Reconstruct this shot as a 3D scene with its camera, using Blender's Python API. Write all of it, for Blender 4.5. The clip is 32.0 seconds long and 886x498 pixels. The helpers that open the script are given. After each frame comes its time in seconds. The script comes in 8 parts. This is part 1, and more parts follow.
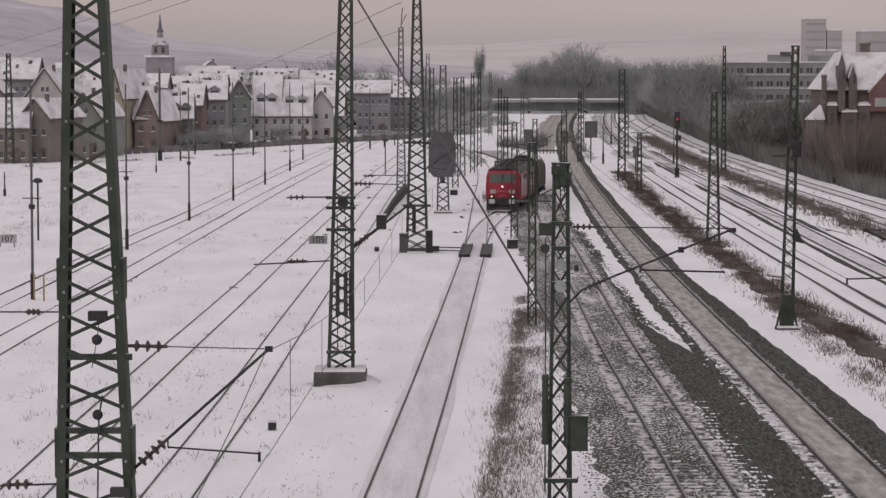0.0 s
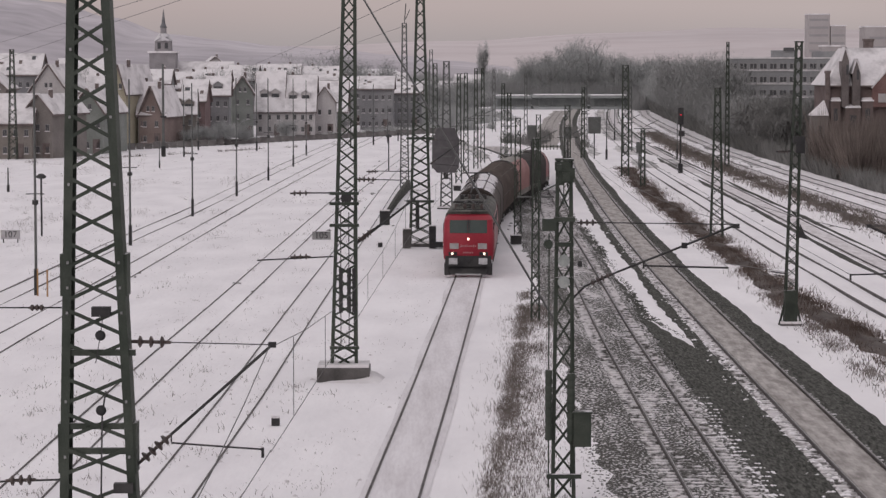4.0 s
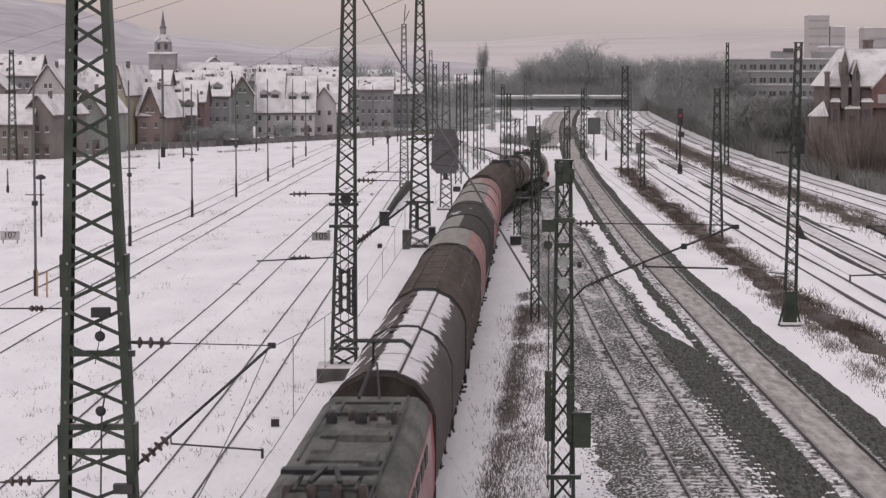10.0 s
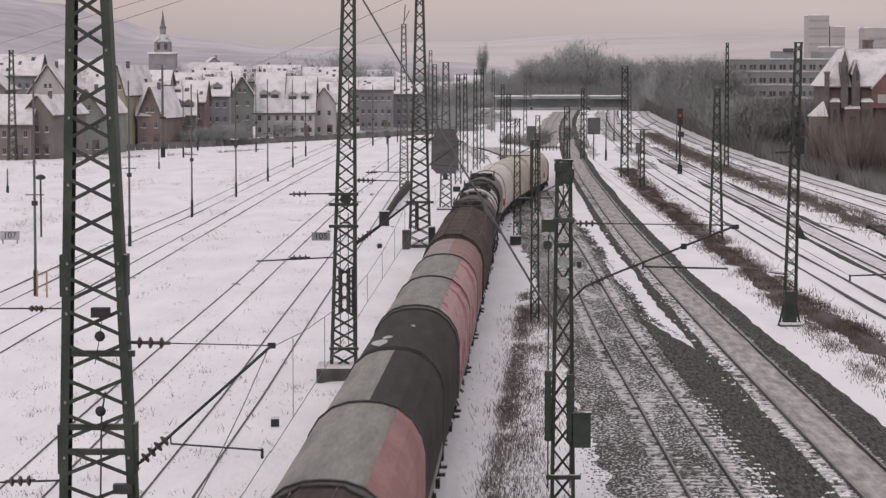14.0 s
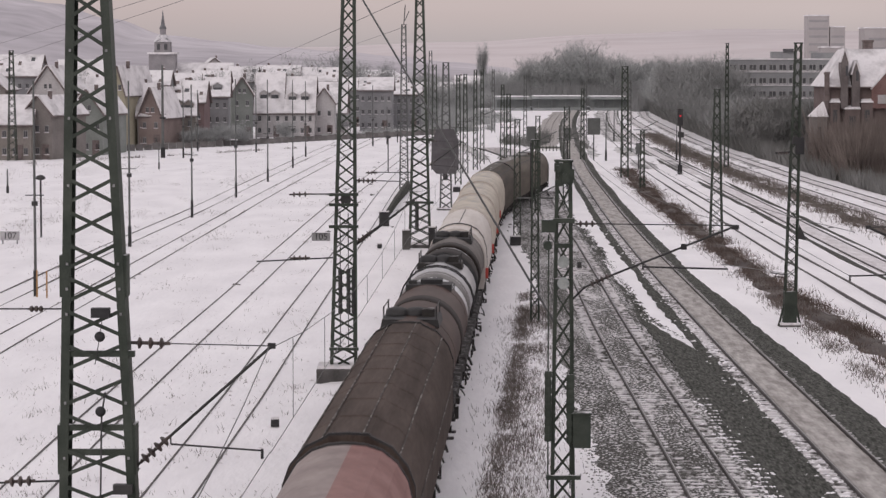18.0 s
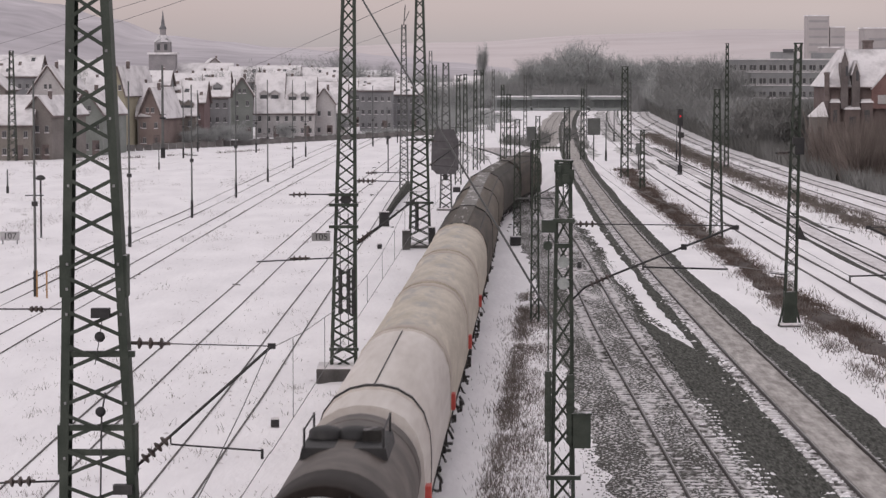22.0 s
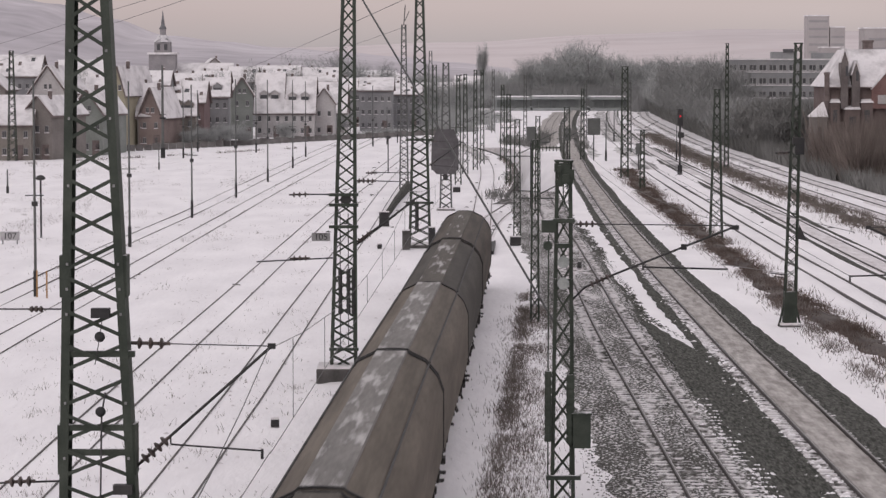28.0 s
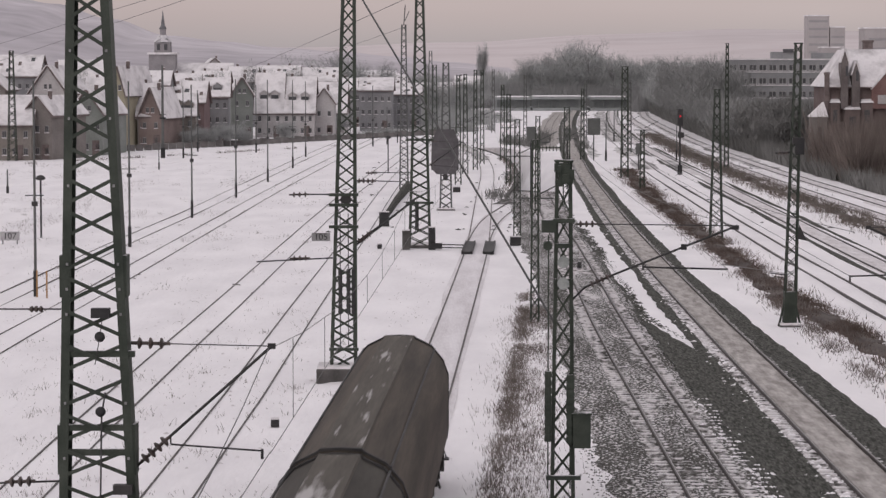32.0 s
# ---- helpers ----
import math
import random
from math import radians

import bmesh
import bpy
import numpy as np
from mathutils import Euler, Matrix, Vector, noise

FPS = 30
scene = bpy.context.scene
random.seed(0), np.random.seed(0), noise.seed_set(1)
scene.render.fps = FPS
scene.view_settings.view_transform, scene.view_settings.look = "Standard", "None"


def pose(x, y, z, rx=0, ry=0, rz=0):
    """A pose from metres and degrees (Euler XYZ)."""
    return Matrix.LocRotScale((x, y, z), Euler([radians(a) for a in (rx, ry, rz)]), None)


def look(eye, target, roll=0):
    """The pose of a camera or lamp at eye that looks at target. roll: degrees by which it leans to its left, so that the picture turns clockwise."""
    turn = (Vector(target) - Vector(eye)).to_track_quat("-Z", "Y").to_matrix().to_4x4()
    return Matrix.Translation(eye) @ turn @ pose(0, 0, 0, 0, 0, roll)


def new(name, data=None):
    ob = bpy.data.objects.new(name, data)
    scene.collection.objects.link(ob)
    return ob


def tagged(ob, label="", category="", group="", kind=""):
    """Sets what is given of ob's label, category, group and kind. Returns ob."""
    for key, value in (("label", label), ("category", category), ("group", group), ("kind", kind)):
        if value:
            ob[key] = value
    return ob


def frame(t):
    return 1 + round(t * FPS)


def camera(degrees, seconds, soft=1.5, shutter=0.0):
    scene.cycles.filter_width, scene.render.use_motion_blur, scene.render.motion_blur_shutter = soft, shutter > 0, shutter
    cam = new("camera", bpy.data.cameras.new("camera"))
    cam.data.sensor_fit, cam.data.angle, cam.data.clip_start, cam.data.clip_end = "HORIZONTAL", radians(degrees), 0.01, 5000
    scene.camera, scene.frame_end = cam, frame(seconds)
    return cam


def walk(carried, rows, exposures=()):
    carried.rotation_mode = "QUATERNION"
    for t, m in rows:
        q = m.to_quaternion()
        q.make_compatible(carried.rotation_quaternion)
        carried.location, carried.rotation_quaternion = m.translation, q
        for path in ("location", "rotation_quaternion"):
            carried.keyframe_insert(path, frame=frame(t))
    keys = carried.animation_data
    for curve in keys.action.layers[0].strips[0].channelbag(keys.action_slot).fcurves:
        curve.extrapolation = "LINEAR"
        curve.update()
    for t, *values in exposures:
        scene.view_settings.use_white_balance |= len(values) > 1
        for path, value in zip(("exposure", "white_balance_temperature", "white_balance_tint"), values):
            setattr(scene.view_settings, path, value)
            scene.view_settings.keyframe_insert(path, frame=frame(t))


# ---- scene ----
# The camera stands on a bridge 12.3 m over the rails and settles in the first seconds.
cam = camera(20.21, 32.0, 1.4, 0.5)
TILT, STEP = 85.827, 0.01302


def settle(right, down):
    return pose(0, 0, 12.3, TILT + down * STEP, 0, right * STEP)


walk(cam, [(0.0, settle(-5, 5)), (0.5, settle(-3.2, 5)), (1.0, settle(-2.2, 3.6)), (1.5, settle(-0.6, 2)),
           (2.0, settle(-0.2, 0.6)), (2.5, settle(0.7, -0.8)), (3.0, settle(1, -1.2)), (3.5, settle(1, -2.5)),
           (5.5, settle(1, -2.5)), (8.0, settle(1, -2.5)), (9.5, settle(0.5, -1.2)), (11.0, settle(0, -1)),
           (17.0, settle(0, -0.8)), (19.0, settle(0, 0)), (32.0, settle(0, 0))],
     [(0.0, -0.26), (1.5, -0.26), (3.5, -0.22), (6.0, -0.2), (7.0, -0.12), (8.0, -0.02), (9.5, 0.04), (31.0, 0.03), (32.0, -0.08)])

# ---- light: an overcast winter sky, brighter overhead, with a weak and wide sun ----
world = bpy.data.worlds.new("winter_sky")
scene.world = world
world.use_nodes = True
wn, wl = world.node_tree.nodes, world.node_tree.links
wn.clear()
w_out, w_bg, w_sky = wn.new("ShaderNodeOutputWorld"), wn.new("ShaderNodeBackground"), wn.new("ShaderNodeTexSky")
w_sky.sky_type, w_sky.sun_disc, w_sky.sun_elevation, w_sky.sun_rotation = "NISHITA", False, radians(26), radians(218)
w_co, w_sep, w_ramp = wn.new("ShaderNodeTexCoord"), wn.new("ShaderNodeSeparateXYZ"), wn.new("ShaderNodeValToRGB")
w_map, w_noise, w_mix, w_cloud = wn.new("ShaderNodeMapping"), wn.new("ShaderNodeTexNoise"), wn.new("ShaderNodeMixRGB"), wn.new("ShaderNodeMixRGB")
wl.new(w_co.outputs["Generated"], w_sep.inputs[0])
wl.new(w_sep.outputs[2], w_ramp.inputs[0])
cr = w_ramp.color_ramp
cr.elements[0].position, cr.elements[0].color = 0.0, (0.45, 0.41, 0.438, 1)
cr.elements[1].position, cr.elements[1].color = 0.9, (0.985, 0.925, 0.952, 1)
for at, tone in ((0.011, (0.51, 0.441, 0.46, 1)), (0.022, (0.605, 0.497, 0.506, 1)), (0.05, (0.66, 0.54, 0.558, 1)), (0.3, (0.77, 0.705, 0.72, 1))):
    e = cr.elements.new(at)
    e.color = tone
w_map.inputs["Scale"].default_value = (4, 4, 22)
wl.new(w_co.outputs["Generated"], w_map.inputs[0])
wl.new(w_map.outputs[0], w_noise.inputs["Vector"])
w_noise.inputs["Scale"].default_value, w_noise.inputs["Detail"].default_value = 1.3, 2
w_cloud.blend_type, w_cloud.inputs[0].default_value = "SOFT_LIGHT", 0.22
wl.new(w_ramp.outputs[0], w_cloud.inputs[1])
wl.new(w_noise.outputs[0], w_cloud.inputs[2])
w_mix.inputs[0].default_value = 0.015
wl.new(w_cloud.outputs[0], w_mix.inputs[1])
wl.new(w_sky.outputs[0], w_mix.inputs[2])
wl.new(w_mix.outputs[0], w_bg.inputs[0])
wl.new(w_bg.outputs[0], w_out.inputs[0])
w_bg.inputs[1].default_value = 0.80

sun_data = bpy.data.lights.new("sun", "SUN")
sun_data.energy, sun_data.angle, sun_data.color = 0.5, radians(40), (1.0, 0.93, 0.9)
sun = new("sun", sun_data)
sun.matrix_world = look((-110, -90, 120), (0, 60, 0))


# ---- materials ----
def mat(name, c1, c2, scale=1.0, rough=0.8, metal=0.0, bump=0.3, fine=25.0, fine_mix=0.25, stretch=(1, 1, 1), ramp=(0.35, 0.65),
        snow=None, glow=None, vary=0.0, relief=0.02, gloss=0.3, place=False, patchy=0.0):
    """Two-tone surface: large patches of c1 and c2, a fine grain, fine relief; snow=(colour, low, high, flat) lies on upward faces."""
    m = bpy.data.materials.new(name)
    m.use_nodes = True
    n, l = m.node_tree.nodes, m.node_tree.links
    b = n["Principled BSDF"]
    co, mp = n.new("ShaderNodeTexCoord"), n.new("ShaderNodeMapping")
    mp.inputs["Scale"].default_value = stretch
    if place:
        l.new(n.new("ShaderNodeNewGeometry").outputs["Position"], mp.inputs[0])
    else:
        l.new(co.outputs["Object"], mp.inputs[0])
    n1, n2, rp = n.new("ShaderNodeTexNoise"), n.new("ShaderNodeTexNoise"), n.new("ShaderNodeValToRGB")
    n1.inputs["Scale"].default_value, n1.inputs["Detail"].default_value = scale, 6
    n2.inputs["Scale"].default_value, n2.inputs["Detail"].default_value = fine, 4
    l.new(mp.outputs[0], n1.inputs["Vector"])
    l.new(mp.outputs[0], n2.inputs["Vector"])
    if patchy:
        n0, ad, mm = n.new("ShaderNodeTexNoise"), n.new("ShaderNodeMath"), n.new("ShaderNodeMapRange")
        n0.inputs["Scale"].default_value, n0.inputs["Detail"].default_value = scale * 0.14, 3
        l.new(mp.outputs[0], n0.inputs["Vector"])
        mm.inputs[1].default_value, mm.inputs[2].default_value, mm.inputs[3].default_value, mm.inputs[4].default_value = 0.3, 0.7, -patchy, patchy
        l.new(n0.outputs[0], mm.inputs[0])
        ad.operation = "ADD"
        l.new(n1.outputs[0], ad.inputs[0])
        l.new(mm.outputs[0], ad.inputs[1])
        l.new(ad.outputs[0], rp.inputs[0])
    else:
        l.new(n1.outputs[0], rp.inputs[0])
    rp.color_ramp.elements[0].position, rp.color_ramp.elements[0].color = ramp[0], (*c1, 1)
    rp.color_ramp.elements[1].position, rp.color_ramp.elements[1].color = ramp[1], (*c2, 1)
    mx = n.new("ShaderNodeMixRGB")
    mx.blend_type, mx.inputs[0].default_value = "OVERLAY", fine_mix
    l.new(rp.outputs[0], mx.inputs[1])
    l.new(n2.outputs[0], mx.inputs[2])
    colour = mx.outputs[0]
    if vary:
        oi, hs, mr = n.new("ShaderNodeObjectInfo"), n.new("ShaderNodeHueSaturation"), n.new("ShaderNodeMapRange")
        mr.inputs[3].default_value, mr.inputs[4].default_value = 1 - vary, 1 + vary
        l.new(oi.outputs["Random"], mr.inputs[0])
        l.new(mr.outputs[0], hs.inputs["Value"])
        l.new(colour, hs.inputs["Color"])
        colour = hs.outputs[0]
    if snow:
        tone, low, high, flat = snow
        ge, sp, st, mu, rs, ms = (n.new("ShaderNodeNewGeometry"), n.new("ShaderNodeSeparateXYZ"), n.new("ShaderNodeMapRange"),
                                  n.new("ShaderNodeMath"), n.new("ShaderNodeValToRGB"), n.new("ShaderNodeMixRGB"))
        n3 = n.new("ShaderNodeTexNoise")
        n3.inputs["Scale"].default_value, n3.inputs["Detail"].default_value = scale * 1.7, 8
        l.new(mp.outputs[0], n3.inputs["Vector"])
        l.new(ge.outputs["Normal"], sp.inputs[0])
        l.new(sp.outputs[2], st.inputs[0])
        st.inputs[1].default_value, st.inputs[2].default_value = flat - 0.08, flat + 0.08
        mu.operation = "MULTIPLY"
        l.new(st.outputs[0], mu.inputs[0])
        l.new(n3.outputs[0], mu.inputs[1])
        rs.color_ramp.elements[0].position, rs.color_ramp.elements[1].position = low, high
        l.new(mu.outputs[0], rs.inputs[0])
        l.new(rs.outputs[0], ms.inputs[0])
        l.new(colour, ms.inputs[1])
        ms.inputs[2].default_value = (*tone, 1)
        colour = ms.outputs[0]
    l.new(colour, b.inputs["Base Color"])
    b.inputs["Roughness"].default_value, b.inputs["Metallic"].default_value = rough, metal
    b.inputs["Specular IOR Level"].default_value = gloss
    if bump:
        bp = n.new("ShaderNodeBump")
        bp.inputs["Strength"].default_value, bp.inputs["Distance"].default_value = bump, relief
        l.new(n2.outputs[0], bp.inputs["Height"])
        l.new(bp.outputs[0], b.inputs["Normal"])
    if glow:
        b.inputs["Emission Color"].default_value = (*glow[0], 1)
        b.inputs["Emission Strength"].default_value = glow[1]
    return m


def strewn(name, dark, pale, bias, fleck, stretch, patch=0.22, edge=0.035, grain=16.0, relief=0.1, vary=0.0, snow=(0.74, 0.715, 0.73)):
    """Stones or timber with wind-blown snow caught on them: flecks, gathered in larger patches that run on from one surface to the next."""
    m = bpy.data.materials.new(name)
    m.use_nodes = True
    n, l = m.node_tree.nodes, m.node_tree.links
    b = n["Principled BSDF"]
    place = n.new("ShaderNodeNewGeometry").outputs["Position"]

    def field(scale, size, detail):
        mp, nz = n.new("ShaderNodeMapping"), n.new("ShaderNodeTexNoise")
        mp.inputs["Scale"].default_value = size
        l.new(place, mp.inputs[0])
        l.new(mp.outputs[0], nz.inputs["Vector"])
        nz.inputs["Scale"].default_value, nz.inputs["Detail"].default_value = scale, detail
        return nz.outputs[0]

    wide, spots, stone = field(0.55, (1.0, 0.2, 1.0), 3), field(fleck, stretch, 3), field(grain, (1.0, 0.35, 1.0), 4)
    add, span, tint, lay = n.new("ShaderNodeMath"), n.new("ShaderNodeMapRange"), n.new("ShaderNodeValToRGB"), n.new("ShaderNodeMixRGB")
    add.operation, add.inputs[1].default_value = "MULTIPLY_ADD", 2 * patch
    l.new(wide, add.inputs[0])
    l.new(spots, add.inputs[2])
    span.inputs[1].default_value, span.inputs[2].default_value = 0.5 + patch - bias - edge, 0.5 + patch - bias + edge
    l.new(add.outputs[0], span.inputs[0])
    tint.color_ramp.elements[0].position, tint.color_ramp.elements[0].color = 0.36, (*dark, 1)
    tint.color_ramp.elements[1].position, tint.color_ramp.elements[1].color = 0.66, (*pale, 1)
    l.new(stone, tint.inputs[0])
    colour = tint.outputs[0]
    if vary:
        oi, hs, mr = n.new("ShaderNodeObjectInfo"), n.new("ShaderNodeHueSaturation"), n.new("ShaderNodeMapRange")
        mr.inputs[3].default_value, mr.inputs[4].default_value = 1 - vary, 1 + vary
        l.new(oi.outputs["Random"], mr.inputs[0])
        l.new(mr.outputs[0], hs.inputs["Value"])
        l.new(colour, hs.inputs["Color"])
        colour = hs.outputs[0]
    l.new(span.outputs[0], lay.inputs[0])
    l.new(colour, lay.inputs[1])
    lay.inputs[2].default_value = (*snow, 1)
    l.new(lay.outputs[0], b.inputs["Base Color"])
    b.inputs["Roughness"].default_value, b.inputs["Specular IOR Level"].default_value = 0.92, 0.12
    bp = n.new("ShaderNodeBump")
    bp.inputs["Strength"].default_value, bp.inputs["Distance"].default_value = 0.8, relief
    l.new(stone, bp.inputs["Height"])
    l.new(bp.outputs[0], b.inputs["Normal"])
    return m


m_snow = mat("snow", (0.79, 0.768, 0.792), (0.88, 0.858, 0.88), 0.35, 0.75, 0, 0.6, 3.0, 0.16, relief=0.1, gloss=0.2, stretch=(1, 0.3, 1))
m_roofsnow = mat("roof_snow", (0.50, 0.48, 0.49), (0.76, 0.735, 0.75), 0.5, 0.75, 0, 0.4, 3, 0.3, gloss=0.2, ramp=(0.3, 0.55))
m_ruts = mat("trodden_snow", (0.54, 0.51, 0.52), (0.74, 0.71, 0.73), 0.9, 0.8, 0, 0.6, 5, 0.4, stretch=(2, 0.5, 1))
m_grey_snow = mat("grey_mottled_snow", (0.16, 0.157, 0.155), (0.66, 0.64, 0.645), 0.5, 0.9, 0, 0.5, 5, 0.4, stretch=(2.2, 0.12, 1), ramp=(0.34, 0.62), place=True)
m_rail = mat("rail_steel", (0.042, 0.037, 0.035), (0.08, 0.071, 0.068), 1.2, 0.5, 0.35, 0.2, 30)
m_rail_yard = mat("rail_rusty", (0.13, 0.11, 0.11), (0.26, 0.235, 0.24), 0.6, 0.75, 0.1, 0.2, 20)
m_sleeper = strewn("sleeper_concrete", (0.07, 0.067, 0.062), (0.15, 0.145, 0.137), 0.05, 3.4, (1.0, 0.5, 1.0), 0.2, 0.09, 14.0, 0.02, 0.2, (0.7, 0.675, 0.69))
m_head = mat("polished_rail_head", (0.32, 0.31, 0.31), (0.42, 0.41, 0.41), 1.0, 0.35, 0.9, 0)
m_gravel = strewn("ballast_with_snow", (0.045, 0.044, 0.04), (0.13, 0.127, 0.118), -0.058, 12.0, (0.9, 0.42, 1.0), 0.17, 0.055, snow=(0.66, 0.64, 0.65))
m_gravel_far = mat("grey_far_ballast", (0.055, 0.054, 0.052), (0.30, 0.29, 0.29), 1.6, 0.95, 0, 0.6, 8.0, 0.5, ramp=(0.42, 0.66), gloss=0.1, stretch=(1.8, 0.3, 1), place=True)
m_gravel_dark = mat("bare_ballast", (0.045, 0.046, 0.041), (0.124, 0.124, 0.114), 6.0, 0.95, 0, 0.9, 12.0, 0.7, relief=0.1, gloss=0.1, stretch=(1.6, 0.26, 1), place=True)
m_gravel_light = mat("snowed_ballast", (0.26, 0.24, 0.227), (0.47, 0.443, 0.428), 1.8, 0.9, 0, 0.6, 6.0, 0.4, stretch=(1.5, 0.3, 1), relief=0.05, place=True)
m_mast = mat("green_grey_mast_paint", (0.032, 0.041, 0.032), (0.06, 0.07, 0.057), 1.5, 0.65, 0.0, 0.3, 20, 0.3, snow=((0.66, 0.64, 0.66), 0.40, 0.56, 0.93))
m_patina = mat("weathered_bolt_steel", (0.2, 0.2, 0.2), (0.32, 0.32, 0.32), 4, 0.6, 0.2, 0)
# Mast steel paled for distance haze, also used on poles and signal screens.
m_mast_far = mat("haze_pale_mast_steel", (0.085, 0.09, 0.087), (0.135, 0.138, 0.135), 0.8, 0.7, 0.0, 0.2, 15)
m_dark = mat("blackened_steel", (0.03, 0.03, 0.032), (0.06, 0.058, 0.058), 1.2, 0.6, 0.2, 0.3, 20)
m_wire = mat("contact_wire", (0.05, 0.05, 0.05), (0.08, 0.08, 0.08), 1, 0.5, 0.3, 0)
m_ins = mat("brown_porcelain", (0.05, 0.04, 0.038), (0.08, 0.06, 0.055), 5, 0.3, 0, 0)
m_concrete = mat("foundation_concrete", (0.06, 0.057, 0.055), (0.13, 0.123, 0.12), 1.2, 0.9, 0, 0.5, 14)
m_stalk = mat("dry_stalks", (0.13, 0.11, 0.10), (0.27, 0.245, 0.235), 0.8, 0.95, 0, 0, gloss=0.05)
m_weeds = mat("grey_brown_weeds", (0.116, 0.098, 0.087), (0.232, 0.208, 0.192), 0.8, 0.95, 0, 0, gloss=0.05)
m_bramble = mat("brown_bramble", (0.082, 0.063, 0.055), (0.178, 0.143, 0.128), 0.5, 0.95, 0, 0, gloss=0.05)
m_bark = mat("bare_branches", (0.15, 0.148, 0.15), (0.24, 0.236, 0.24), 0.2, 0.95, 0, 0, gloss=0.05)
m_soil = mat("frozen_soil", (0.065, 0.054, 0.05), (0.135, 0.117, 0.11), 1.2, 0.95, 0, 0.6, 7, 0.6, stretch=(1.4, 0.3, 1), place=True)
m_garden = mat("brown_garden_twigs", (0.125, 0.105, 0.096), (0.245, 0.208, 0.19), 0.5, 0.95, 0, 0, gloss=0.05)
# Paled for haze: the colour of the thickets around the far station.
m_under_brush = mat("haze_pale_undergrowth", (0.22, 0.222, 0.222), (0.3, 0.302, 0.302), 0.3, 0.95, 0, 0, gloss=0.05)


# ---- mesh tools ----
class Shape:
    """Gathers vertices and faces for one mesh."""

    def __init__(self):
        self.v, self.f = [], []

    def box(self, c, s, rz=0.0, rx=0.0):
        base = len(self.v)
        turn = Euler((rx, 0, rz)).to_matrix()
        for dx, dy, dz in ((-1, -1, -1), (1, -1, -1), (1, 1, -1), (-1, 1, -1), (-1, -1, 1), (1, -1, 1), (1, 1, 1), (-1, 1, 1)):
            self.v.append(Vector(c) + turn @ Vector((dx * s[0] / 2, dy * s[1] / 2, dz * s[2] / 2)))
        for q in ((0, 3, 2, 1), (4, 5, 6, 7), (0, 1, 5, 4), (1, 2, 6, 5), (2, 3, 7, 6), (3, 0, 4, 7)):
            self.f.append([base + i for i in q])
        return self

    def beam(self, p, q, w, h, up=(0, 0, 1)):
        p, q = Vector(p), Vector(q)
        d = (q - p).normalized()
        side = d.cross(Vector(up))
        if side.length < 1e-4:
            side = d.cross(Vector((0, 1, 0)))
        side.normalize()
        top = side.cross(d)
        base = len(self.v)
        for o in (p, q):
            for a, b in ((-1, -1), (1, -1), (1, 1), (-1, 1)):
                self.v.append(o + side * (a * w / 2) + top * (b * h / 2))
        for k in range(4):
            self.f.append([base + k, base + (k + 1) % 4, base + 4 + (k + 1) % 4, base + 4 + k])
        self.f += [[base + 3, base + 2, base + 1, base], [base + 4, base + 5, base + 6, base + 7]]
        return self

    def tube(self, points, r, seg=6, r2=None):
        """A round rod through the points, from radius r to r2."""
        pts = [Vector(p) for p in points]
        base, r2 = len(self.v), r if r2 is None else r2
        for i, p in enumerate(pts):
            d = (pts[min(i + 1, len(pts) - 1)] - pts[max(i - 1, 0)]).normalized()
            a = d.cross(Vector((0, 0, 1)))
            if a.length < 1e-3:
                a = d.cross(Vector((0, 1, 0)))
            a.normalize()
            b = a.cross(d)
            rr = r + (r2 - r) * i / max(1, len(pts) - 1)
            for k in range(seg):
                t = math.tau * k / seg
                self.v.append(p + (a * math.cos(t) + b * math.sin(t)) * rr)
        for i in range(len(pts) - 1):
            for k in range(seg):
                o = base + i * seg
                self.f.append([o + k, o + (k + 1) % seg, o + seg + (k + 1) % seg, o + seg + k])
        self.f.append([base + k for k in range(seg)][::-1])
        self.f.append([base + (len(pts) - 1) * seg + k for k in range(seg)])
        return self

    def turned(self, p, q, rings, seg=10):
        """A turned piece along p to q through (share of the length, radius)."""
        p, q = Vector(p), Vector(q)
        d = (q - p).normalized()
        a = d.cross(Vector((0, 0, 1)))
        if a.length < 1e-3:
            a = d.cross(Vector((0, 1, 0)))
        a.normalize()
        b = a.cross(d)
        return self.loft([[p.lerp(q, s) + (a * math.cos(math.tau * k / seg) + b * math.sin(math.tau * k / seg)) * r for k in range(seg)] for s, r in rings])

    def loft(self, rings, caps=True, closed=True):
        base, n = len(self.v), len(rings[0])
        for ring in rings:
            self.v += [Vector(p) for p in ring]
        for i in range(len(rings) - 1):
            for k in range(n if closed else n - 1):
                o = base + i * n
                self.f.append([o + k, o + (k + 1) % n, o + n + (k + 1) % n, o + n + k])
        if caps and closed:
            self.f.append([base + k for k in range(n)][::-1])
            self.f.append([base + (len(rings) - 1) * n + k for k in range(n)])
        return self

    def face(self, *pts):
        base = len(self.v)
        self.v += [Vector(p) for p in pts]
        self.f.append(list(range(base, base + len(pts))))
        return self

    def mesh(self, name, material, smooth=0.0):
        me = bpy.data.meshes.new(name)
        me.from_pydata([tuple(p) for p in self.v], [], self.f)
        me.materials.append(material)
        bm = bmesh.new()
        bm.from_mesh(me)
        bmesh.ops.recalc_face_normals(bm, faces=bm.faces)
        bm.to_mesh(me)
        bm.free()
        if smooth:
            me.shade_smooth()
            me.set_sharp_from_angle(angle=radians(smooth))
        return me


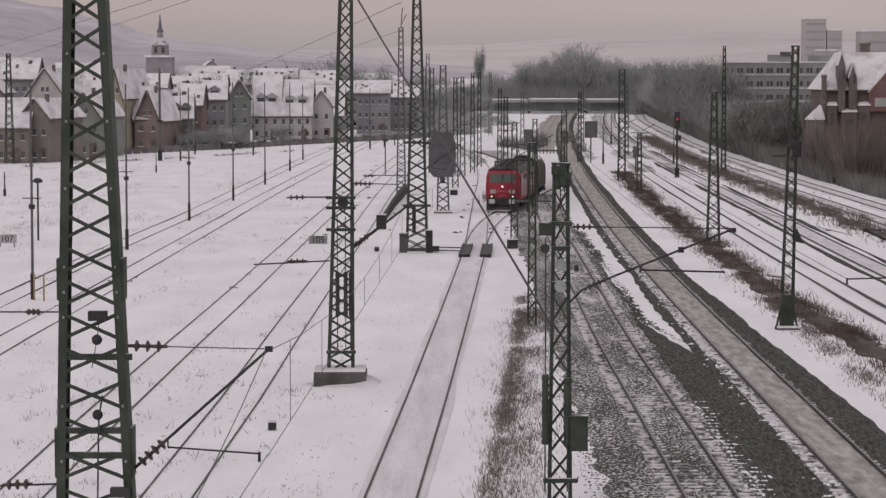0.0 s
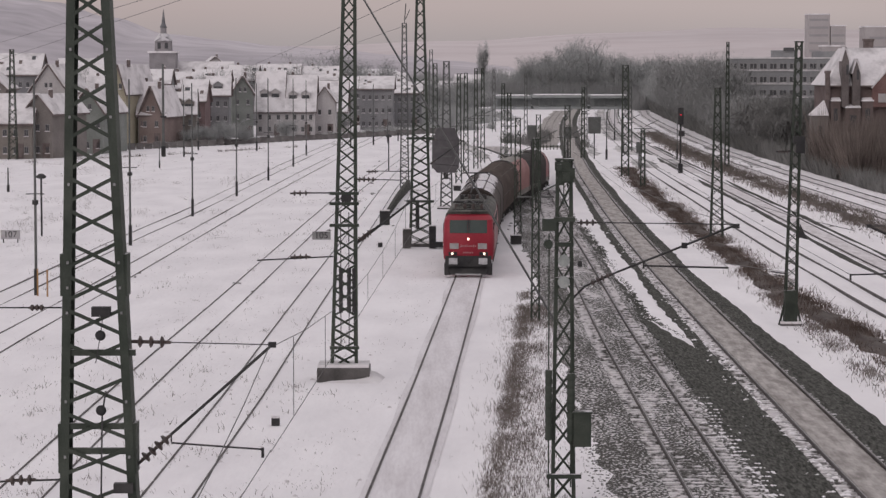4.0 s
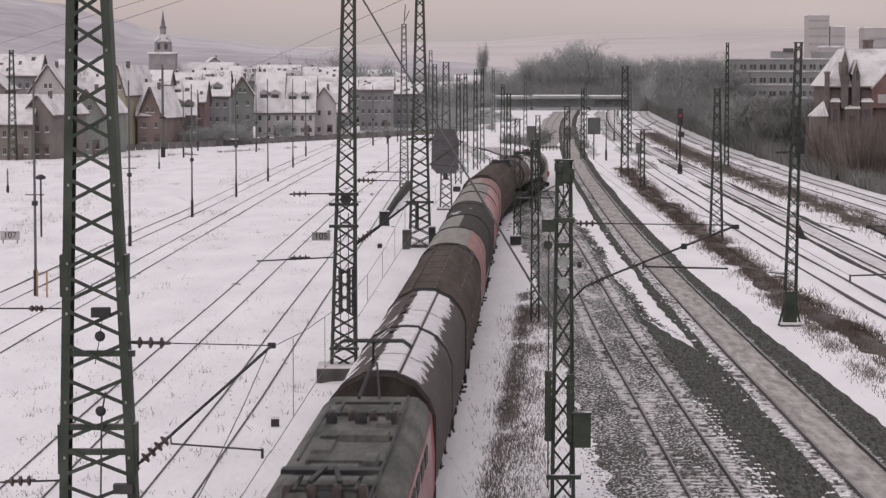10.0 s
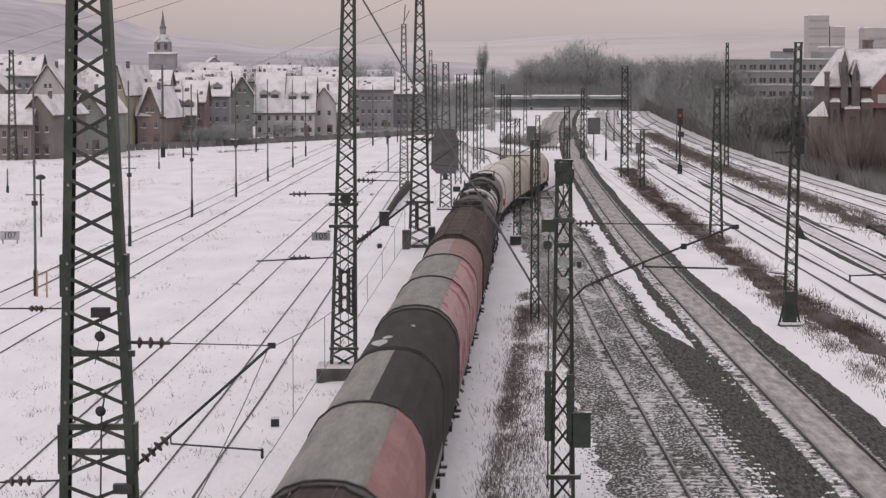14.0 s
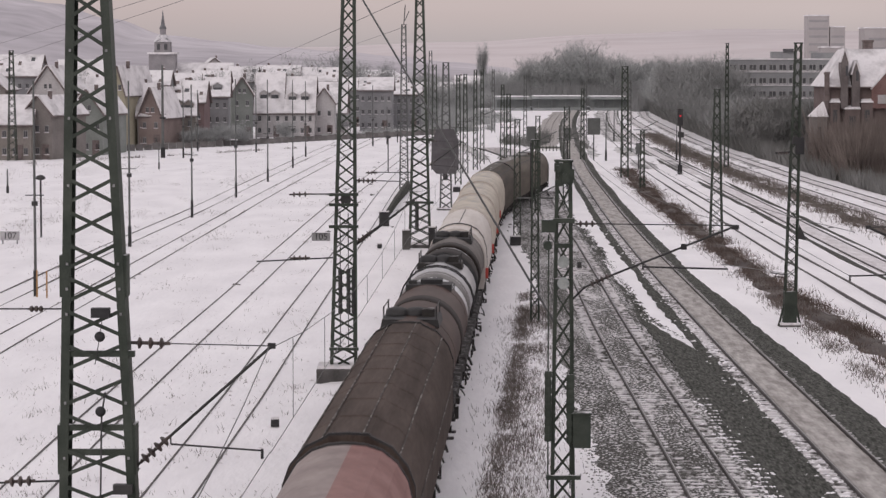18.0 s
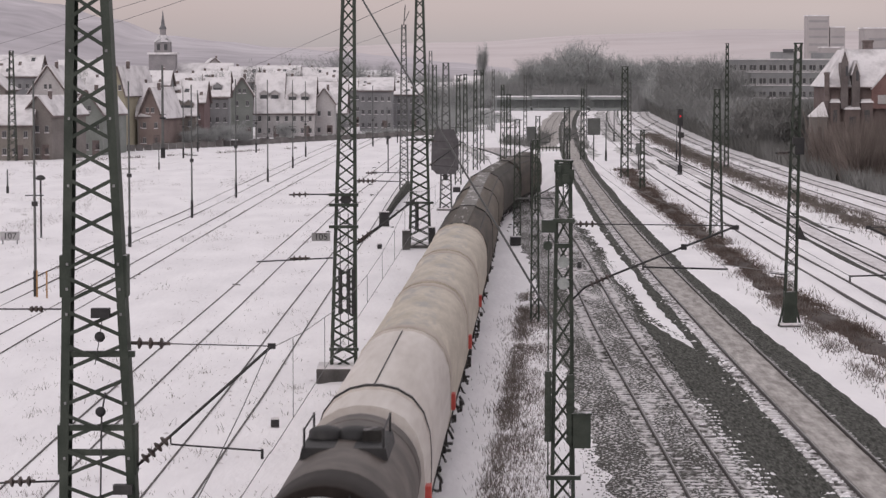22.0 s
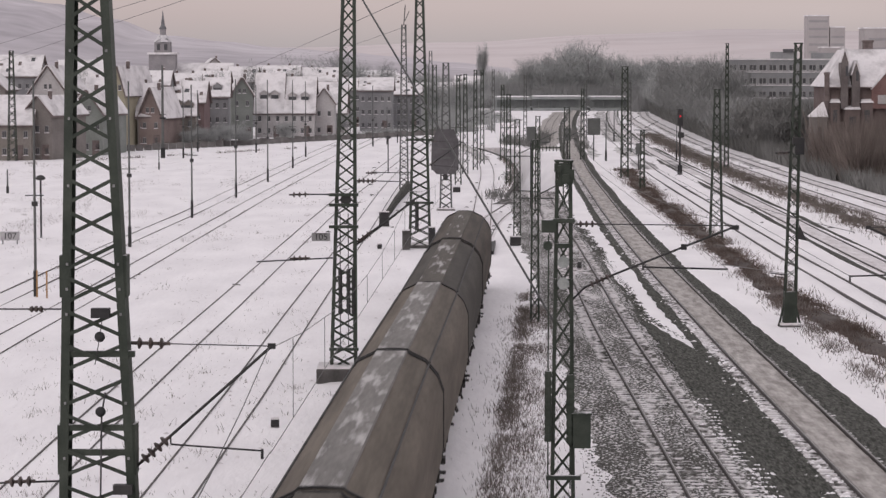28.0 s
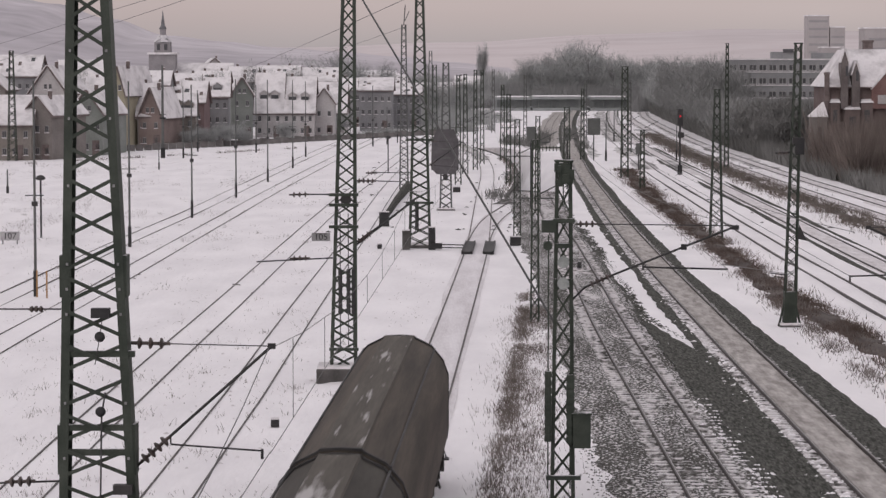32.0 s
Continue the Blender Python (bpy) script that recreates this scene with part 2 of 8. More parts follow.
def part(name, shape, material, parent, label="", smooth=0.0):
    """Links a Shape, or a mesh made of one, as one object under a thing or a part."""
    me = shape if isinstance(shape, bpy.types.Mesh) else shape.mesh(name, material, smooth)
    ob = new(name, me)
    ob.parent = parent
    if label:
        ob["label"] = label
    return ob


def thing(name, x, y, z, rz, label, category, group="", kind=""):
    ob = new(name)
    ob.matrix_basis = pose(x, y, z, 0, 0, rz)
    ob.empty_display_size = 0.3
    return tagged(ob, label, category, group, kind)


def solo(name, shape, material, label, category, group="", kind="", smooth=0.0):
    ob = new(name, shape.mesh(name, material, smooth))
    return tagged(ob, label, category, group, kind)


def spline(points, step):
    """A smooth line through plan points (x, y), sampled about every step metres."""
    p = [Vector((*q, 0)) for q in points]
    p = [2 * p[0] - p[1]] + p + [2 * p[-1] - p[-2]]
    out = []
    for i in range(1, len(p) - 2):
        a, b, c, d = p[i - 1:i + 3]
        ab, bc, cd = (b - a).length, (c - b).length, (d - c).length
        n = max(1, int(bc / step))
        for k in range(n):
            t = k / n
            m0, m1 = (c - a) * (bc / (ab + bc)), (d - b) * (bc / (bc + cd))
            out.append(b * (2 * t ** 3 - 3 * t * t + 1) + m0 * (t ** 3 - 2 * t * t + t) + c * (3 * t * t - 2 * t ** 3) + m1 * (t ** 3 - t * t))
    out.append(p[-2])
    return out


def offset(line, by, z=0.0):
    out = []
    for i, q in enumerate(line):
        d = (line[min(i + 1, len(line) - 1)] - line[max(i - 1, 0)]).normalized()
        out.append(Vector((q.x + d.y * by, q.y - d.x * by, z)))
    return out


def ribbon(line, profile, wobble=0.0):
    """A strip along the line with the cross-section (offset to the right, height)."""
    s = Shape()
    rows = []
    for k, (by, z) in enumerate(profile):
        edge = k in (0, len(profile) - 1)
        o = offset(line, by, z)
        if wobble and edge:
            o = [q + Vector((wobble * (noise.noise((q.x * 0.3, q.y * 0.45, k * 7.0)) + 0.5 * noise.noise((q.x, q.y * 1.7, k * 3.0))), 0, 0)) for q in o]
        rows.append(o)
    s.loft([[r[i] for r in rows] for i in range(len(line))], caps=False, closed=False)
    return s


# ---- the plan of the tracks: line of each track's middle, x across and y away from the bridge ----
LINE_A = [(-24.5, -530), (-19.5, -400), (-4.13, 0), (-2.78, 35), (-1.42, 70.9), (-0.53, 92.5), (0.24, 112.5), (1.36, 142.3), (2.15, 163.9), (2.75, 180.5),
          (3.62, 196.2), (4.83, 210), (6.45, 224), (8.05, 238), (9.1, 253), (10.05, 272), (10.7, 290), (10.9, 310),
          (10.7, 330), (10.0, 346), (8.7, 364), (6.8, 382), (4.6, 398), (1.8, 416), (-3.4, 450), (-9.5, 490), (-18.5, 550), (-35, 660), (-59, 820), (-86, 1000)]
LINE_A0 = [(2.15, 163.9), (2.63, 180.5), (3.1, 200.7), (3.9, 235.6), (5.1, 285.5), (5.4, 320), (5.0, 350), (3.6, 382), (2.1, 416), (1.4, 460), (2.4, 522)]
LINE_B = [(7.5, 30), (7.72, 60), (7.80, 85), (7.87, 112.5), (8.2, 142), (8.45, 164), (8.68, 187), (9.08, 216.7), (9.35, 232), (9.6, 246)]
LINE_C = [(12.5, 30), (12.66, 70), (12.75, 90), (12.85, 110), (12.98, 127), (13.24, 152), (13.92, 193.4), (14.91, 235.6), (16.72, 301.5),
          (21.26, 417.7), (27.3, 543), (33.1, 640), (50, 900)]
LINE_D = [(22.4, 60), (22.45, 125), (22.52, 142.6), (22.62, 163.5), (23.0, 193.4), (23.4, 216.7), (23.89, 246.4), (24.5, 285.5), (25.8, 329),
          (29.04, 417.7), (34.6, 543), (46, 720), (66, 950)]
LINE_E = [(27.1, 60), (27.15, 130), (27.25, 156), (27.6, 181), (27.95, 199), (28.6, 244), (29.7, 315), (30.7, 367), (32.5, 434), (38.5, 560), (50, 730), (71, 960)]
LINE_G = [(36.2, 60), (36.1, 209), (36.0, 234), (35.9, 258), (36.0, 305), (36.9, 374), (40.0, 480), (47.5, 640), (66, 860)]
LINE_H = [(39.9, 60), (39.8, 225), (39.7, 250), (39.6, 277), (39.9, 320), (41.0, 382), (44.2, 480), (51.7, 640), (70, 860)]
LINE_T1 = [(-12.5, 30), (-12.13, 81.5), (-11.84, 100), (-11.62, 112.5), (-11.28, 128.6), (-10.18, 193.4), (-9.33, 235.6), (-8.3, 271), (-5.5, 360), (-1, 480), (5, 640)]
LINE_T2 = [(-8.3, 30), (-7.92, 70.5), (-7.51, 92.8), (-7.3, 112.5), (-7.1, 128.6), (-6.2, 193.4), (-5.4, 258), (-3.5, 340), (0, 450), (5, 600)]
LINE_T3 = [(-20.4, 60), (-19.75, 114), (-19.35, 128.6), (-18.86, 154.6), (-17.92, 204.4), (-17.1, 246.4), (-15.94, 293), (-14, 360), (-11, 450)]
LINE_T4 = [(-24.6, 60), (-23.5, 135), (-22.7, 173.5), (-21.3, 221), (-20.2, 285.5), (-18.5, 360), (-16, 440)]

RAMP_END = 382.0


def lead_z(y):
    """Height of the lead track: level past the bridge, then down a bending cutting to the tunnel under the yard."""
    if y <= 226:
        return 0.0
    if y <= 258:
        return -0.046 * (y - 226) ** 2 / 64
    return max(-6.6, -0.736 - 0.046 * (y - 258))


def along_a(y):
    return float(np.interp(y, [q[1] for q in LINE_A], [q[0] for q in LINE_A]))


def bank_width(y):
    """How far the snow slope beside the lead track's cutting reaches out."""
    if not 226 < y < RAMP_END + 10:
        return 0.12
    widest = float(np.interp(y, [226, 318, 346, 362, RAMP_END], [9, 4.4, 3.6, 2.9, 0.3]))
    return 0.12 + min(widest, 1.15 * -lead_z(y)) * (1 + 0.12 * noise.noise((2.0, y * 0.12, 0)))


# ---- ground ----
def hill(x, y):
    """Height of the snow: flat yard, a low bank by the houses, the town climbing behind."""
    z = 0.0
    if y > 300 and x < 60:
        z += 0.02 * max(0.0, min(y - 640, 500)) * max(0.0, min(1.0, (-x - 18) / 25))
    if x < -28:
        z += 0.012 * max(0, -x - 60)
    z += 0.10 * noise.noise((x * 0.06, y * 0.05, 0)) * min(1, abs(x + 3) / 30)
    return z


ys = [-900, -600, -480, -400, -320, -240, -160, -100, -60, -20, 20] + [40 + i * 4 for i in range(90)] + [420 + i * 20 for i in range(30)] + [1040 + i * 150 for i in range(24)]
xs = [-1600, -1000, -600, -380, -240, -160, -110] + [-90 + i * 3 for i in range(61)] + [95, 110, 140, 200, 300, 450, 700, 1100, 1700]
sheet = Shape()
CUT = 1.95
low, high = xs.index(3), xs.index(27)
for y in ys:
    c = along_a(max(226.0, min(RAMP_END, y)))
    bank = bank_width(y)
    cut = [c - CUT - 0.12, c - CUT, c + CUT, c + CUT + bank]
    inner = [3 + (cut[0] - 3) * 0.5] + cut + [27 - (27 - cut[3]) * f for f in (0.66, 0.33)]
    row = xs[:low + 1] + inner + xs[high:]
    for x in row:
        deep = lead_z(y) - 0.14 if 226 < y < RAMP_END and abs(x - c) < CUT + 0.01 else 0.0
        sheet.v.append(Vector((x, y, (hill(x, y) - 0.02) if deep > -0.16 else deep)))
w = len(row)
for j in range(len(ys) - 1):
    for i in range(w - 1):
        if ys[j] < RAMP_END < ys[j + 1] and low + 2 <= i <= low + 4:
            continue
        sheet.f.append([j * w + i, j * w + i + 1, (j + 1) * w + i + 1, (j + 1) * w + i])
solo("ground", sheet, m_snow, "snow-covered ground of a wide railway yard", "ground", kind="structure", smooth=60)


# ---- tracks ----
def rail_shape(line, by, z0, z1, width=0.072):
    s = Shape()
    a, b = offset(line, by - width / 2), offset(line, by + width / 2)
    foot = offset(line, by - 0.07), offset(line, by + 0.07)
    s.loft([[Vector((foot[0][i].x, foot[0][i].y, z0)), Vector((a[i].x, a[i].y, z0 + 0.04)), Vector((a[i].x, a[i].y, z1)), Vector((b[i].x, b[i].y, z1)),
             Vector((b[i].x, b[i].y, z0 + 0.04)), Vector((foot[1][i].x, foot[1][i].y, z0))] for i in range(len(line))])
    return s


def track(line_points, label, z0, z1, steel, step=6, width=0.072):
    """A track > two rails."""
    line = spline(line_points, step)
    t = thing("railway_track", 0, 0, 0, 0, label, "railway track", "tracks of the yard", "structure")
    for by in (-0.752, 0.752):
        s = rail_shape(line, by, z0, z1, width)
        if line_points is LINE_A:
            for v in s.v:
                v.z += lead_z(v.y)
        part("rail", s, steel, t)
    return t, line


t_a, line_a = track(LINE_A, "single track almost buried in trodden snow, rails bare", -0.1, 0.05, m_rail)
part("trodden_strip", ribbon([q for q in line_a if q.y < 212], [(-1.0, 0.0), (-0.85, 0.012), (-0.72, 0.02), (0.72, 0.02), (0.85, 0.012), (1.0, 0.0)], 0.12), mat(
    "track_snow", (0.62, 0.59, 0.61), (0.76, 0.735, 0.76), 0.5, 0.8, 0, 0.4, 4, 0.3, stretch=(2.5, 0.25, 1)), t_a, "thinned snow between and beside the rails")
LINE_W = [(p.x - 4.0, p.y) for p in spline(LINE_C, 12) if 376 < p.y < 690]
track(LINE_W, "single track on bare grey ballast", -0.06, 0.1, m_rail)
track(LINE_A0, "snowed-in siding with two faint rails", -0.1, 0.04, m_rail_yard)
t_b, line_b = track(LINE_B, "ballasted main track, sleepers dusted with snow", 0.02, 0.19, m_rail, 4, 0.09)
t_c, line_c = track(LINE_C, "curved main track with snow lying between its rails", 0.02, 0.19, m_rail, 4, 0.09)
for pts, words in ((LINE_D, "track in smooth snow behind a brown verge"), (LINE_E, "track in snow with a dark ballast shoulder"),
                   (LINE_G, "far main track lightly covered with snow"), (LINE_H, "outermost track beside the dark hedge")):
    track(pts, words, -0.05, 0.09, m_rail, 8, 0.078)
for pts, words in ((LINE_T1, "snowed-in yard track with thin dark rails"), (LINE_T2, "snowed-in yard track beside the mast line"),
                   (LINE_T3, "snowed-in yard track in the open field"), (LINE_T4, "outer yard track in deep snow")):
    track(pts, words, -0.1, 0.02, m_rail, 8, 0.052)

for owner, pts in ((t_b, LINE_B), (t_c, LINE_C)):
    line = spline(pts, 4)
    for by in (-0.752, 0.752):
        a, b = offset(line, by - 0.005, 0.194), offset(line, by + 0.025, 0.194)
        part("running_surface", Shape().loft([[p, q, q - Vector((0, 0, 0.008)), p - Vector((0, 0, 0.008))] for p, q in zip(a, b)]), m_head, owner, "polished strip on the rail")
for pts, y0, y1, by in ((LINE_E, 330, 700, 1.0), (LINE_G, 180, 700, 1.0), (LINE_H, 200, 700, 1.0)):
    bed_line = [q for q in spline(pts, 3) if y0 < q.y < y1]
    solo("track_dirt", ribbon(bed_line, [(-by, -0.03), (-by * 0.8, 0.018), (by * 0.8, 0.018), (by, -0.03)], 0.5), m_ruts, "greyed snow between and beside the rails", "snow", kind="structure")
near_b = spline(LINE_B, 0.8)
far_b = [q for q in near_b if q.y > 164]
solo("ballast_bed", ribbon(far_b, [(-3.3, -0.06), (-2.9, 0.02), (-1.7, 0.05), (1.5, 0.05), (1.9, -0.03)], 0.5), m_gravel,
     "grey gravel bed dusted with snow", "ballast", kind="structure")
BED_X = [-3.05, -2.8, -1.75, -1.35, -1.2, -0.62, -0.45, 0.45, 0.62, 1.2, 1.35, 1.6, 1.9]
BED_Z = [-0.07, 0.0, 0.08, 0.07, 0.035, 0.035, 0.088, 0.088, 0.035, 0.035, 0.06, 0.05, -0.03]
bed = Shape()
offs = [-3.05 + 0.12 * k for k in range(42)]
rows = []
for q in spline([p for p in LINE_B if p[1] < 190], 0.25):
    if 55 < q.y < 165:
        row = []
        for k, o in enumerate(offs):
            x, fade = q.x + o, min(1.0, (o + 3.05) / 0.5)
            if o < -2.2:
                x += (0.5 * noise.noise((2.0, q.y * 0.45, 0)) + 0.22 * noise.noise((6.0, q.y * 1.9, 0))) * min(1, (-2.2 - o))
            z = float(np.interp(o, BED_X, BED_Z)) + fade * (0.022 * noise.noise((x * 1.6, q.y * 0.7, 0)) + 0.02 * noise.noise((x * 5, q.y * 2.6, 3)))
            if abs(o) < 0.6:
                z += 0.1 * noise.noise((o * 0.9, q.y * 0.17, 9)) * (1 - (o / 0.62) ** 4)
            row.append(Vector((x, q.y, z)))
        rows.append(row)
bed.loft(rows, closed=False)
solo("ballast_bed", bed, m_gravel, "grey gravel heaped between sleepers and dusted with snow", "ballast", kind="structure", smooth=70)
gap_line = [q for q in near_b if q.y < 190]
gap = Shape()
rows = []
for a, b in zip(offset(gap_line, 1.5, 0.055), offset(gap_line, 1.0, -0.03)):
    w = 1.0 + 1.75 * max(0.0, min(1.0, (121 - a.y) / 14))
    shake = 0.22 * noise.noise((1.3, a.y * 0.5, 0)) + 0.12 * noise.noise((4.1, a.y * 1.9, 0))
    left = Vector((a.x + 0.3 * noise.noise((7.7, a.y * 0.7, 0)) + 0.15, a.y, 0.06))
    rows.append([left, Vector((b.x + w * 0.6, a.y, 0.035)), Vector((b.x + w + shake, a.y, -0.03))])
gap.loft(rows, closed=False)
gap_edges = [(r[0], r[2]) for r in rows if r[0].y > 55]
solo("ballast_shoulder", gap, m_gravel_dark,
     "bare dark gravel strip between two tracks", "ballast", kind="structure")
low_c = spline(LINE_C, 0.8)
solo("ballast_shoulder", ribbon(low_c, [(-1.85, -0.03), (-1.6, 0.05), (-1.4, 0.06), (-1.25, 0.05)], 0.22), m_gravel_dark,
     "bare dark gravel strip between two tracks", "ballast", kind="structure")
solo("ballast_bed", ribbon(line_c, [(-1.6, 0.0), (-1.45, 0.02), (-0.9, 0.02), (0.9, 0.03), (1.0, 0.02)]), m_gravel,
     "gravel under the sleeper ends, half snowed over", "ballast", kind="structure")
solo("track_snow", ribbon(line_c, [(-0.70, 0.10), (-0.6, 0.13), (0.6, 0.13), (0.70, 0.10)], 0.05), m_gravel_light,
     "grey snow lying between the rails", "snow", kind="structure")
shoulder = Shape()
rows = []
for q in low_c:
    wide = float(np.interp(q.y, [60, 93, 115, 140, 175], [2.7, 2.6, 2.3, 1.95, 1.95])) + 0.12 * noise.noise((3.0, q.y * 0.5, 0)) + 0.08 * noise.noise((8.0, q.y * 1.8, 0))
    rows.append([(q.x + o, q.y, z) for o, z in ((0.84, 0.06), (0.95, 0.079 + 0.012 * noise.noise((5.0, q.y * 0.8, 0))), (1.35, 0.092), (wide - 0.5, 0.07), (wide, -0.06))])
shoulder.loft(rows, closed=False)
solo("ballast_shoulder", shoulder, m_gravel_dark,
     "dark bare ballast shoulder along the curved track", "ballast", kind="structure")
for pts, y0, y1, lo, hi in ((LINE_C, 330, 690, 1.9, 3.4), (LINE_A0, 330, 520, -1.2, 1.2), (LINE_D, 300, 700, -1.6, 1.6), (LINE_E, 300, 700, -1.6, 1.6), (LINE_G, 300, 760, -1.5, 1.5), (LINE_H, 300, 760, -1.5, 1.5)):
    grey = [q for q in spline(pts, 3) if y0 < q.y < y1]
    solo("trodden_snow", ribbon(grey, [(lo, -0.05), (lo * 0.85 + hi * 0.15, 0.012), (lo * 0.15 + hi * 0.85, 0.012), (hi, -0.05)], 1.3), m_grey_snow, "greyed mottled snow between the far tracks", "snow", kind="structure")
for pts, y0 in ((LINE_E, 130), (LINE_G, 90), (LINE_H, 110)):
    worn = [q for q in spline(pts, 2) if y0 < q.y < 302]
    solo("trodden_snow", ribbon(worn, [(-1.2, -0.06), (-0.7, 0.02), (0.7, 0.02), (1.2, -0.06)], 0.6), m_ruts, "thin greyed snow over the sleepers of a main track", "snow", kind="structure")
wedge = [q for q in spline(LINE_C, 3) if 372 < q.y < 690]
solo("ballast_bed", ribbon(wedge, [(-6.4, -0.05), (-5.2, 0.02), (-2.6, 0.03), (-1.7, -0.02)], 0.5), m_gravel_light, "bare grey ballast between the tracks of the junction", "ballast", kind="structure")
for y0, y1, lo, hi, ragged in ((222, 244, -2.0, 1.6, 0.5), (236, 660, -1.75, 1.75, 0.0)):
    far_a = [q for q in spline(LINE_A, 3) if y0 < q.y < y1]
    bed_a = ribbon(far_a, [(lo, -0.03), (lo * 0.7, 0.03), (hi * 0.65, 0.03), (hi, -0.03)], ragged)
    for v in bed_a.v:
        v.z += lead_z(v.y)
    solo("ballast_bed", bed_a, m_gravel_far, "gravel bed of the lead track running down its ramp", "ballast", kind="structure")
# retaining walls of the ramp and the tunnel mouth at its foot
for e in (-1,):
    rows = []
    for q in [q for q in spline(LINE_A, 4) if 236 < q.y < RAMP_END]:
        x = along_a(q.y) + e * CUT
        rows.append([(x - e * 0.12, q.y, lead_z(q.y) - 0.2), (x - e * 0.12, q.y, 0.14), (x + e * 0.2, q.y, 0.14), (x + e * 0.2, q.y, -0.2)])
    solo("retaining_wall", Shape().loft(rows), m_concrete, "stained concrete wall of the track ramp", "retaining wall", kind="structure")
cx = along_a(RAMP_END)
mouth = thing("tunnel_mouth", cx, RAMP_END, 0, 0, "concrete tunnel mouth with a low snowy parapet", "tunnel portal", kind="structure")
part("headwall", Shape().box((-0.1, 0.1, -0.42), (4.6, 0.5, 0.7)), m_ruts, mouth, "wall plastered with drifted snow")
part("snow_cap", Shape().box((-0.1, 0.1, -0.02), (4.7, 0.6, 0.1)), m_snow, mouth)
part("roof_slab", Shape().box((0, 2.0, 0.03), (4.6, 4.0, 0.12)), m_snow, mouth, "snow on the tunnel roof")
railing = thing("track_fence", 0, 0, 0, 0, "low dark fence in the snow above the cutting", "fence")
for k in range(9):
    part("fence_post", Shape().box((13.2 + k * 0.52, 367 + k * 0.2, 0.35), (0.12, 0.12, 0.8)), m_mast, railing)
part("fence_rail", Shape().box((15.3, 367.8, 0.5), (4.5, 0.08, 0.14), rz=0.367), m_mast, railing)
# Unseen lining, added to keep sky light out of the tunnel.
tube_line = [q for q in spline(LINE_A, 6) if RAMP_END - 1 < q.y < 640]
for lo, hi, z0, z1 in ((-2.2, -1.95, -0.3, 5.2), (1.95, 2.2, -0.3, 5.2), (-2.2, 2.2, -0.4, -0.2)):
    lining = ribbon(tube_line, [(lo, z0), (lo, z1), (hi, z1), (hi, z0)])
    for v in lining.v:
        v.z = min(v.z + lead_z(v.y), -0.06)
    solo("tunnel_lining", lining, m_concrete, "added dark lining that closes the tunnel to sky light", "tunnel", kind="structure")
for pts in (LINE_E, LINE_D):
    shoulder = spline(pts, 6)
    if pts is LINE_E:
        solo("ballast_shoulder", ribbon(shoulder, [(-1.7, -0.03), (-1.5, 0.01), (-1.25, 0.02), (-1.1, -0.02)], 0.35), m_gravel_dark,
             "dark ballast edge of a snowed-in track", "ballast", kind="structure")
        solo("ballast_shoulder", ribbon(shoulder, [(1.2, -0.03), (1.4, 0.01), (1.6, 0.01), (1.75, -0.03)], 0.35), m_gravel_dark,
             "dark ballast edge of a snowed-in track", "ballast", kind="structure")


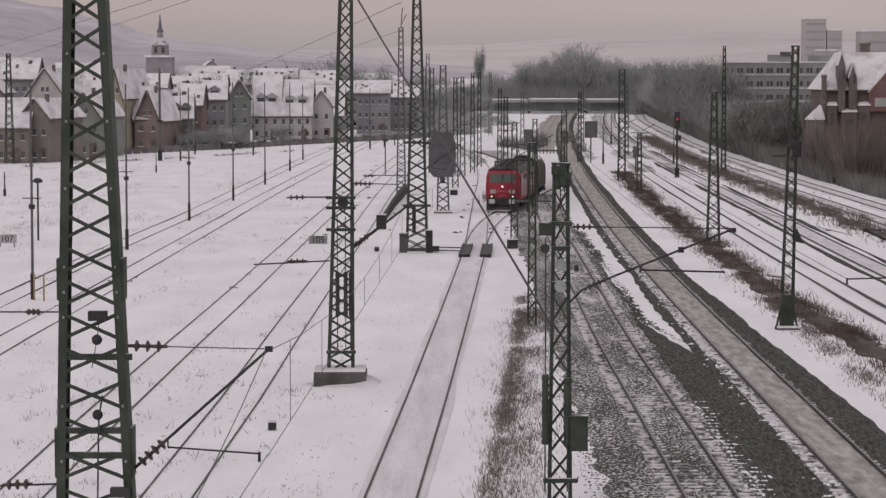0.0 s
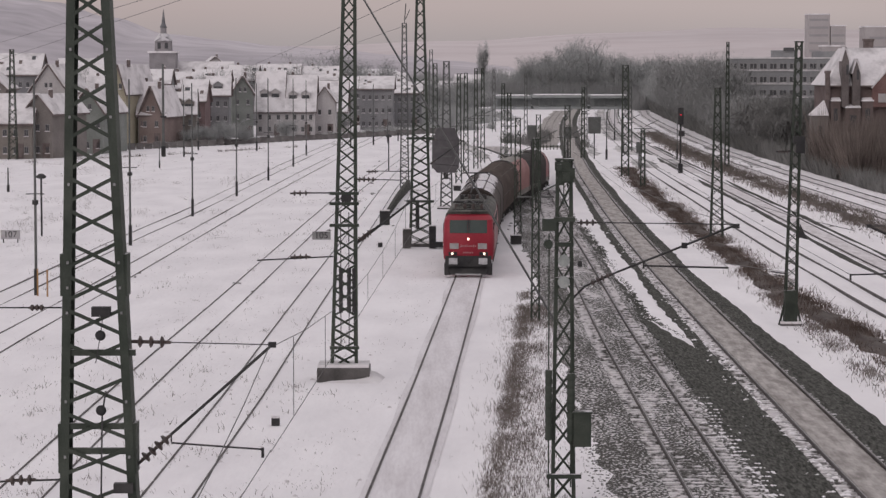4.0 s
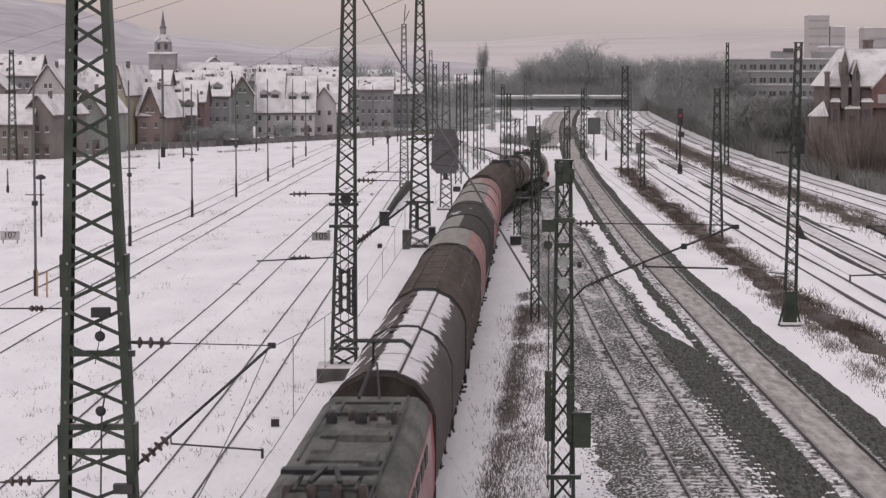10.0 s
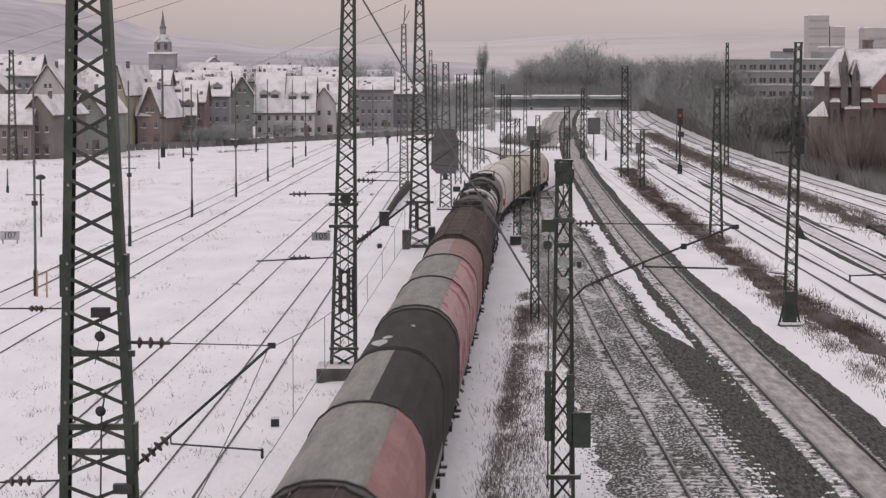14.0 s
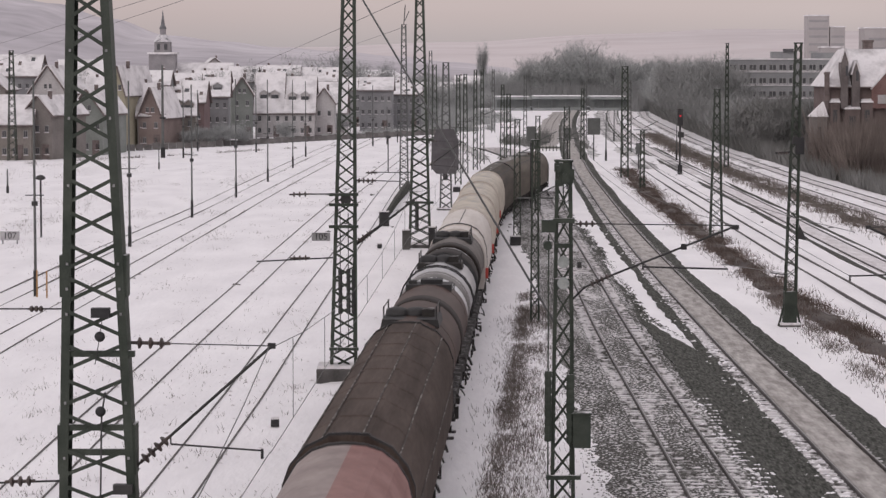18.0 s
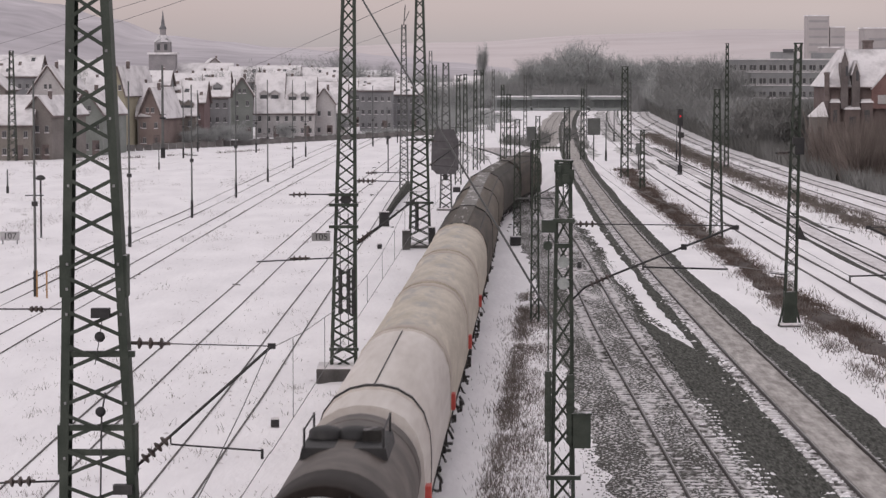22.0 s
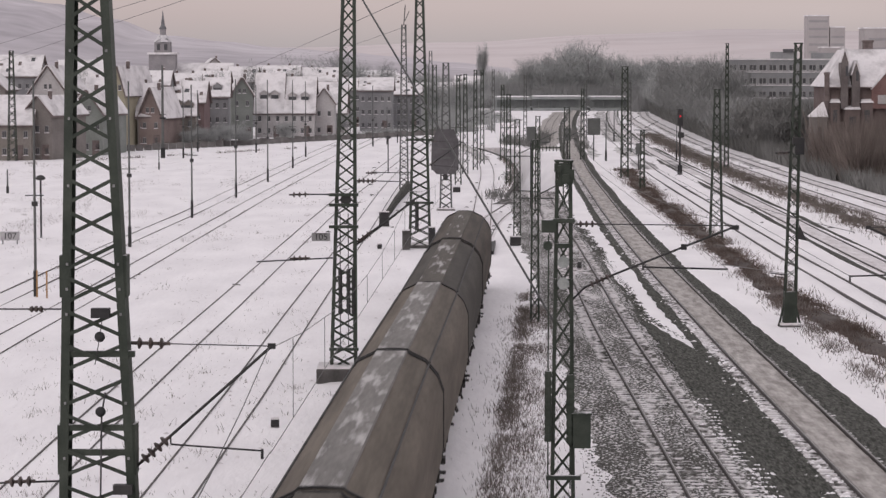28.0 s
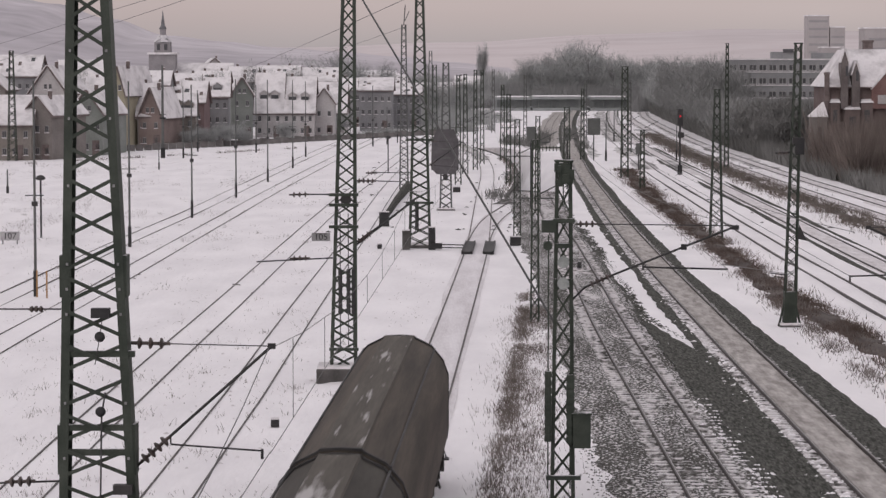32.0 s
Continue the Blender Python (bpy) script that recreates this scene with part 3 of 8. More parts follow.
# ---- lattice masts ----
def mast(x, y, h, w0, w1, panels, leg, brace, label, fill=0.6, single=True, steel=None, lean=0.0, base=None, rz=0.0, category="catenary mast", depth=0.0, centres=None):
    """A lattice mast > four legs, each brace of the lacing (joined by face when single is off), foundation."""
    steel = steel or m_mast
    t = thing("lattice_mast", x, y, 0, rz, label, category, "masts of the yard")

    def corner(sx, sy, z, inner=False):
        k = (w0 + (w1 - w0) * z / h) / 2 - (leg * 0.85 if inner else 0)
        return Vector((sx * k + lean * z / h, sy * (depth / 2 if depth else k), z))

    for sx in (-1, 1):
        if depth:
            s = Shape()
            a, b = corner(sx, 0, -0.1) - Vector((sx * leg / 2, 0, 0)), corner(sx, 0, h) - Vector((sx * leg / 2, 0, 0))
            u = [(leg / 2, -depth / 2), (leg / 2, depth / 2), (-leg / 2, depth / 2), (-leg / 2, depth / 2 - 0.03), (leg / 2 - 0.03, depth / 2 - 0.03),
                 (leg / 2 - 0.03, -depth / 2 + 0.03), (-leg / 2, -depth / 2 + 0.03), (-leg / 2, -depth / 2)]
            s.loft([[o + Vector((sx * px, py, 0)) for px, py in u] for o in (a, b)])
            part("leg", s, steel, t)
            continue
        for sy in (-1, 1):
            s = Shape()
            a, b = corner(sx, sy, -0.1), corner(sx, sy, h)
            u = [(0, 0), (leg, 0), (leg, leg * 0.15), (leg * 0.15, leg * 0.15), (leg * 0.15, leg), (0, leg)]
            s.loft([[o + Vector((-sx * px, -sy * py, 0)) for px, py in u] for o in (a, b)])
            part("leg", s, steel, t)
    for f, (p, q) in enumerate((((-1, -1), (1, -1)), ((-1, 1), (1, 1)), ((-1, -1), (-1, 1)), ((1, -1), (1, 1)))[:1 if depth > 0.4 else 2 if depth else 4]):
        lace = Shape()
        for i in range(panels):
            mid, tall = (centres[i], 0.92 * (centres[min(i + 1, panels - 1)] - centres[min(i, panels - 2)])) if centres else (h * (i + 0.5) / panels, h / panels)
            z0, z1 = max(0.0, mid - tall * fill / 2), min(h, mid + tall * fill / 2)
            for u, v in ((z0, z1), (z1, z0)):
                s = Shape() if single and f < 2 else lace
                skew = Vector((0, brace * 0.16 * (1 if u < v else -1), 0)) if f < 2 else Vector((brace * 0.16 * (1 if u < v else -1), 0, 0))
                s.beam(corner(*p, u, bool(depth)) + skew, corner(*q, v, bool(depth)) + skew, brace, brace * 0.25, (0, 1, 0) if f < 2 else (1, 0, 0))
                if single and f < 2:
                    part("brace", s, steel, t)
        if lace.v:
            tagged(part("lacing", lace, steel, t), kind="stuff")
    cap = Shape()
    k = w1 / 2 + 0.03
    cap.box((lean, 0, h), (2 * k, 2 * k, 0.06))
    part("cap_plate", cap, steel, t)
    if base:
        s = Shape()
        bx, by, bz = base
        s.loft([[(-bx / 2, -by / 2, -0.4), (bx / 2, -by / 2, -0.4), (bx / 2, by / 2, -0.4), (-bx / 2, by / 2, -0.4)],
                [(-bx / 2, -by / 2, bz - 0.04), (bx / 2, -by / 2, bz - 0.04), (bx / 2, by / 2, bz - 0.04), (-bx / 2, by / 2, bz - 0.04)],
                [(-bx / 2 + .05, -by / 2 + .05, bz), (bx / 2 - .05, -by / 2 + .05, bz), (bx / 2 - .05, by / 2 - .05, bz), (-bx / 2 + .05, by / 2 - .05, bz)]])
        part("foundation", s, m_concrete, t, "stained concrete block")
        s = Shape()
        s.box((0, 0, bz + 0.05), (bx * 0.97, by * 0.95, 0.1))
        part("snow_cap", s, m_roofsnow, t, "snow on the block")
    return t


def insulator(parent, p, q, r=0.1, discs=3):
    """Ribbed insulator between two points > its sheds are one turned mesh."""
    p, q = Vector(p), Vector(q)
    rings = [(0, r * 0.28)]
    for i in range(discs):
        c = (i + 0.8) / (discs + 0.6)
        w = 0.045 / (q - p).length
        rings += [(c - w, r * 0.3), (c - w * 0.4, r), (c + w * 0.3, r * 0.9), (c + w, r * 0.3)]
    s = Shape().turned(p, q, rings + [(1, r * 0.28)])
    part("insulator", s, m_ins, parent, "dark ribbed porcelain")


def cantilever(t, side, x0, z_top, z_low, tip, steady=(0.5, 3.0, 5.4), r=0.035, z_tip=None, y=0.0):
    """Bracket on a mast > top tie, strut, two insulators, registration arm, clamp."""
    z_tip = z_tip or z_top - 0.1
    a, b, e = Vector((side * x0, y, z_top)), Vector((side * x0, y, z_low)), Vector((side * tip, y, z_tip))
    insulator(t, a, a.lerp(e, 0.28), 0.11)
    part("tie_rod", Shape().tube([a.lerp(e, 0.25), e], r * 0.35, 5), m_dark, t)
    insulator(t, b.lerp(e, 0.06), b.lerp(e, 0.27), 0.11, 4)
    part("strut", Shape().tube([b, b.lerp(e, 0.5), e], r, 6), m_dark, t)
    part("clamp", Shape().box(e, (0.14, 0.08, 0.1)), m_dark, t)
    if steady:
        s0, s1, zs = steady
        p, q = Vector((side * s0, y, zs + 0.12)), Vector((side * s1, y, zs))
        part("steady_arm", Shape().tube([p, q], r * 0.6, 5), m_dark, t)
        k = (s0 - x0) / max(0.1, tip - x0)
        part("drop_rod", Shape().tube([b.lerp(e, max(0.05, min(1, k))), p], r * 0.5, 5), m_dark, t)
        part("contact_clip", Shape().box(q + Vector((0, 0, -0.06)), (0.05, 0.05, 0.18)), m_dark, t)


# M1, the big mast closest to the bridge
m1 = mast(-6.165, 44.5, 17.0, 1.70, 0.52, 25, 0.155, 0.066, "tall green-grey lattice mast with crossed braces", 0.72, base=(2.6, 1.6, 0.15), depth=0.5, lean=-0.178, centres=[5.22 + 0.6473 * i - 0.00454 * i * i for i in range(-6, 19)])
cantilever(m1, 1, 0.55, 7.36, 5.05, 3.08, (1.25, 2.9, 5.4), 0.03, 7.3)
for z, wid in ((7.18, 1.28), (5.85, 1.3), (5.4, 1.3)):
    part("cross_beam", Shape().box((0, -0.17, z), (wid, 0.1, 0.11)), m_mast, m1)
part("cable_box", Shape().box((0.05, -0.3, 7.93), (0.33, 0.2, 0.17)), m_dark, m1)
part("cable_box", Shape().box((0.42, -0.3, 4.75), (0.34, 0.2, 0.17)), m_dark, m1)
for z in (7.5, 6.15):
    ball = Shape()
    for i in range(1):
        ball.loft([[(0.03 + 0.095 * math.cos(a) * math.cos(b), -0.3 + 0.095 * math.sin(a) * math.cos(b), z + 0.095 * math.sin(b)) for a in
                    [math.tau * k / 12 for k in range(12)]] for b in [radians(-85 + 17 * k) for k in range(11)]])
    part("ball_insulator", ball, m_dark, m1, "round dark egg insulator", 60)
part("hanging_wire", Shape().tube([(0.1, -0.3, 8.0), (0.03, -0.3, 7.5), (-0.06, -0.3, 7.0)], 0.008, 4), m_wire, m1)
part("hanging_wire", Shape().tube([(0.12, -0.3, 6.5), (0.05, -0.3, 6.1), (0.0, -0.3, 4.0)], 0.016, 4), m_wire, m1)
part("left_insulator_arm", Shape().tube([(-0.7, 0, 4.85), (-2.2, 0, 4.8)], 0.02, 5), m_dark, m1)
insulator(m1, (-1.2, 0, 4.85), (-1.75, 0, 4.83), 0.1)
part("side_arm", Shape().tube([(-0.7, 0, 7.97), (-2.2, 0, 7.97)], 0.015, 5), m_dark, m1)
insulator(m1, (-1.0, 0, 7.97), (-1.3, 0, 7.97), 0.06)

for sx in (-1, 1):
    for z0, z1, out in ((8.2, 8.95, 0.035), (5.0, 5.9, 0.03)):
        w_at = (1.70 - 1.18 * (z0 + z1) / 34) / 2
        part("splice_plate", Shape().box((sx * (w_at + out * 0.4) - 0.178 * (z0 + z1) / 34, 0, (z0 + z1) / 2), (out * 2, 0.46, z1 - z0)), m_mast, m1)
    for z in (5.3, 6.3, 7.9, 8.35, 8.8, 10.2, 11.4, 12.6):
        w_at = (1.70 - 1.18 * z / 17) / 2
        part("bolt_head", Shape().box((sx * (w_at - 0.09) - 0.178 * z / 17, -0.26, z), (0.04, 0.03, 0.05)), m_patina, m1)

# M2, with counterweights inside and a number board
m2 = mast(-3.92, 97.3, 17.6, 1.1, 0.48, 35, 0.13, 0.055, "green-grey lattice mast on a concrete block with snow", 0.9, lean=0.28, base=(2.05, 1.7, 0.55), depth=0.3)
cantilever(m2, 1, 0.5, 5.45, 5.35, 2.75, None, 0.05, 7.1)
for z, zr in ((7.35, 7.35), (4.85, 4.7)):
    part("side_arm", Shape().tube([(-0.4, 0, z), (-3.4 if z < 6 else -1.9, 0, zr)], 0.03, 5), m_dark, m2)
    insulator(m2, (-1.3, 0, z), (-2.1, 0, z - 0.02), 0.12)
part("side_arm", Shape().tube([(0.4, 0, 7.9), (2.2, 0, 7.85)], 0.02, 5), m_dark, m2)
insulator(m2, (0.5, 0, 7.88), (1.3, 0, 7.87), 0.11, 4)
for dx in (-0.16, 0.16, 0.36):
    s = Shape()
    s.turned((dx + 0.05, -0.1, 2.65), (dx + 0.05, -0.1, 4.41), [(k / 24, 0.085 if k % 3 else 0.07) for k in range(25)], 8)
    part("counterweight", s, m_dark, m2, "stack of dark tension weights")
    part("weight_rod", Shape().tube([(dx + 0.05, -0.1, 1.2), (dx + 0.05, -0.1, 6.6)], 0.02, 5), m_dark, m2)
for z in (1.3, 6.1, 6.95, 7.35):
    part("cross_beam", Shape().box((0.04, -0.5 + z * 0.015, z), (1.15, 0.1, 0.12)), m_mast, m2)
part("snow_mound", Shape().loft([[(-1.25, -1.0, -0.1), (1.5, -1.3, -0.1), (1.7, 0.9, -0.1), (-1.1, 1.0, -0.1)], [(-0.5, -0.92, 0.04), (1.15, -0.98, 0.14), (1.3, 0.6, 0.2), (-0.4, 0.9, 0.06)], [(0.5, -0.86, 0.1), (1.02, -0.86, 0.2), (1.05, 0.4, 0.3), (0.5, 0.6, 0.12)]]), m_roofsnow, m2, "snow drifted against the block", 70)
part("pulley", Shape().tube([(0.12, -0.32, 7.15), (0.12, -0.24, 7.15)], 0.22, 12), m_dark, m2)
part("crossarm", Shape().box((-0.2, 0, 16.9), (1.6, 0.12, 0.12)), m_mast, m2)
board = thing("number_board", -4.52, 96.9, 5.7, 0, "small grey board with a dark number 105 on the mast", "sign")
part("plate", Shape().box((-0.25, 0, 0), (0.72, 0.03, 0.32)), mat("board_white", (0.2, 0.2, 0.2), (0.3, 0.3, 0.3), 2, 0.6), board)


def lettering(text, size, parent, loc, material, rz=0.0):
    cu = bpy.data.curves.new("lettering", "FONT")
    cu.body, cu.size, cu.extrude, cu.align_x, cu.align_y = text, size, 0.004, "CENTER", "CENTER"
    ob = new("lettering", cu)
    cu.materials.append(material)
    ob.parent = parent
    ob.matrix_basis = pose(*loc, 90, 0, rz)
    return ob


m_ink = mat("sign_black", (0.02, 0.02, 0.02), (0.04, 0.04, 0.04), 2, 0.6, 0, 0)
lettering("105", 0.36, board, (-0.25, -0.022, 0), m_ink)

m3 = mast(-1.59, 170.2, 18.6, 1.55, 0.5, 24, 0.16, 0.07, "tall lattice mast with small cabinets at its foot", 0.9, base=(2.1, 1.6, 0.2))
cantilever(m3, 1, 0.5, 7.3, 5.5, 2.9, (1.0, 2.6, 5.5), 0.04)
for z in (3.1, 7.4):
    part("cross_beam", Shape().box((0, -0.7, z), (1.9, 0.12, 0.16)), m_mast, m3)
part("counterweight", Shape().tube([(-0.2, -0.3, 1.2), (-0.2, -0.3, 3.0)], 0.13, 8), m_dark, m3)
part("insulated_arm", Shape().tube([(-0.6, 0, 5.1), (-3.3, 0, 5.15)], 0.03, 5), m_dark, m3)
insulator(m3, (-2.9, 0, 5.1), (-3.7, 0, 5.1), 0.15)
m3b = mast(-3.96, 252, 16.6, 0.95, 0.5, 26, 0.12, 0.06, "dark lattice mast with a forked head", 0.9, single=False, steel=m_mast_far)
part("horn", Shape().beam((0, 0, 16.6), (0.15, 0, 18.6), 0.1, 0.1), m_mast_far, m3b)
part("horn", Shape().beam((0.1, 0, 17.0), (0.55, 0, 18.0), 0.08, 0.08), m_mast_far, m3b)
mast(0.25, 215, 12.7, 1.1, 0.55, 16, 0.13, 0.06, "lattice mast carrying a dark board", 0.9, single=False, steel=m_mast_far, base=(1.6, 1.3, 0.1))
panel = thing("back_board", 0.2, 214.3, 0, 0, "large dark rounded signal board seen from behind", "signal board")
s = Shape()
s.loft([[(x, y0, z) for x, z in ((-0.75, 3.15), (0.75, 3.15), (1.15, 3.6), (1.15, 6.0), (0.75, 7.0), (-0.75, 7.0), (-1.15, 6.0), (-1.15, 3.6))] for y0 in (-0.3, 0.15)])
part("housing", s, mat("board_back", (0.085, 0.08, 0.085), (0.12, 0.113, 0.12), 1.5, 0.6), panel)
for z, wid in ((5.3, 1.0), (4.55, 1.0)):
    part("rib", Shape().box((0, -0.33, z), (wid, 0.06, 0.12)), mat("board_rib", (0.11, 0.11, 0.11), (0.14, 0.14, 0.14), 2, 0.6), panel)
part("bracket", Shape().box((0, 0.1, 2.9), (0.4, 0.4, 0.6)), m_dark, panel)

# the mast between the lead track and the main tracks, with weights and a cabinet
m4 = mast(3.40, 70, 9.68, 0.70, 0.46, 13, 0.10, 0.042, "dark green lattice mast with tension weights and signal gear", 0.85, depth=0.26)
for z, wid in ((9.1, 0.5), (8.0, 0.6), (7.3, 0.52), (6.3, 0.5)):
    s = Shape()
    s.box((0, -0.2, z), (wid, 0.12, 0.13))
    part("gear_plate", s, m_mast, m4)
part("gear_head", Shape().box((0, -0.12, 9.4), (0.34, 0.26, 0.46)).box((-0.22, -0.15, 9.5), (0.1, 0.2, 0.24)).box((0.23, -0.15, 9.3), (0.12, 0.2, 0.3)).box((-0.1, -0.2, 9.12), (0.14, 0.14, 0.3)).box((0.05, -0.28, 9.2), (0.2, 0.1, 0.24)).box((-0.14, -0.27, 9.46), (0.12, 0.08, 0.18)), m_mast, m4, "dark cluster of pulleys")
part("gear_head", Shape().box((-0.42, -0.1, 7.85), (0.4, 0.4, 0.35)).tube([(-0.45, -0.3, 7.3), (-0.45, 0.1, 7.3)], 0.13, 10), m_mast, m4, "dark pulley wheel")
for dx, z0, z1, r in ((-0.43, 1.75, 3.75, 0.105), (0.2, 1.7, 3.65, 0.12)):
    s = Shape()
    s.turned((dx, -0.25, z0), (dx, -0.25, z1), [(k / 27, r if k % 3 else r * 0.85) for k in range(28)], 12)
    part("counterweight", s, m_mast, m4, "stack of dark tension weights")
    part("weight_rod", Shape().tube([(dx, -0.25, 0.4), (dx, -0.25, 7.6)], 0.022, 5), m_mast, m4)
for z in (6.85, 6.25):
    part("wheel_disc", Shape().tube([(-0.02, -0.42, z), (-0.02, -0.36, z)], 0.17, 14), mat("disc_grey", (0.25, 0.27, 0.26), (0.36, 0.38, 0.37), 3, 0.5), m4, "grey round tension wheel")
part("cross_beam", Shape().box((0, -0.45, 0.75), (0.98, 0.14, 0.12)), m_mast, m4)
cab = Shape().box((0.52, -0.2, 2.05), (0.5, 0.4, 0.95))
part("cabinet", cab, m_mast, m4, "dark green sheet-metal cabinet")
part("cabinet_lid", Shape().box((0.52, -0.2, 2.55), (0.56, 0.46, 0.05)), m_mast, m4)
part("lamp_ball", Shape().tube([(0.38, -0.2, 6.75), (0.5, -0.2, 6.75)], 0.09, 10), m_dark, m4)
insulator(m4, (0.35, 0, 7.9), (0.95, 0, 7.9), 0.1)
part("tie_rod", Shape().tube([(0.9, 0, 7.9), (4.95, 0, 7.85)], 0.016, 5), m_dark, m4)
part("strut", Shape().tube([(0.25, 0, 5.75), (0.6, 0, 6.1), (1.5, 0, 6.5), (4.9, 0, 7.85)], 0.033, 6), m_dark, m4)
insulator(m4, (0.7, 0, 6.15), (1.35, 0, 6.45), 0.1, 4)
part("clamp", Shape().box((4.85, 0, 7.8), (0.2, 0.08, 0.12)), m_dark, m4)
part("clamp", Shape().box((3.4, 0, 7.25), (0.16, 0.08, 0.16)), m_dark, m4)
part("steady_arm", Shape().tube([(2.25, 0, 6.68), (4.65, 0, 6.62)], 0.028, 5), m_dark, m4)
part("drop_rod", Shape().tube([(2.25, 0, 6.8), (2.25, 0, 6.6)], 0.03, 5), m_dark, m4)

mast(19.54, 177.5, 10.75, 0.95, 0.42, 14, 0.09, 0.04, "dark lattice mast in the brown verge", 0.9, single=False)
m6 = mast(16.52, 118, 13.45, 0.62, 0.34, 24, 0.075, 0.034, "slender lattice mast with a spread foot and a lamp box", 0.85, single=False, lean=0.3, base=(1.0, 0.9, 0.08))
for sx in (-1, 1):
    part("foot_stay", Shape().beam((sx * 0.2, -0.1, 1.4), (sx * 0.52, -0.1, 0.0), 0.09, 0.09), m_mast, m6)
part("foot_sleeve", Shape().box((0, 0, 0.9), (0.55, 0.55, 1.5)), m_mast, m6)
part("lamp_box", Shape().box((0.28, -0.35, 8.85), (0.55, 0.4, 0.3)).box((0.36, -0.35, 8.45), (0.4, 0.3, 0.5)), m_dark, m6)
part("side_arm", Shape().tube([(0, 0, 8.3), (-0.75, 0, 8.25)], 0.04, 5), m_dark, m6)
insulator(m6, (-0.1, 0, 8.25), (-0.7, 0, 8.25), 0.09, 4)
part("stop_plate", Shape().loft([[(0.3, -0.3, 4.2), (0.75, -0.3, 4.1), (0.4, -0.3, 4.85)], [(0.3, -0.2, 4.2), (0.75, -0.2, 4.1), (0.4, -0.2, 4.85)]]), m_dark, m6)
part("side_arm", Shape().tube([(-0.2, 0, 2.45), (-0.95, 0, 2.55)], 0.03, 5), m_dark, m6)
insulator(m6, (-0.25, 0, 2.3), (-0.8, 0, 2.4), 0.07)
part("tension_wire", Shape().tube([(-0.1, 0, 2.5), (-8.4, -46, 6.6)], 0.012, 4), m_wire, m6)

near_masts = ((20.3, 278, 12.4, 0.9, 0.7, 12, "dark lattice mast between the main tracks"), (20.2, 252, 6.0, 0.55, 0.45, 9, "short brown lattice post"),
                                  (11.0, 221, 8.8, 0.7, 0.5, 12, "lattice mast beside the curved track"), (34.2, 300, 15.2, 0.6, 0.35, 18, "slender lattice mast by the hedge"),
                                  (-56.8, 328, 14.5, 1.2, 0.55, 15, "grey lattice mast by the houses"), (4.45, 120, 8.8, 0.45, 0.32, 14, "narrow lattice post in the brush"),
                                  (5.3, 177.5, 8.6, 0.55, 0.4, 12, "narrow lattice post beside the points"), (8.0, 210, 8.2, 0.5, 0.4, 12, "narrow lattice post by the junction"),
                                  (6.9, 262, 9.5, 0.6, 0.45, 12, "lattice mast by the junction"), (-1.0, 300, 12.6, 0.8, 0.5, 14, "far lattice mast in the snow"))
far_masts = ((1.6, 262, 11.5, 0.7, 0.4, 12, "far lattice mast by the siding"), (2.6, 290, 11.5, 0.7, 0.4, 12, "far lattice mast by the siding"),
                                  (3.9, 300, 12.0, 0.6, 0.4, 12, "far lattice mast by the siding"), (5.0, 318, 12.0, 0.6, 0.4, 12, "far lattice mast by the siding"),
                                  (-1.9, 380, 14.8, 0.8, 0.5, 14, "far lattice mast in the yard"), (27.0, 360, 10.5, 0.6, 0.4, 12, "far lattice mast beside the outer tracks"),
                                  (7.9, 330, 10, 0.7, 0.45, 10, "far lattice mast by the lead track"), (18.5, 330, 9.5, 0.6, 0.4, 10, "far lattice mast by the curve"),
                                  (24.0, 420, 10, 0.6, 0.4, 10, "far lattice mast by the curve"), (14.2, 430, 11, 0.7, 0.45, 10, "far lattice mast by the lead track"),
                                  (9.5, 470, 12, 0.7, 0.45, 10, "far lattice mast by the siding"), (-3.0, 470, 13, 0.7, 0.45, 10, "far lattice mast in the yard"))
for x, y, h, w0, w1, n, words in near_masts + far_masts:
    # Beyond 340 m the masts take the steel with haze in its colour.
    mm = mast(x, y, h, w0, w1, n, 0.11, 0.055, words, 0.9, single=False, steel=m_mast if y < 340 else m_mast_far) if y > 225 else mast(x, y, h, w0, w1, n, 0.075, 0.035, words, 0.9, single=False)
    if 100 < y < 340 and x > -10:
        part("bracket_arm", Shape().tube([(0.2, 0, 6.2), (1.6, 0, 6.9)], 0.035, 5), m_mast_far, mm)
        part("side_arm", Shape().tube([(-0.9, 0, 6.0), (0.9, 0, 6.0)], 0.04, 5), m_mast_far, mm)

# a bracket reaching in from a mast past the outer main track
m7 = mast(16.6, 70, 9.9, 0.78, 0.54, 17, 0.15, 0.05, "dark green lattice mast past the curved track", 0.85, single=False)
cantilever(m7, -1, 0.35, 7.9, 5.9, 4.6, (1.2, 5.1, 6.42), 0.04, 7.8)

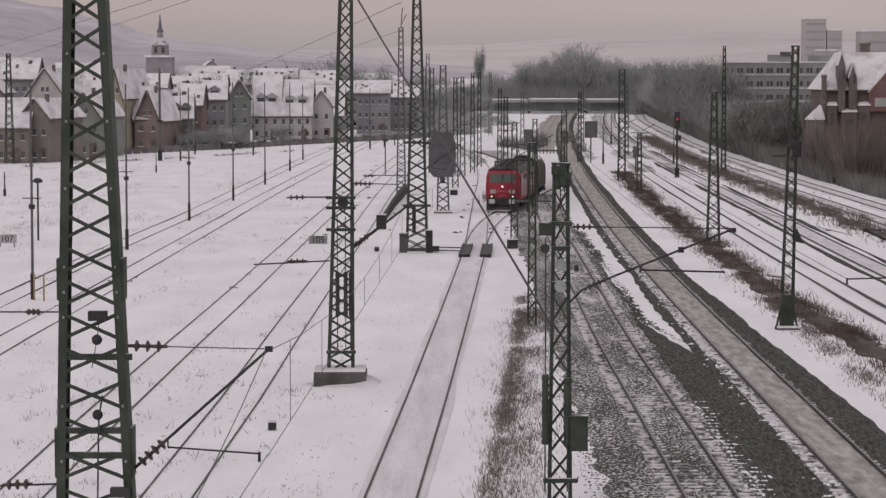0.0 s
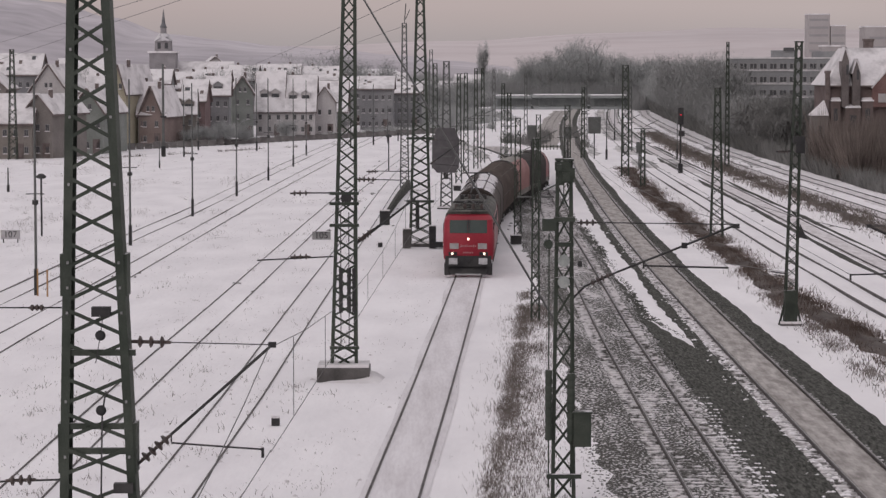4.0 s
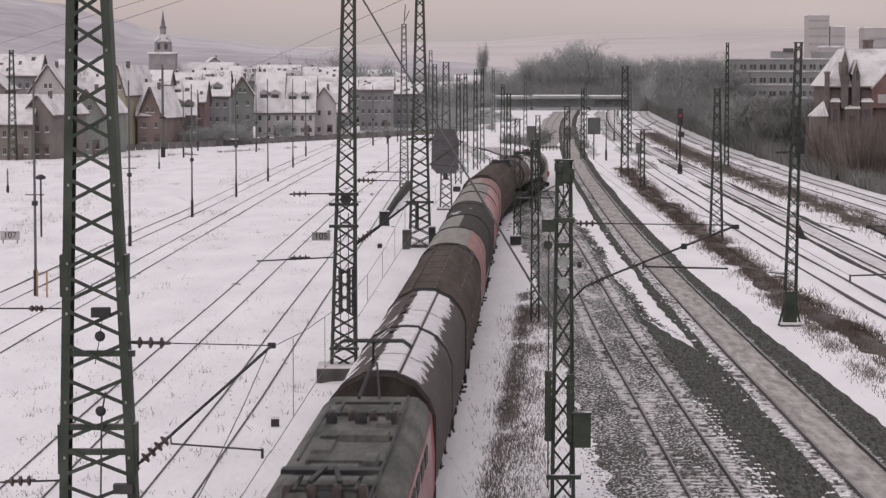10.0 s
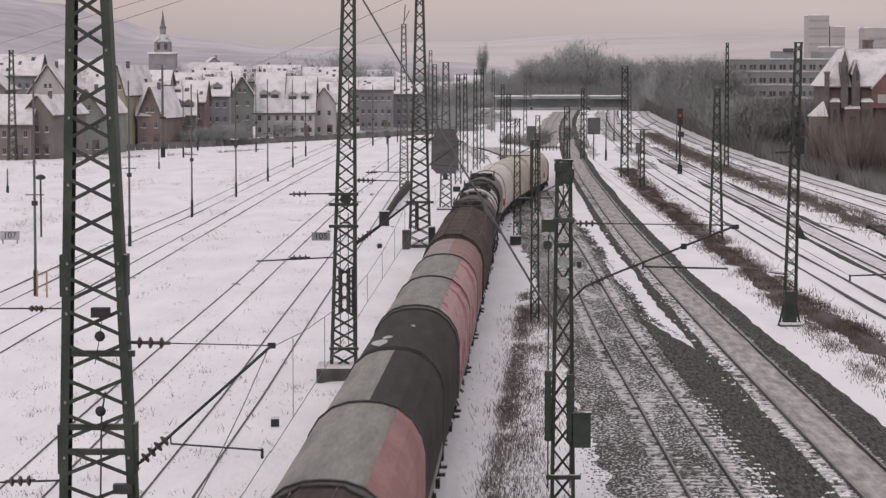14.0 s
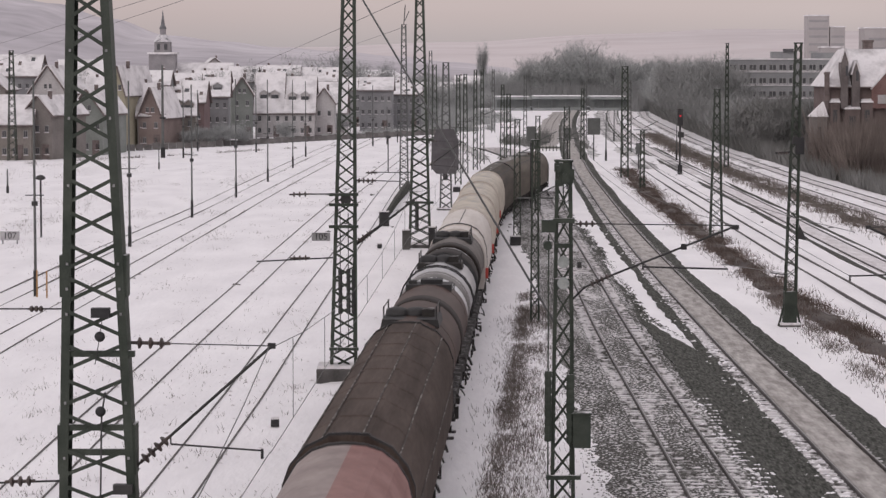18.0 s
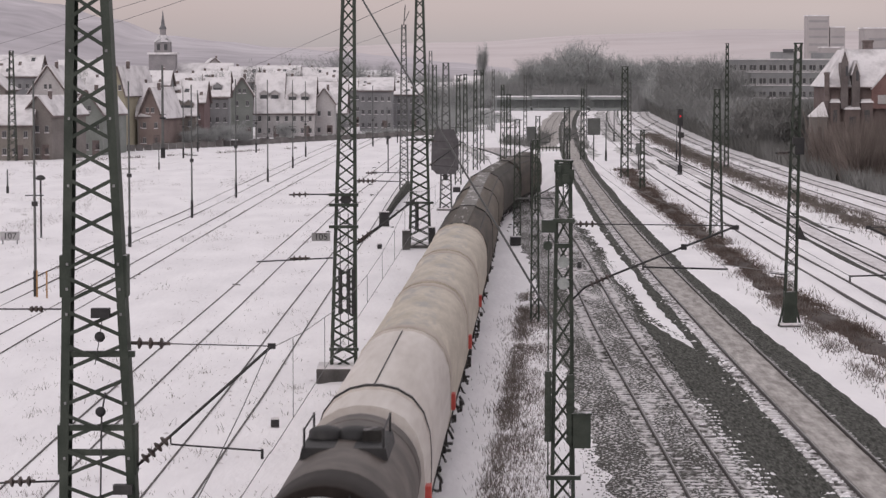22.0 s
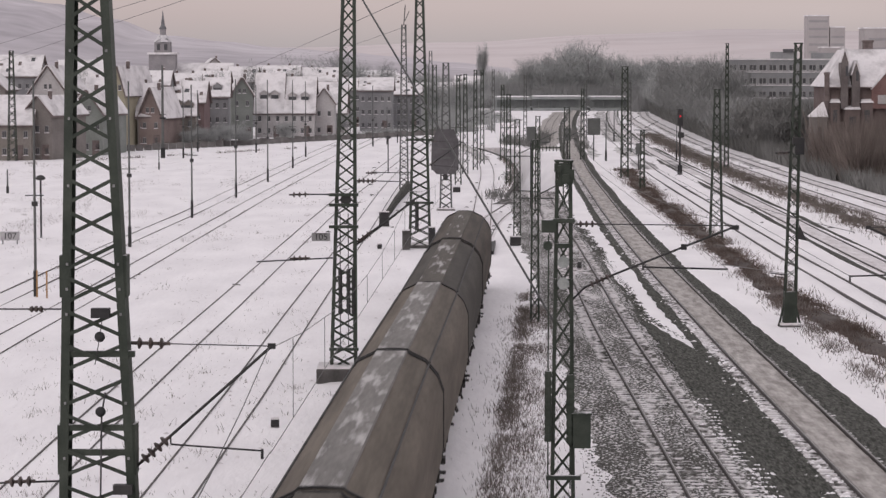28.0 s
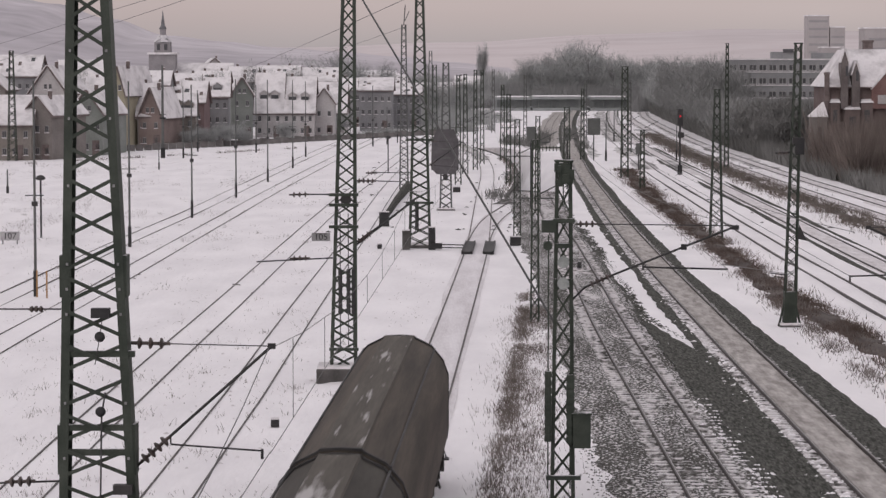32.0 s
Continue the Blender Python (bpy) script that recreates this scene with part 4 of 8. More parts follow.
# ---- slim poles of the yard ----
for x, y, h, r, words in ((-21.96, 133.5, 11.6, 0.085, "slim dark steel pole in the snow"), (-21.56, 170.7, 11.4, 0.085, "slim dark steel pole in the snow"),
                          (-20.67, 204.4, 10.9, 0.08, "slim dark steel pole in the snow"), (-19.63, 235.6, 11.2, 0.08, "slim dark steel pole in the snow"),
                          (-18.93, 268.5, 11.0, 0.08, "slim dark steel pole in the snow"), (-18.43, 305, 10.8, 0.08, "slim dark steel pole in the snow"),
                          (-18.97, 343.6, 10.4, 0.08, "slim dark steel pole in the snow"), (-34.4, 301, 2.8, 0.07, "short post at the yard's edge"),
                          (-35.4, 339, 9.8, 0.09, "slim pole by the yard's edge"), (-27.2, 362, 9.8, 0.09, "slim pole by the yard's edge"),
                          (-42.6, 243, 2.4, 0.1, "short dark post in the snow"), (-36.0, 365, 9.0, 0.09, "slim pole by the yard's edge"),
                          (-14.0, 375, 8.8, 0.08, "slim pole far off in the yard"), (-11.0, 390, 9.5, 0.09, "slim pole far off in the yard"),
                          (21.5, 328, 6.3, 0.1, "dark post beside the curve"), (28.6, 416, 5.2, 0.1, "dark post beside the outer tracks"), (25.4, 352, 5.6, 0.09, "dark post beside the outer tracks"), (31.0, 330, 5.0, 0.08, "dark post beside the outer tracks"), (-9.0, 400, 6, 0.07, "slim pole far off in the yard"), (-7.5, 410, 6, 0.07, "slim pole far off in the yard"), (-38.3, 340, 12.6, 0.22, "dark round post by the houses")):
    t = thing("steel_pole", x, y, 0, 0, words, "pole", "poles of the yard")
    part("shaft", Shape().tube([(0, 0, -0.1), (0, 0, h)], r * 0.95, 8, r * 0.65), m_mast_far, t)
    part("sleeve", Shape().tube([(0, 0, -0.05), (0, 0, min(1.4, h * 0.3))], r * 1.4, 8), m_dark, t)
    if h > 8:
        part("collar", Shape().tube([(0, 0, h * 0.42), (0, 0, h * 0.42 + 0.25)], r * 2, 8), m_dark, t)
        part("short_arm", Shape().tube([(-0.5, 0, h * 0.47), (0.5, 0, h * 0.47)], 0.03, 5), m_dark, t)
for x, y, h in ((-29.24, 180.5, 4.2), (-6.47, 293, 4.0)):
    t = thing("yard_lamp", x, y, 0, 0, "low yard lamp with a round dark hood", "street lamp", "yard lamps")
    part("pole", Shape().tube([(0, 0, -0.1), (0, 0, h)], 0.07, 8), m_dark, t)
    part("hood", Shape().turned((0, 0, h - 0.05), (0, 0, h + 0.32), [(0, 0.2), (0.2, 0.36), (0.5, 0.36), (0.8, 0.25), (1, 0.08)], 12), m_dark, t)
t = thing("signal_mast", 27.2, 285.5, 0, 0, "railway signal with a dark screen and a lit red lamp", "railway signal")
part("post", Shape().tube([(0, 0, 0), (0, 0, 7.0)], 0.11, 8), m_dark, t)
part("screen", Shape().box((0, -0.15, 6.6), (0.62, 0.25, 1.9)), m_dark, t)
part("red_lamp", Shape().tube([(0, -0.32, 6.75), (0, -0.29, 6.75)], 0.11, 12), mat("red_signal_light", (0.5, 0.02, 0.03), (0.6, 0.03, 0.04), 2, 0.4, 0, 0, glow=((1, 0.05, 0.08), 0.35)), t)
part("distant_screen", Shape().box((0.1, -0.15, 4.6), (0.7, 0.25, 0.6)), m_dark, t)
part("relay_box", Shape().box((0, -0.1, 0.6), (0.5, 0.4, 1.1)), m_dark, t)
for x, y, h, words in ((23.6, 300, 3.2, "small dark trackside signal post"), (20.0, 330, 5.6, "trackside signal with a broad dark screen"), (12.6, 252, 6.2, "trackside signal seen from behind"), (7.65, 216, 7.2, "tall trackside signal seen from behind")):
    t = thing("signal_mast", x, y, 0, 0, words, "railway signal", "trackside signals")
    part("post", Shape().tube([(0, 0, 0), (0, 0, h)], 0.08, 8), m_dark, t)
    sw, sh = (1.7, 2.2) if "broad" in words else (0.7, 1.3)
    part("screen", Shape().box((0, -0.12, h - sh / 2), (sw, 0.22, sh)), m_mast_far, t)

# ---- overhead wires ----
def wires(points, r, label):
    solo("overhead_wire", Shape().tube(points, r, 4), m_wire, label, "wire", "overhead wires", "structure")


def sag(p, q, dip):
    p, q = Vector(p), Vector(q)
    return [p.lerp(q, k / 8) - Vector((0, 0, dip * 4 * (k / 8) * (1 - k / 8))) for k in range(9)]


wires(sag((-4.3, 97.2, 16.9), (3.2, 70.0, 5.03), 0.0), 0.04, "taut dark anchor cable slanting from mast to mast")
for a, b in (((-3.12, 44.5), (-1.35, 101.7)), ((-1.35, 101.7), (1.3, 170.2)), ((1.3, 170.2), (3.2, 221))):
    wires(sag((*a, 7.25), (*b, 7.15), 1.0), 0.009, "thin messenger wire over the lead track")
    wires([(*a, 5.35), (*b, 5.4)], 0.009, "thin contact wire over the lead track")
    for f in (0.08, 0.22, 0.36, 0.5, 0.64, 0.78, 0.92):
        foot = Vector((*a, 5.36)).lerp(Vector((*b, 5.4)), f)
        wires([foot, Vector((foot.x, foot.y, 7.25 - 0.1 * f - 4.0 * f * (1 - f)))], 0.007, "thin dropper between the wires")
wires(sag((-3.3, 0, 7.6), (-3.12, 44.5, 7.3), 0.8), 0.009, "thin messenger wire over the lead track")
wires([(-4.4, 0, 5.4), (-3.12, 44.5, 5.38)], 0.009, "thin contact wire over the lead track")
for a, b in (((8.05, 70, 6.62), (9.0, 180, 6.4)), ((9.0, 180, 6.4), (14, 300, 6.2)), ((11.5, 70, 6.42), (13.4, 180, 6.2)), ((13.4, 180, 6.2), (19, 320, 6.0))):
    wires([a, b], 0.01, "thin contact wire over a main track")
    wires(sag(Vector(a) + Vector((0.1, 0, 1.25)), Vector(b) + Vector((0.1, 0, 1.2)), 0.9), 0.01, "thin messenger wire over a main track")
for a, b in (((-110.4, 520, 12.2), (-13.1, 150, 17.8)), ((-110.4, 520, 8.1), (-10.4, 150, 18.06)), ((-2.3, 150, 16.4), (-33.8, 420, 11.9)), ((-3.9, 252, 16.4), (-24.4, 480, 14.5))):
    wires(sag(a, b, 0.15), 0.022, "thin high feeder line crossing the yard")
t = thing("number_board", -30.3, 173.5, 0, 0, "white board with the dark number 107 standing in the snow", "sign")
part("plate", Shape().box((0, 0, 0.55), (1.35, 0.05, 0.62)), mat("board_white_far", (0.34, 0.33, 0.34), (0.45, 0.44, 0.45), 2, 0.6), t)
for dx in (-0.5, 0.5):
    part("stake", Shape().box((dx, 0.05, 0.2), (0.07, 0.05, 0.6)), m_dark, t)
lettering("107", 0.62, t, (0, -0.03, 0.55), m_ink)


# ---- the train ----
def ring(profile, y):
    return [(x, y, z) for x, z in profile] + [(-x, y, z) for x, z in reversed(profile)]


HOOD = [(1.42, 1.15), (1.45, 1.6), (1.45, 3.0), (1.36, 3.4), (1.12, 3.8), (0.78, 4.08), (0.42, 4.2), (0.1, 4.23)]
TARP = [(1.42, 1.15), (1.46, 1.5), (1.46, 3.05), (1.3, 3.5), (0.95, 3.92), (0.5, 4.14), (0.44, 4.2), (0.05, 4.22)]


def scaled(profile, k):
    return [(x * k, 1.15 + (z - 1.15) * (k * 1.6 - 0.6) if z > 1.2 else z) for x, z in profile]


m_under = mat("underframe_grime", (0.03, 0.028, 0.027), (0.055, 0.05, 0.047), 1.5, 0.85, 0.1, 0.3, 12, snow=((0.5, 0.48, 0.49), 0.5, 0.8, 0.9))


def bogie(parent, y):
    b = part("bogie", Shape().box((0.98, y, 0.55), (0.16, 2.5, 0.3)).box((-0.98, y, 0.55), (0.16, 2.5, 0.3)).box((0, y, 0.65), (2.0, 0.4, 0.25)), m_under, parent)
    for dy in (-0.9, 0.9):
        s = Shape()
        for sx in (-1, 1):
            s.tube([(sx * 0.69, y + dy, 0.46), (sx * 0.82, y + dy, 0.46)], 0.46, 16)
        s.tube([(-0.7, y + dy, 0.46), (0.7, y + dy, 0.46)], 0.08, 8)
        part("wheelset", s, m_dark, b)


def running_gear(t, L, reach=0.12):
    s = Shape().box((0, 0, 1.0), (2.5, L - 0.5, 0.3))
    s.box((1.25, 0, 0.95), (0.1, L - 0.7, 0.38)).box((-1.25, 0, 0.95), (0.1, L - 0.7, 0.38))
    part("underframe", s, m_under, t)
    for e in (-1, 1):
        bogie(t, e * (L / 2 - 2.3))
        for sx in (-0.87, 0.87):
            part("buffer", Shape().tube([(sx, e * (L / 2 - 0.5), 1.02), (sx, e * (L / 2 + 0.12), 1.02)], 0.11, 10).tube(
                [(sx, e * (L / 2 + 0.1), 1.02), (sx, e * (L / 2 + 0.16), 1.02)], 0.24, 12), m_dark, t)
    r = random.Random(int(L * 10))
    y = -L / 2 + 0.9
    while y < L / 2 - 0.6:
        for sx in (-1, 1):
            tall = r.uniform(0.08, 0.4)
            x, z = sx * r.uniform(1.3, 1.3 + reach), 1.05 - tall / 2
            if r.random() < 0.5:
                part("brake_gear", Shape().box((x, y, z), (r.uniform(0.05, 0.14), r.uniform(0.1, 0.5), tall)), m_under, t)
            else:
                part("brake_gear", Shape().tube([(x - sx * 0.1, y, 1.05), (x, y, z), (x + sx * 0.04, y + r.uniform(0.1, 0.5), z - tall / 2)], r.uniform(0.02, 0.05), 6), m_under, t)
        y += r.uniform(0.5, 1.9)
    for e in (-1, 1):
        for sx in (-1, 1):
            part("foot_step", Shape().box((sx * 1.38, e * (L / 2 - 0.7), 0.62), (0.24, 0.34, 0.05)).box((sx * 1.3, e * (L / 2 - 0.7), 0.82), (0.05, 0.3, 0.42)), m_under, t)


wagons = []
m_bufwhite = mat("wagon_snow", (0.6, 0.58, 0.6), (0.75, 0.73, 0.75), 3, 0.8, 0, 0.2)
m_seam = mat("worn_pale_seam", (0.06, 0.05, 0.045), (0.3, 0.28, 0.265), 3.0, 0.8, 0, 0.2, 9, 0.3, ramp=(0.5, 0.66))


def wagon(front, L, sections, label, profile=HOOD, gap=0.55, seam=True, ridge_mat=None):
    """A covered wagon > underframe, bogies, hood sections (> rim), end walls. sections: share of the length, size, material, side material."""
    t = thing("covered_wagon", 0, 0, 0, 0, label, "freight wagon", "wagons of the train")
    B = L - gap
    y = -B / 2
    for share, k, top, side in sections:
        n = B * share
        pr = scaled(profile, k)
        s = Shape()
        s.loft([ring(pr, y), ring(pr, y + 0.04), ring(pr, y + n - 0.04), ring(pr, y + n)])
        h = part("hood", s, top, t, "", 35)
        if side:
            pan = Shape()
            cut = [p for p in pr if 1.3 < p[1] < 4.12]
            if side is m_black:
                cut = cut + [p for p in pr if p[1] >= 4.12] + [(-0.32, pr[-2][1] + 0.004)]
            for e in (1,):
                pts0 = [Vector((e * (p[0] + 0.006), y + 0.05, p[1] + 0.004)) for p in cut]
                pts1 = [Vector((e * (p[0] + 0.006), y + n - 0.05, p[1] + 0.004)) for p in cut]
                pan.loft([pts0, pts1], closed=False)
            part("painted_side", pan, side, h, "black painted side" if side is m_black else "red-pink painted side")
        if ridge_mat:
            pan = Shape().loft([[(-0.46, yy, 4.21 + 1.6 * (k - 1) * 3), (-0.43, yy, 4.26 + 1.6 * (k - 1) * 3), (0.43, yy, 4.26 + 1.6 * (k - 1) * 3), (0.46, yy, 4.21 + 1.6 * (k - 1) * 3)] for yy in (y + 0.15, y + n - 0.15)])
            part("roof_strip", pan, ridge_mat, h, "flat ridge panel with smeared snow")
            for sx in (-1, 1):
                part("seam", Shape().tube([(sx * 1.06, y + 0.1, 3.86), (sx * 1.06, y + n - 0.1, 3.86)], 0.03, 5), m_dark, h)
        if top is m_brown:
            for j in range(1, int(n / 2.9)):
                yy = y + j * n / int(n / 2.9)
                part("tarpaulin_bow", Shape().loft([ring(scaled(profile, k * 1.001), yy - 0.06), ring(scaled(profile, k * 1.005), yy), ring(scaled(profile, k * 1.001), yy + 0.06)], caps=False), top, h, "", 35)
            for sx, zz in ((1.47, 2.4), (1.12, 3.76), (0.3, 4.22), (-0.6, 4.12), (-1.12, 3.76), (-1.47, 2.4)):
                part("seam", Shape().tube([(sx, y + 0.1, zz), (sx, y + n - 0.1, zz)], 0.022, 5), m_seam, h, "pale worn seam")
        rim = scaled(profile, k * 1.012)
        for yy in (y + 0.02, y + n - 0.1):
            part("rim", Shape().loft([ring(rim, yy), ring(rim, yy + 0.09)]), m_dark if seam else top, h, "", 35)
        y += n
    running_gear(t, L, 0.26 if profile[1][1] > 1.65 else 0.12)
    wagons.append((t, front, L))
    return t


def tank(front, L, shell, label, band, r=1.42, belts=(), deck=(8.0, 2.0), deck_dark=False, rails=(), front_shade=False, deck2=None):
    """A tank wagon > barrel (> belts, end plates), valve platform (> posts, domes), curved rails, ladder, underframe, bogies. Places along it count from its front."""
    t = thing("tank_wagon", 0, 0, 0, 0, label, "tank wagon", "wagons of the train")
    B = L - 0.8
    zc = 4.18 - r
    seg = 32

    def hoop_ring(rr, y):
        return [(rr * math.sin(math.tau * k / seg), y, zc + rr * math.cos(math.tau * k / seg)) for k in range(seg)]

    rings = [(-B / 2 + dy, r * k) for dy, k in ((0, 0.35), (0.06, 0.7), (0.18, 0.9), (0.34, 0.98), (0.5, 1.0))]
    rings += [(-yy, rr) for yy, rr in reversed(rings)]
    barrel = part("barrel", Shape().loft([hoop_ring(rr, y) for y, rr in rings]), shell, t, "", 50)
    for c, wide in belts:
        y0, y1 = -L / 2 + c - wide / 2, -L / 2 + c + wide / 2
        part("belt", Shape().loft([hoop_ring(r + 0.005, y0), hoop_ring(r + 0.03, y0 + 0.05), hoop_ring(r + 0.03, y1 - 0.05), hoop_ring(r + 0.005, y1)]), band, barrel, "dark belt round the barrel", 50)
    for f in (-0.36, 0.36):
        part("weld_rib", Shape().loft([hoop_ring(r + 0.004, B * f - 0.05), hoop_ring(r + 0.018, B * f), hoop_ring(r + 0.004, B * f + 0.05)]), shell, barrel, "", 50)
    # The barrel's shaded front is painted on as a grey section.
    if front_shade:
        part("front_plate", Shape().loft([hoop_ring(r + 0.006, -B / 2 + 0.5), hoop_ring(r + 0.012, -B / 2 + 0.55), hoop_ring(r + 0.012, -B / 2 + 3.2), hoop_ring(r + 0.006, -B / 2 + 3.25)]), m_tankgrey, barrel, "grey front section with shade put into its colour", 50)
    # valve platform on top with a rail frame, domes and boxes
    if deck2:
        part("valve_platform", Shape().box((0, -L / 2 + deck2[0], zc + r - 0.14), (1.7, deck2[1], 0.28)).box((0.1, -L / 2 + deck2[0], zc + r + 0.08), (0.8, deck2[1] * 0.6, 0.18)).box((-0.6, -L / 2 + deck2[0] - 0.2, zc + r + 0.06), (0.3, 0.4, 0.14)), m_dark, t, "dark grated platform")
    c, wide = -L / 2 + deck[0], deck[1]
    d = part("valve_platform", Shape().loft([[(-0.95, c - wide / 2, zc + r - 0.28), (0.95, c - wide / 2, zc + r - 0.28), (0.95, c + wide / 2, zc + r - 0.28), (-0.95, c + wide / 2, zc + r - 0.28)],
                                             [(-0.9, c - wide / 2, zc + r - 0.02), (0.9, c - wide / 2, zc + r - 0.02), (0.9, c + wide / 2, zc + r - 0.02), (-0.9, c + wide / 2, zc + r - 0.02)]]), m_dark if deck_dark else m_under, t, "dark grated platform")
    for px in (-0.5, 0.15):
        part("dome", Shape().turned((px, c + 0.1, zc + r), (px, c + 0.1, zc + r + 0.26), [(0, 0.38), (0.6, 0.36), (0.85, 0.28), (1, 0.1)], 14), m_dark, d, "", 50)
    part("valve_box", Shape().box((0.55, c - 0.1, zc + r + 0.1), (0.4, 0.6, 0.26)), m_under, d)
    for px in (-0.85, 0.85):
        for dy in (-wide / 2 + 0.1, wide / 2 - 0.1):
            part("rail_post", Shape().tube([(px, c + dy, zc + r - 0.2), (px, c + dy, zc + r + 0.4)], 0.028, 5), m_dark, d)
    for px in (-0.85, 0.85):
        part("rail", Shape().tube([(px, c - wide / 2 + 0.1, zc + r + 0.36), (px, c + wide / 2 - 0.1, zc + r + 0.36)], 0.022, 5), m_dark, d)
    for y in rails:
        part("hand_rail", Shape().tube([((r + 0.11) * math.sin(a), -L / 2 + y, zc + (r + 0.11) * math.cos(a)) for a in [radians(-112 + 16 * k) for k in range(15)]], 0.03, 5), m_dark, t, "curved rail over the barrel")
    part("end_ladder", Shape().tube([(0.5, -B / 2 - 0.15, 1.2), (0.5, -B / 2 - 0.1, 4.0)], 0.025, 5).tube([(0.85, -B / 2 - 0.15, 1.2), (0.85, -B / 2 - 0.1, 4.0)], 0.025, 5), m_dark, t)
    for e in (-1, 1):
        part("end_saddle", Shape().box((0, e * (B / 2 - 1.0), 1.35), (2.2, 0.5, 0.6)), m_under, t)
    running_gear(t, L, 0.28)
    wagons.append((t, front, L))
    return t


def roof_snow(t, B, split):
    """Snow left on a hood's roof > slabs broken by the bows, and streaks melting down its left flank."""
    r = random.Random(12)
    for y0, y1 in ((-B / 2 + 0.5, -B / 2 + 4.2), (-B / 2 + 4.35, -B / 2 + B * split - 0.35), (-B / 2 + B * split + 0.4, 0.6 + B * 0.16), (0.75 + B * 0.16, B / 2 - 0.5)):
        for x0, x1 in ((-0.2, 0.46), (0.52, 1.08)):
            s = Shape()
            rows = []
            n = 30
            for k in range(n + 1):
                y = y0 + (y1 - y0) * k / n
                lo = x0 + (0.09 * r.uniform(-1, 1) if x0 < 0 else 0.0)
                hi = x1 + (r.uniform(-0.22, 0.08) if x1 > 0.8 else 0.0)
                xs5 = [lo, lo + 0.04] + [lo + (hi - lo) * f for f in (0.3, 0.5, 0.7)] + [hi - 0.04, hi]
                rows.append([(x, y, float(np.interp(abs(x), [0, 0.44, 0.5, 0.95, 1.3], [4.225, 4.205, 4.145, 3.93, 3.51])) + (0.002 if i in (0, 6) else 0.035)) for i, x in enumerate(xs5)])
            s.loft(rows, closed=False)
            part("roof_snow", s, m_bufwhite, t, "slab of snow on the roof", 40)
    for i in range(46):
        x = r.uniform(-1.25, -0.3)
        y = r.uniform(-B / 2 + 0.6, B / 2 - 2.2)
        wide, long = r.uniform(0.03, 0.1), r.uniform(0.5, 2.0)
        pts = []
        for k in range(5):
            xx = x + 0.05 * k
            z = float(np.interp(abs(xx), [0, 0.44, 0.5, 0.95, 1.3], [4.225, 4.205, 4.145, 3.93, 3.51])) + 0.012
            w2 = wide * math.sin(math.pi * (k + 0.4) / 4.8)
            pts.append([(xx - w2, y + long * k / 4, z - 0.6 * w2), (xx + w2, y + long * k / 4, z + 0.6 * w2)])
        part("snow_streak", Shape().loft(pts, closed=False), m_bufwhite, t, "streak of melting snow")


m_brown = mat("brown_tarpaulin", (0.053, 0.039, 0.033), (0.096, 0.073, 0.063), 0.8, 0.75, 0, 0.3, 6, 0.35, stretch=(2.5, 0.25, 1), gloss=0.12)
m_brown2 = mat("dark_brown_hood", (0.042, 0.036, 0.029), (0.092, 0.076, 0.061), 0.9, 0.6, 0, 0.3, 6, 0.4, stretch=(3.2, 0.14, 1.6), snow=((0.3, 0.285, 0.27), 0.55, 0.72, 0.93), gloss=0.12)
m_taupe = mat("taupe_hood", (0.09, 0.076, 0.06), (0.152, 0.131, 0.106), 0.8, 0.6, 0, 0.3, 5, 0.35, stretch=(2.6, 0.16, 1), snow=((0.3, 0.285, 0.27), 0.56, 0.74, 0.93), gloss=0.12)
m_taupe2 = mat("dark_taupe_hood", (0.042, 0.038, 0.032), (0.072, 0.066, 0.057), 0.8, 0.6, 0, 0.3, 5, 0.35, stretch=(2.2, 0.25, 1), snow=((0.4, 0.39, 0.39), 0.56, 0.72, 0.93), gloss=0.12)
m_grey = mat("grey_hood_roof", (0.17, 0.162, 0.147), (0.27, 0.257, 0.236), 0.8, 0.6, 0, 0.3, 5, 0.4, stretch=(2.2, 0.3, 1), gloss=0.15)
m_pink = mat("faded_red_side", (0.25, 0.115, 0.108), (0.33, 0.17, 0.16), 0.8, 0.6, 0, 0.2, 6, 0.3, stretch=(1, 0.5, 1))
m_graffiti = mat("red_side_with_scrawl", (0.26, 0.05, 0.06), (0.40, 0.235, 0.235), 0.75, 0.55, 0, 0.2, 6, 0.4, ramp=(0.43, 0.47), stretch=(1, 0.8, 1))
m_pinkgrey = mat("pinkish_grey_hood", (0.22, 0.175, 0.165), (0.32, 0.265, 0.25), 0.8, 0.6, 0, 0.2, 5, 0.3)
m_black = mat("black_hood", (0.026, 0.023, 0.021), (0.052, 0.047, 0.043), 0.9, 0.7, 0, 0.3, 6, 0.3, stretch=(2, 0.3, 1), snow=((0.4, 0.39, 0.41), 0.62, 0.75, 0.93), gloss=0.12)
m_snowhood = mat("wet_brown_hood", (0.05, 0.04, 0.035), (0.085, 0.07, 0.063), 0.75, 0.6, 0, 0.3, 6, 0.35, stretch=(2.6, 0.35, 1), gloss=0.15)
m_cream = mat("cream_tank_paint", (0.41, 0.365, 0.30), (0.53, 0.475, 0.40), 0.8, 0.55, 0, 0.1, 5, 0.2, stretch=(1.5, 0.4, 1.5), ramp=(0.36, 0.6), snow=((0.35, 0.33, 0.31), 0.47, 0.66, 0.78))
m_white = mat("white_tank_paint", (0.52, 0.475, 0.44), (0.63, 0.585, 0.55), 0.9, 0.5, 0, 0.1, 4, 0.2, stretch=(1.2, 0.16, 1.2))
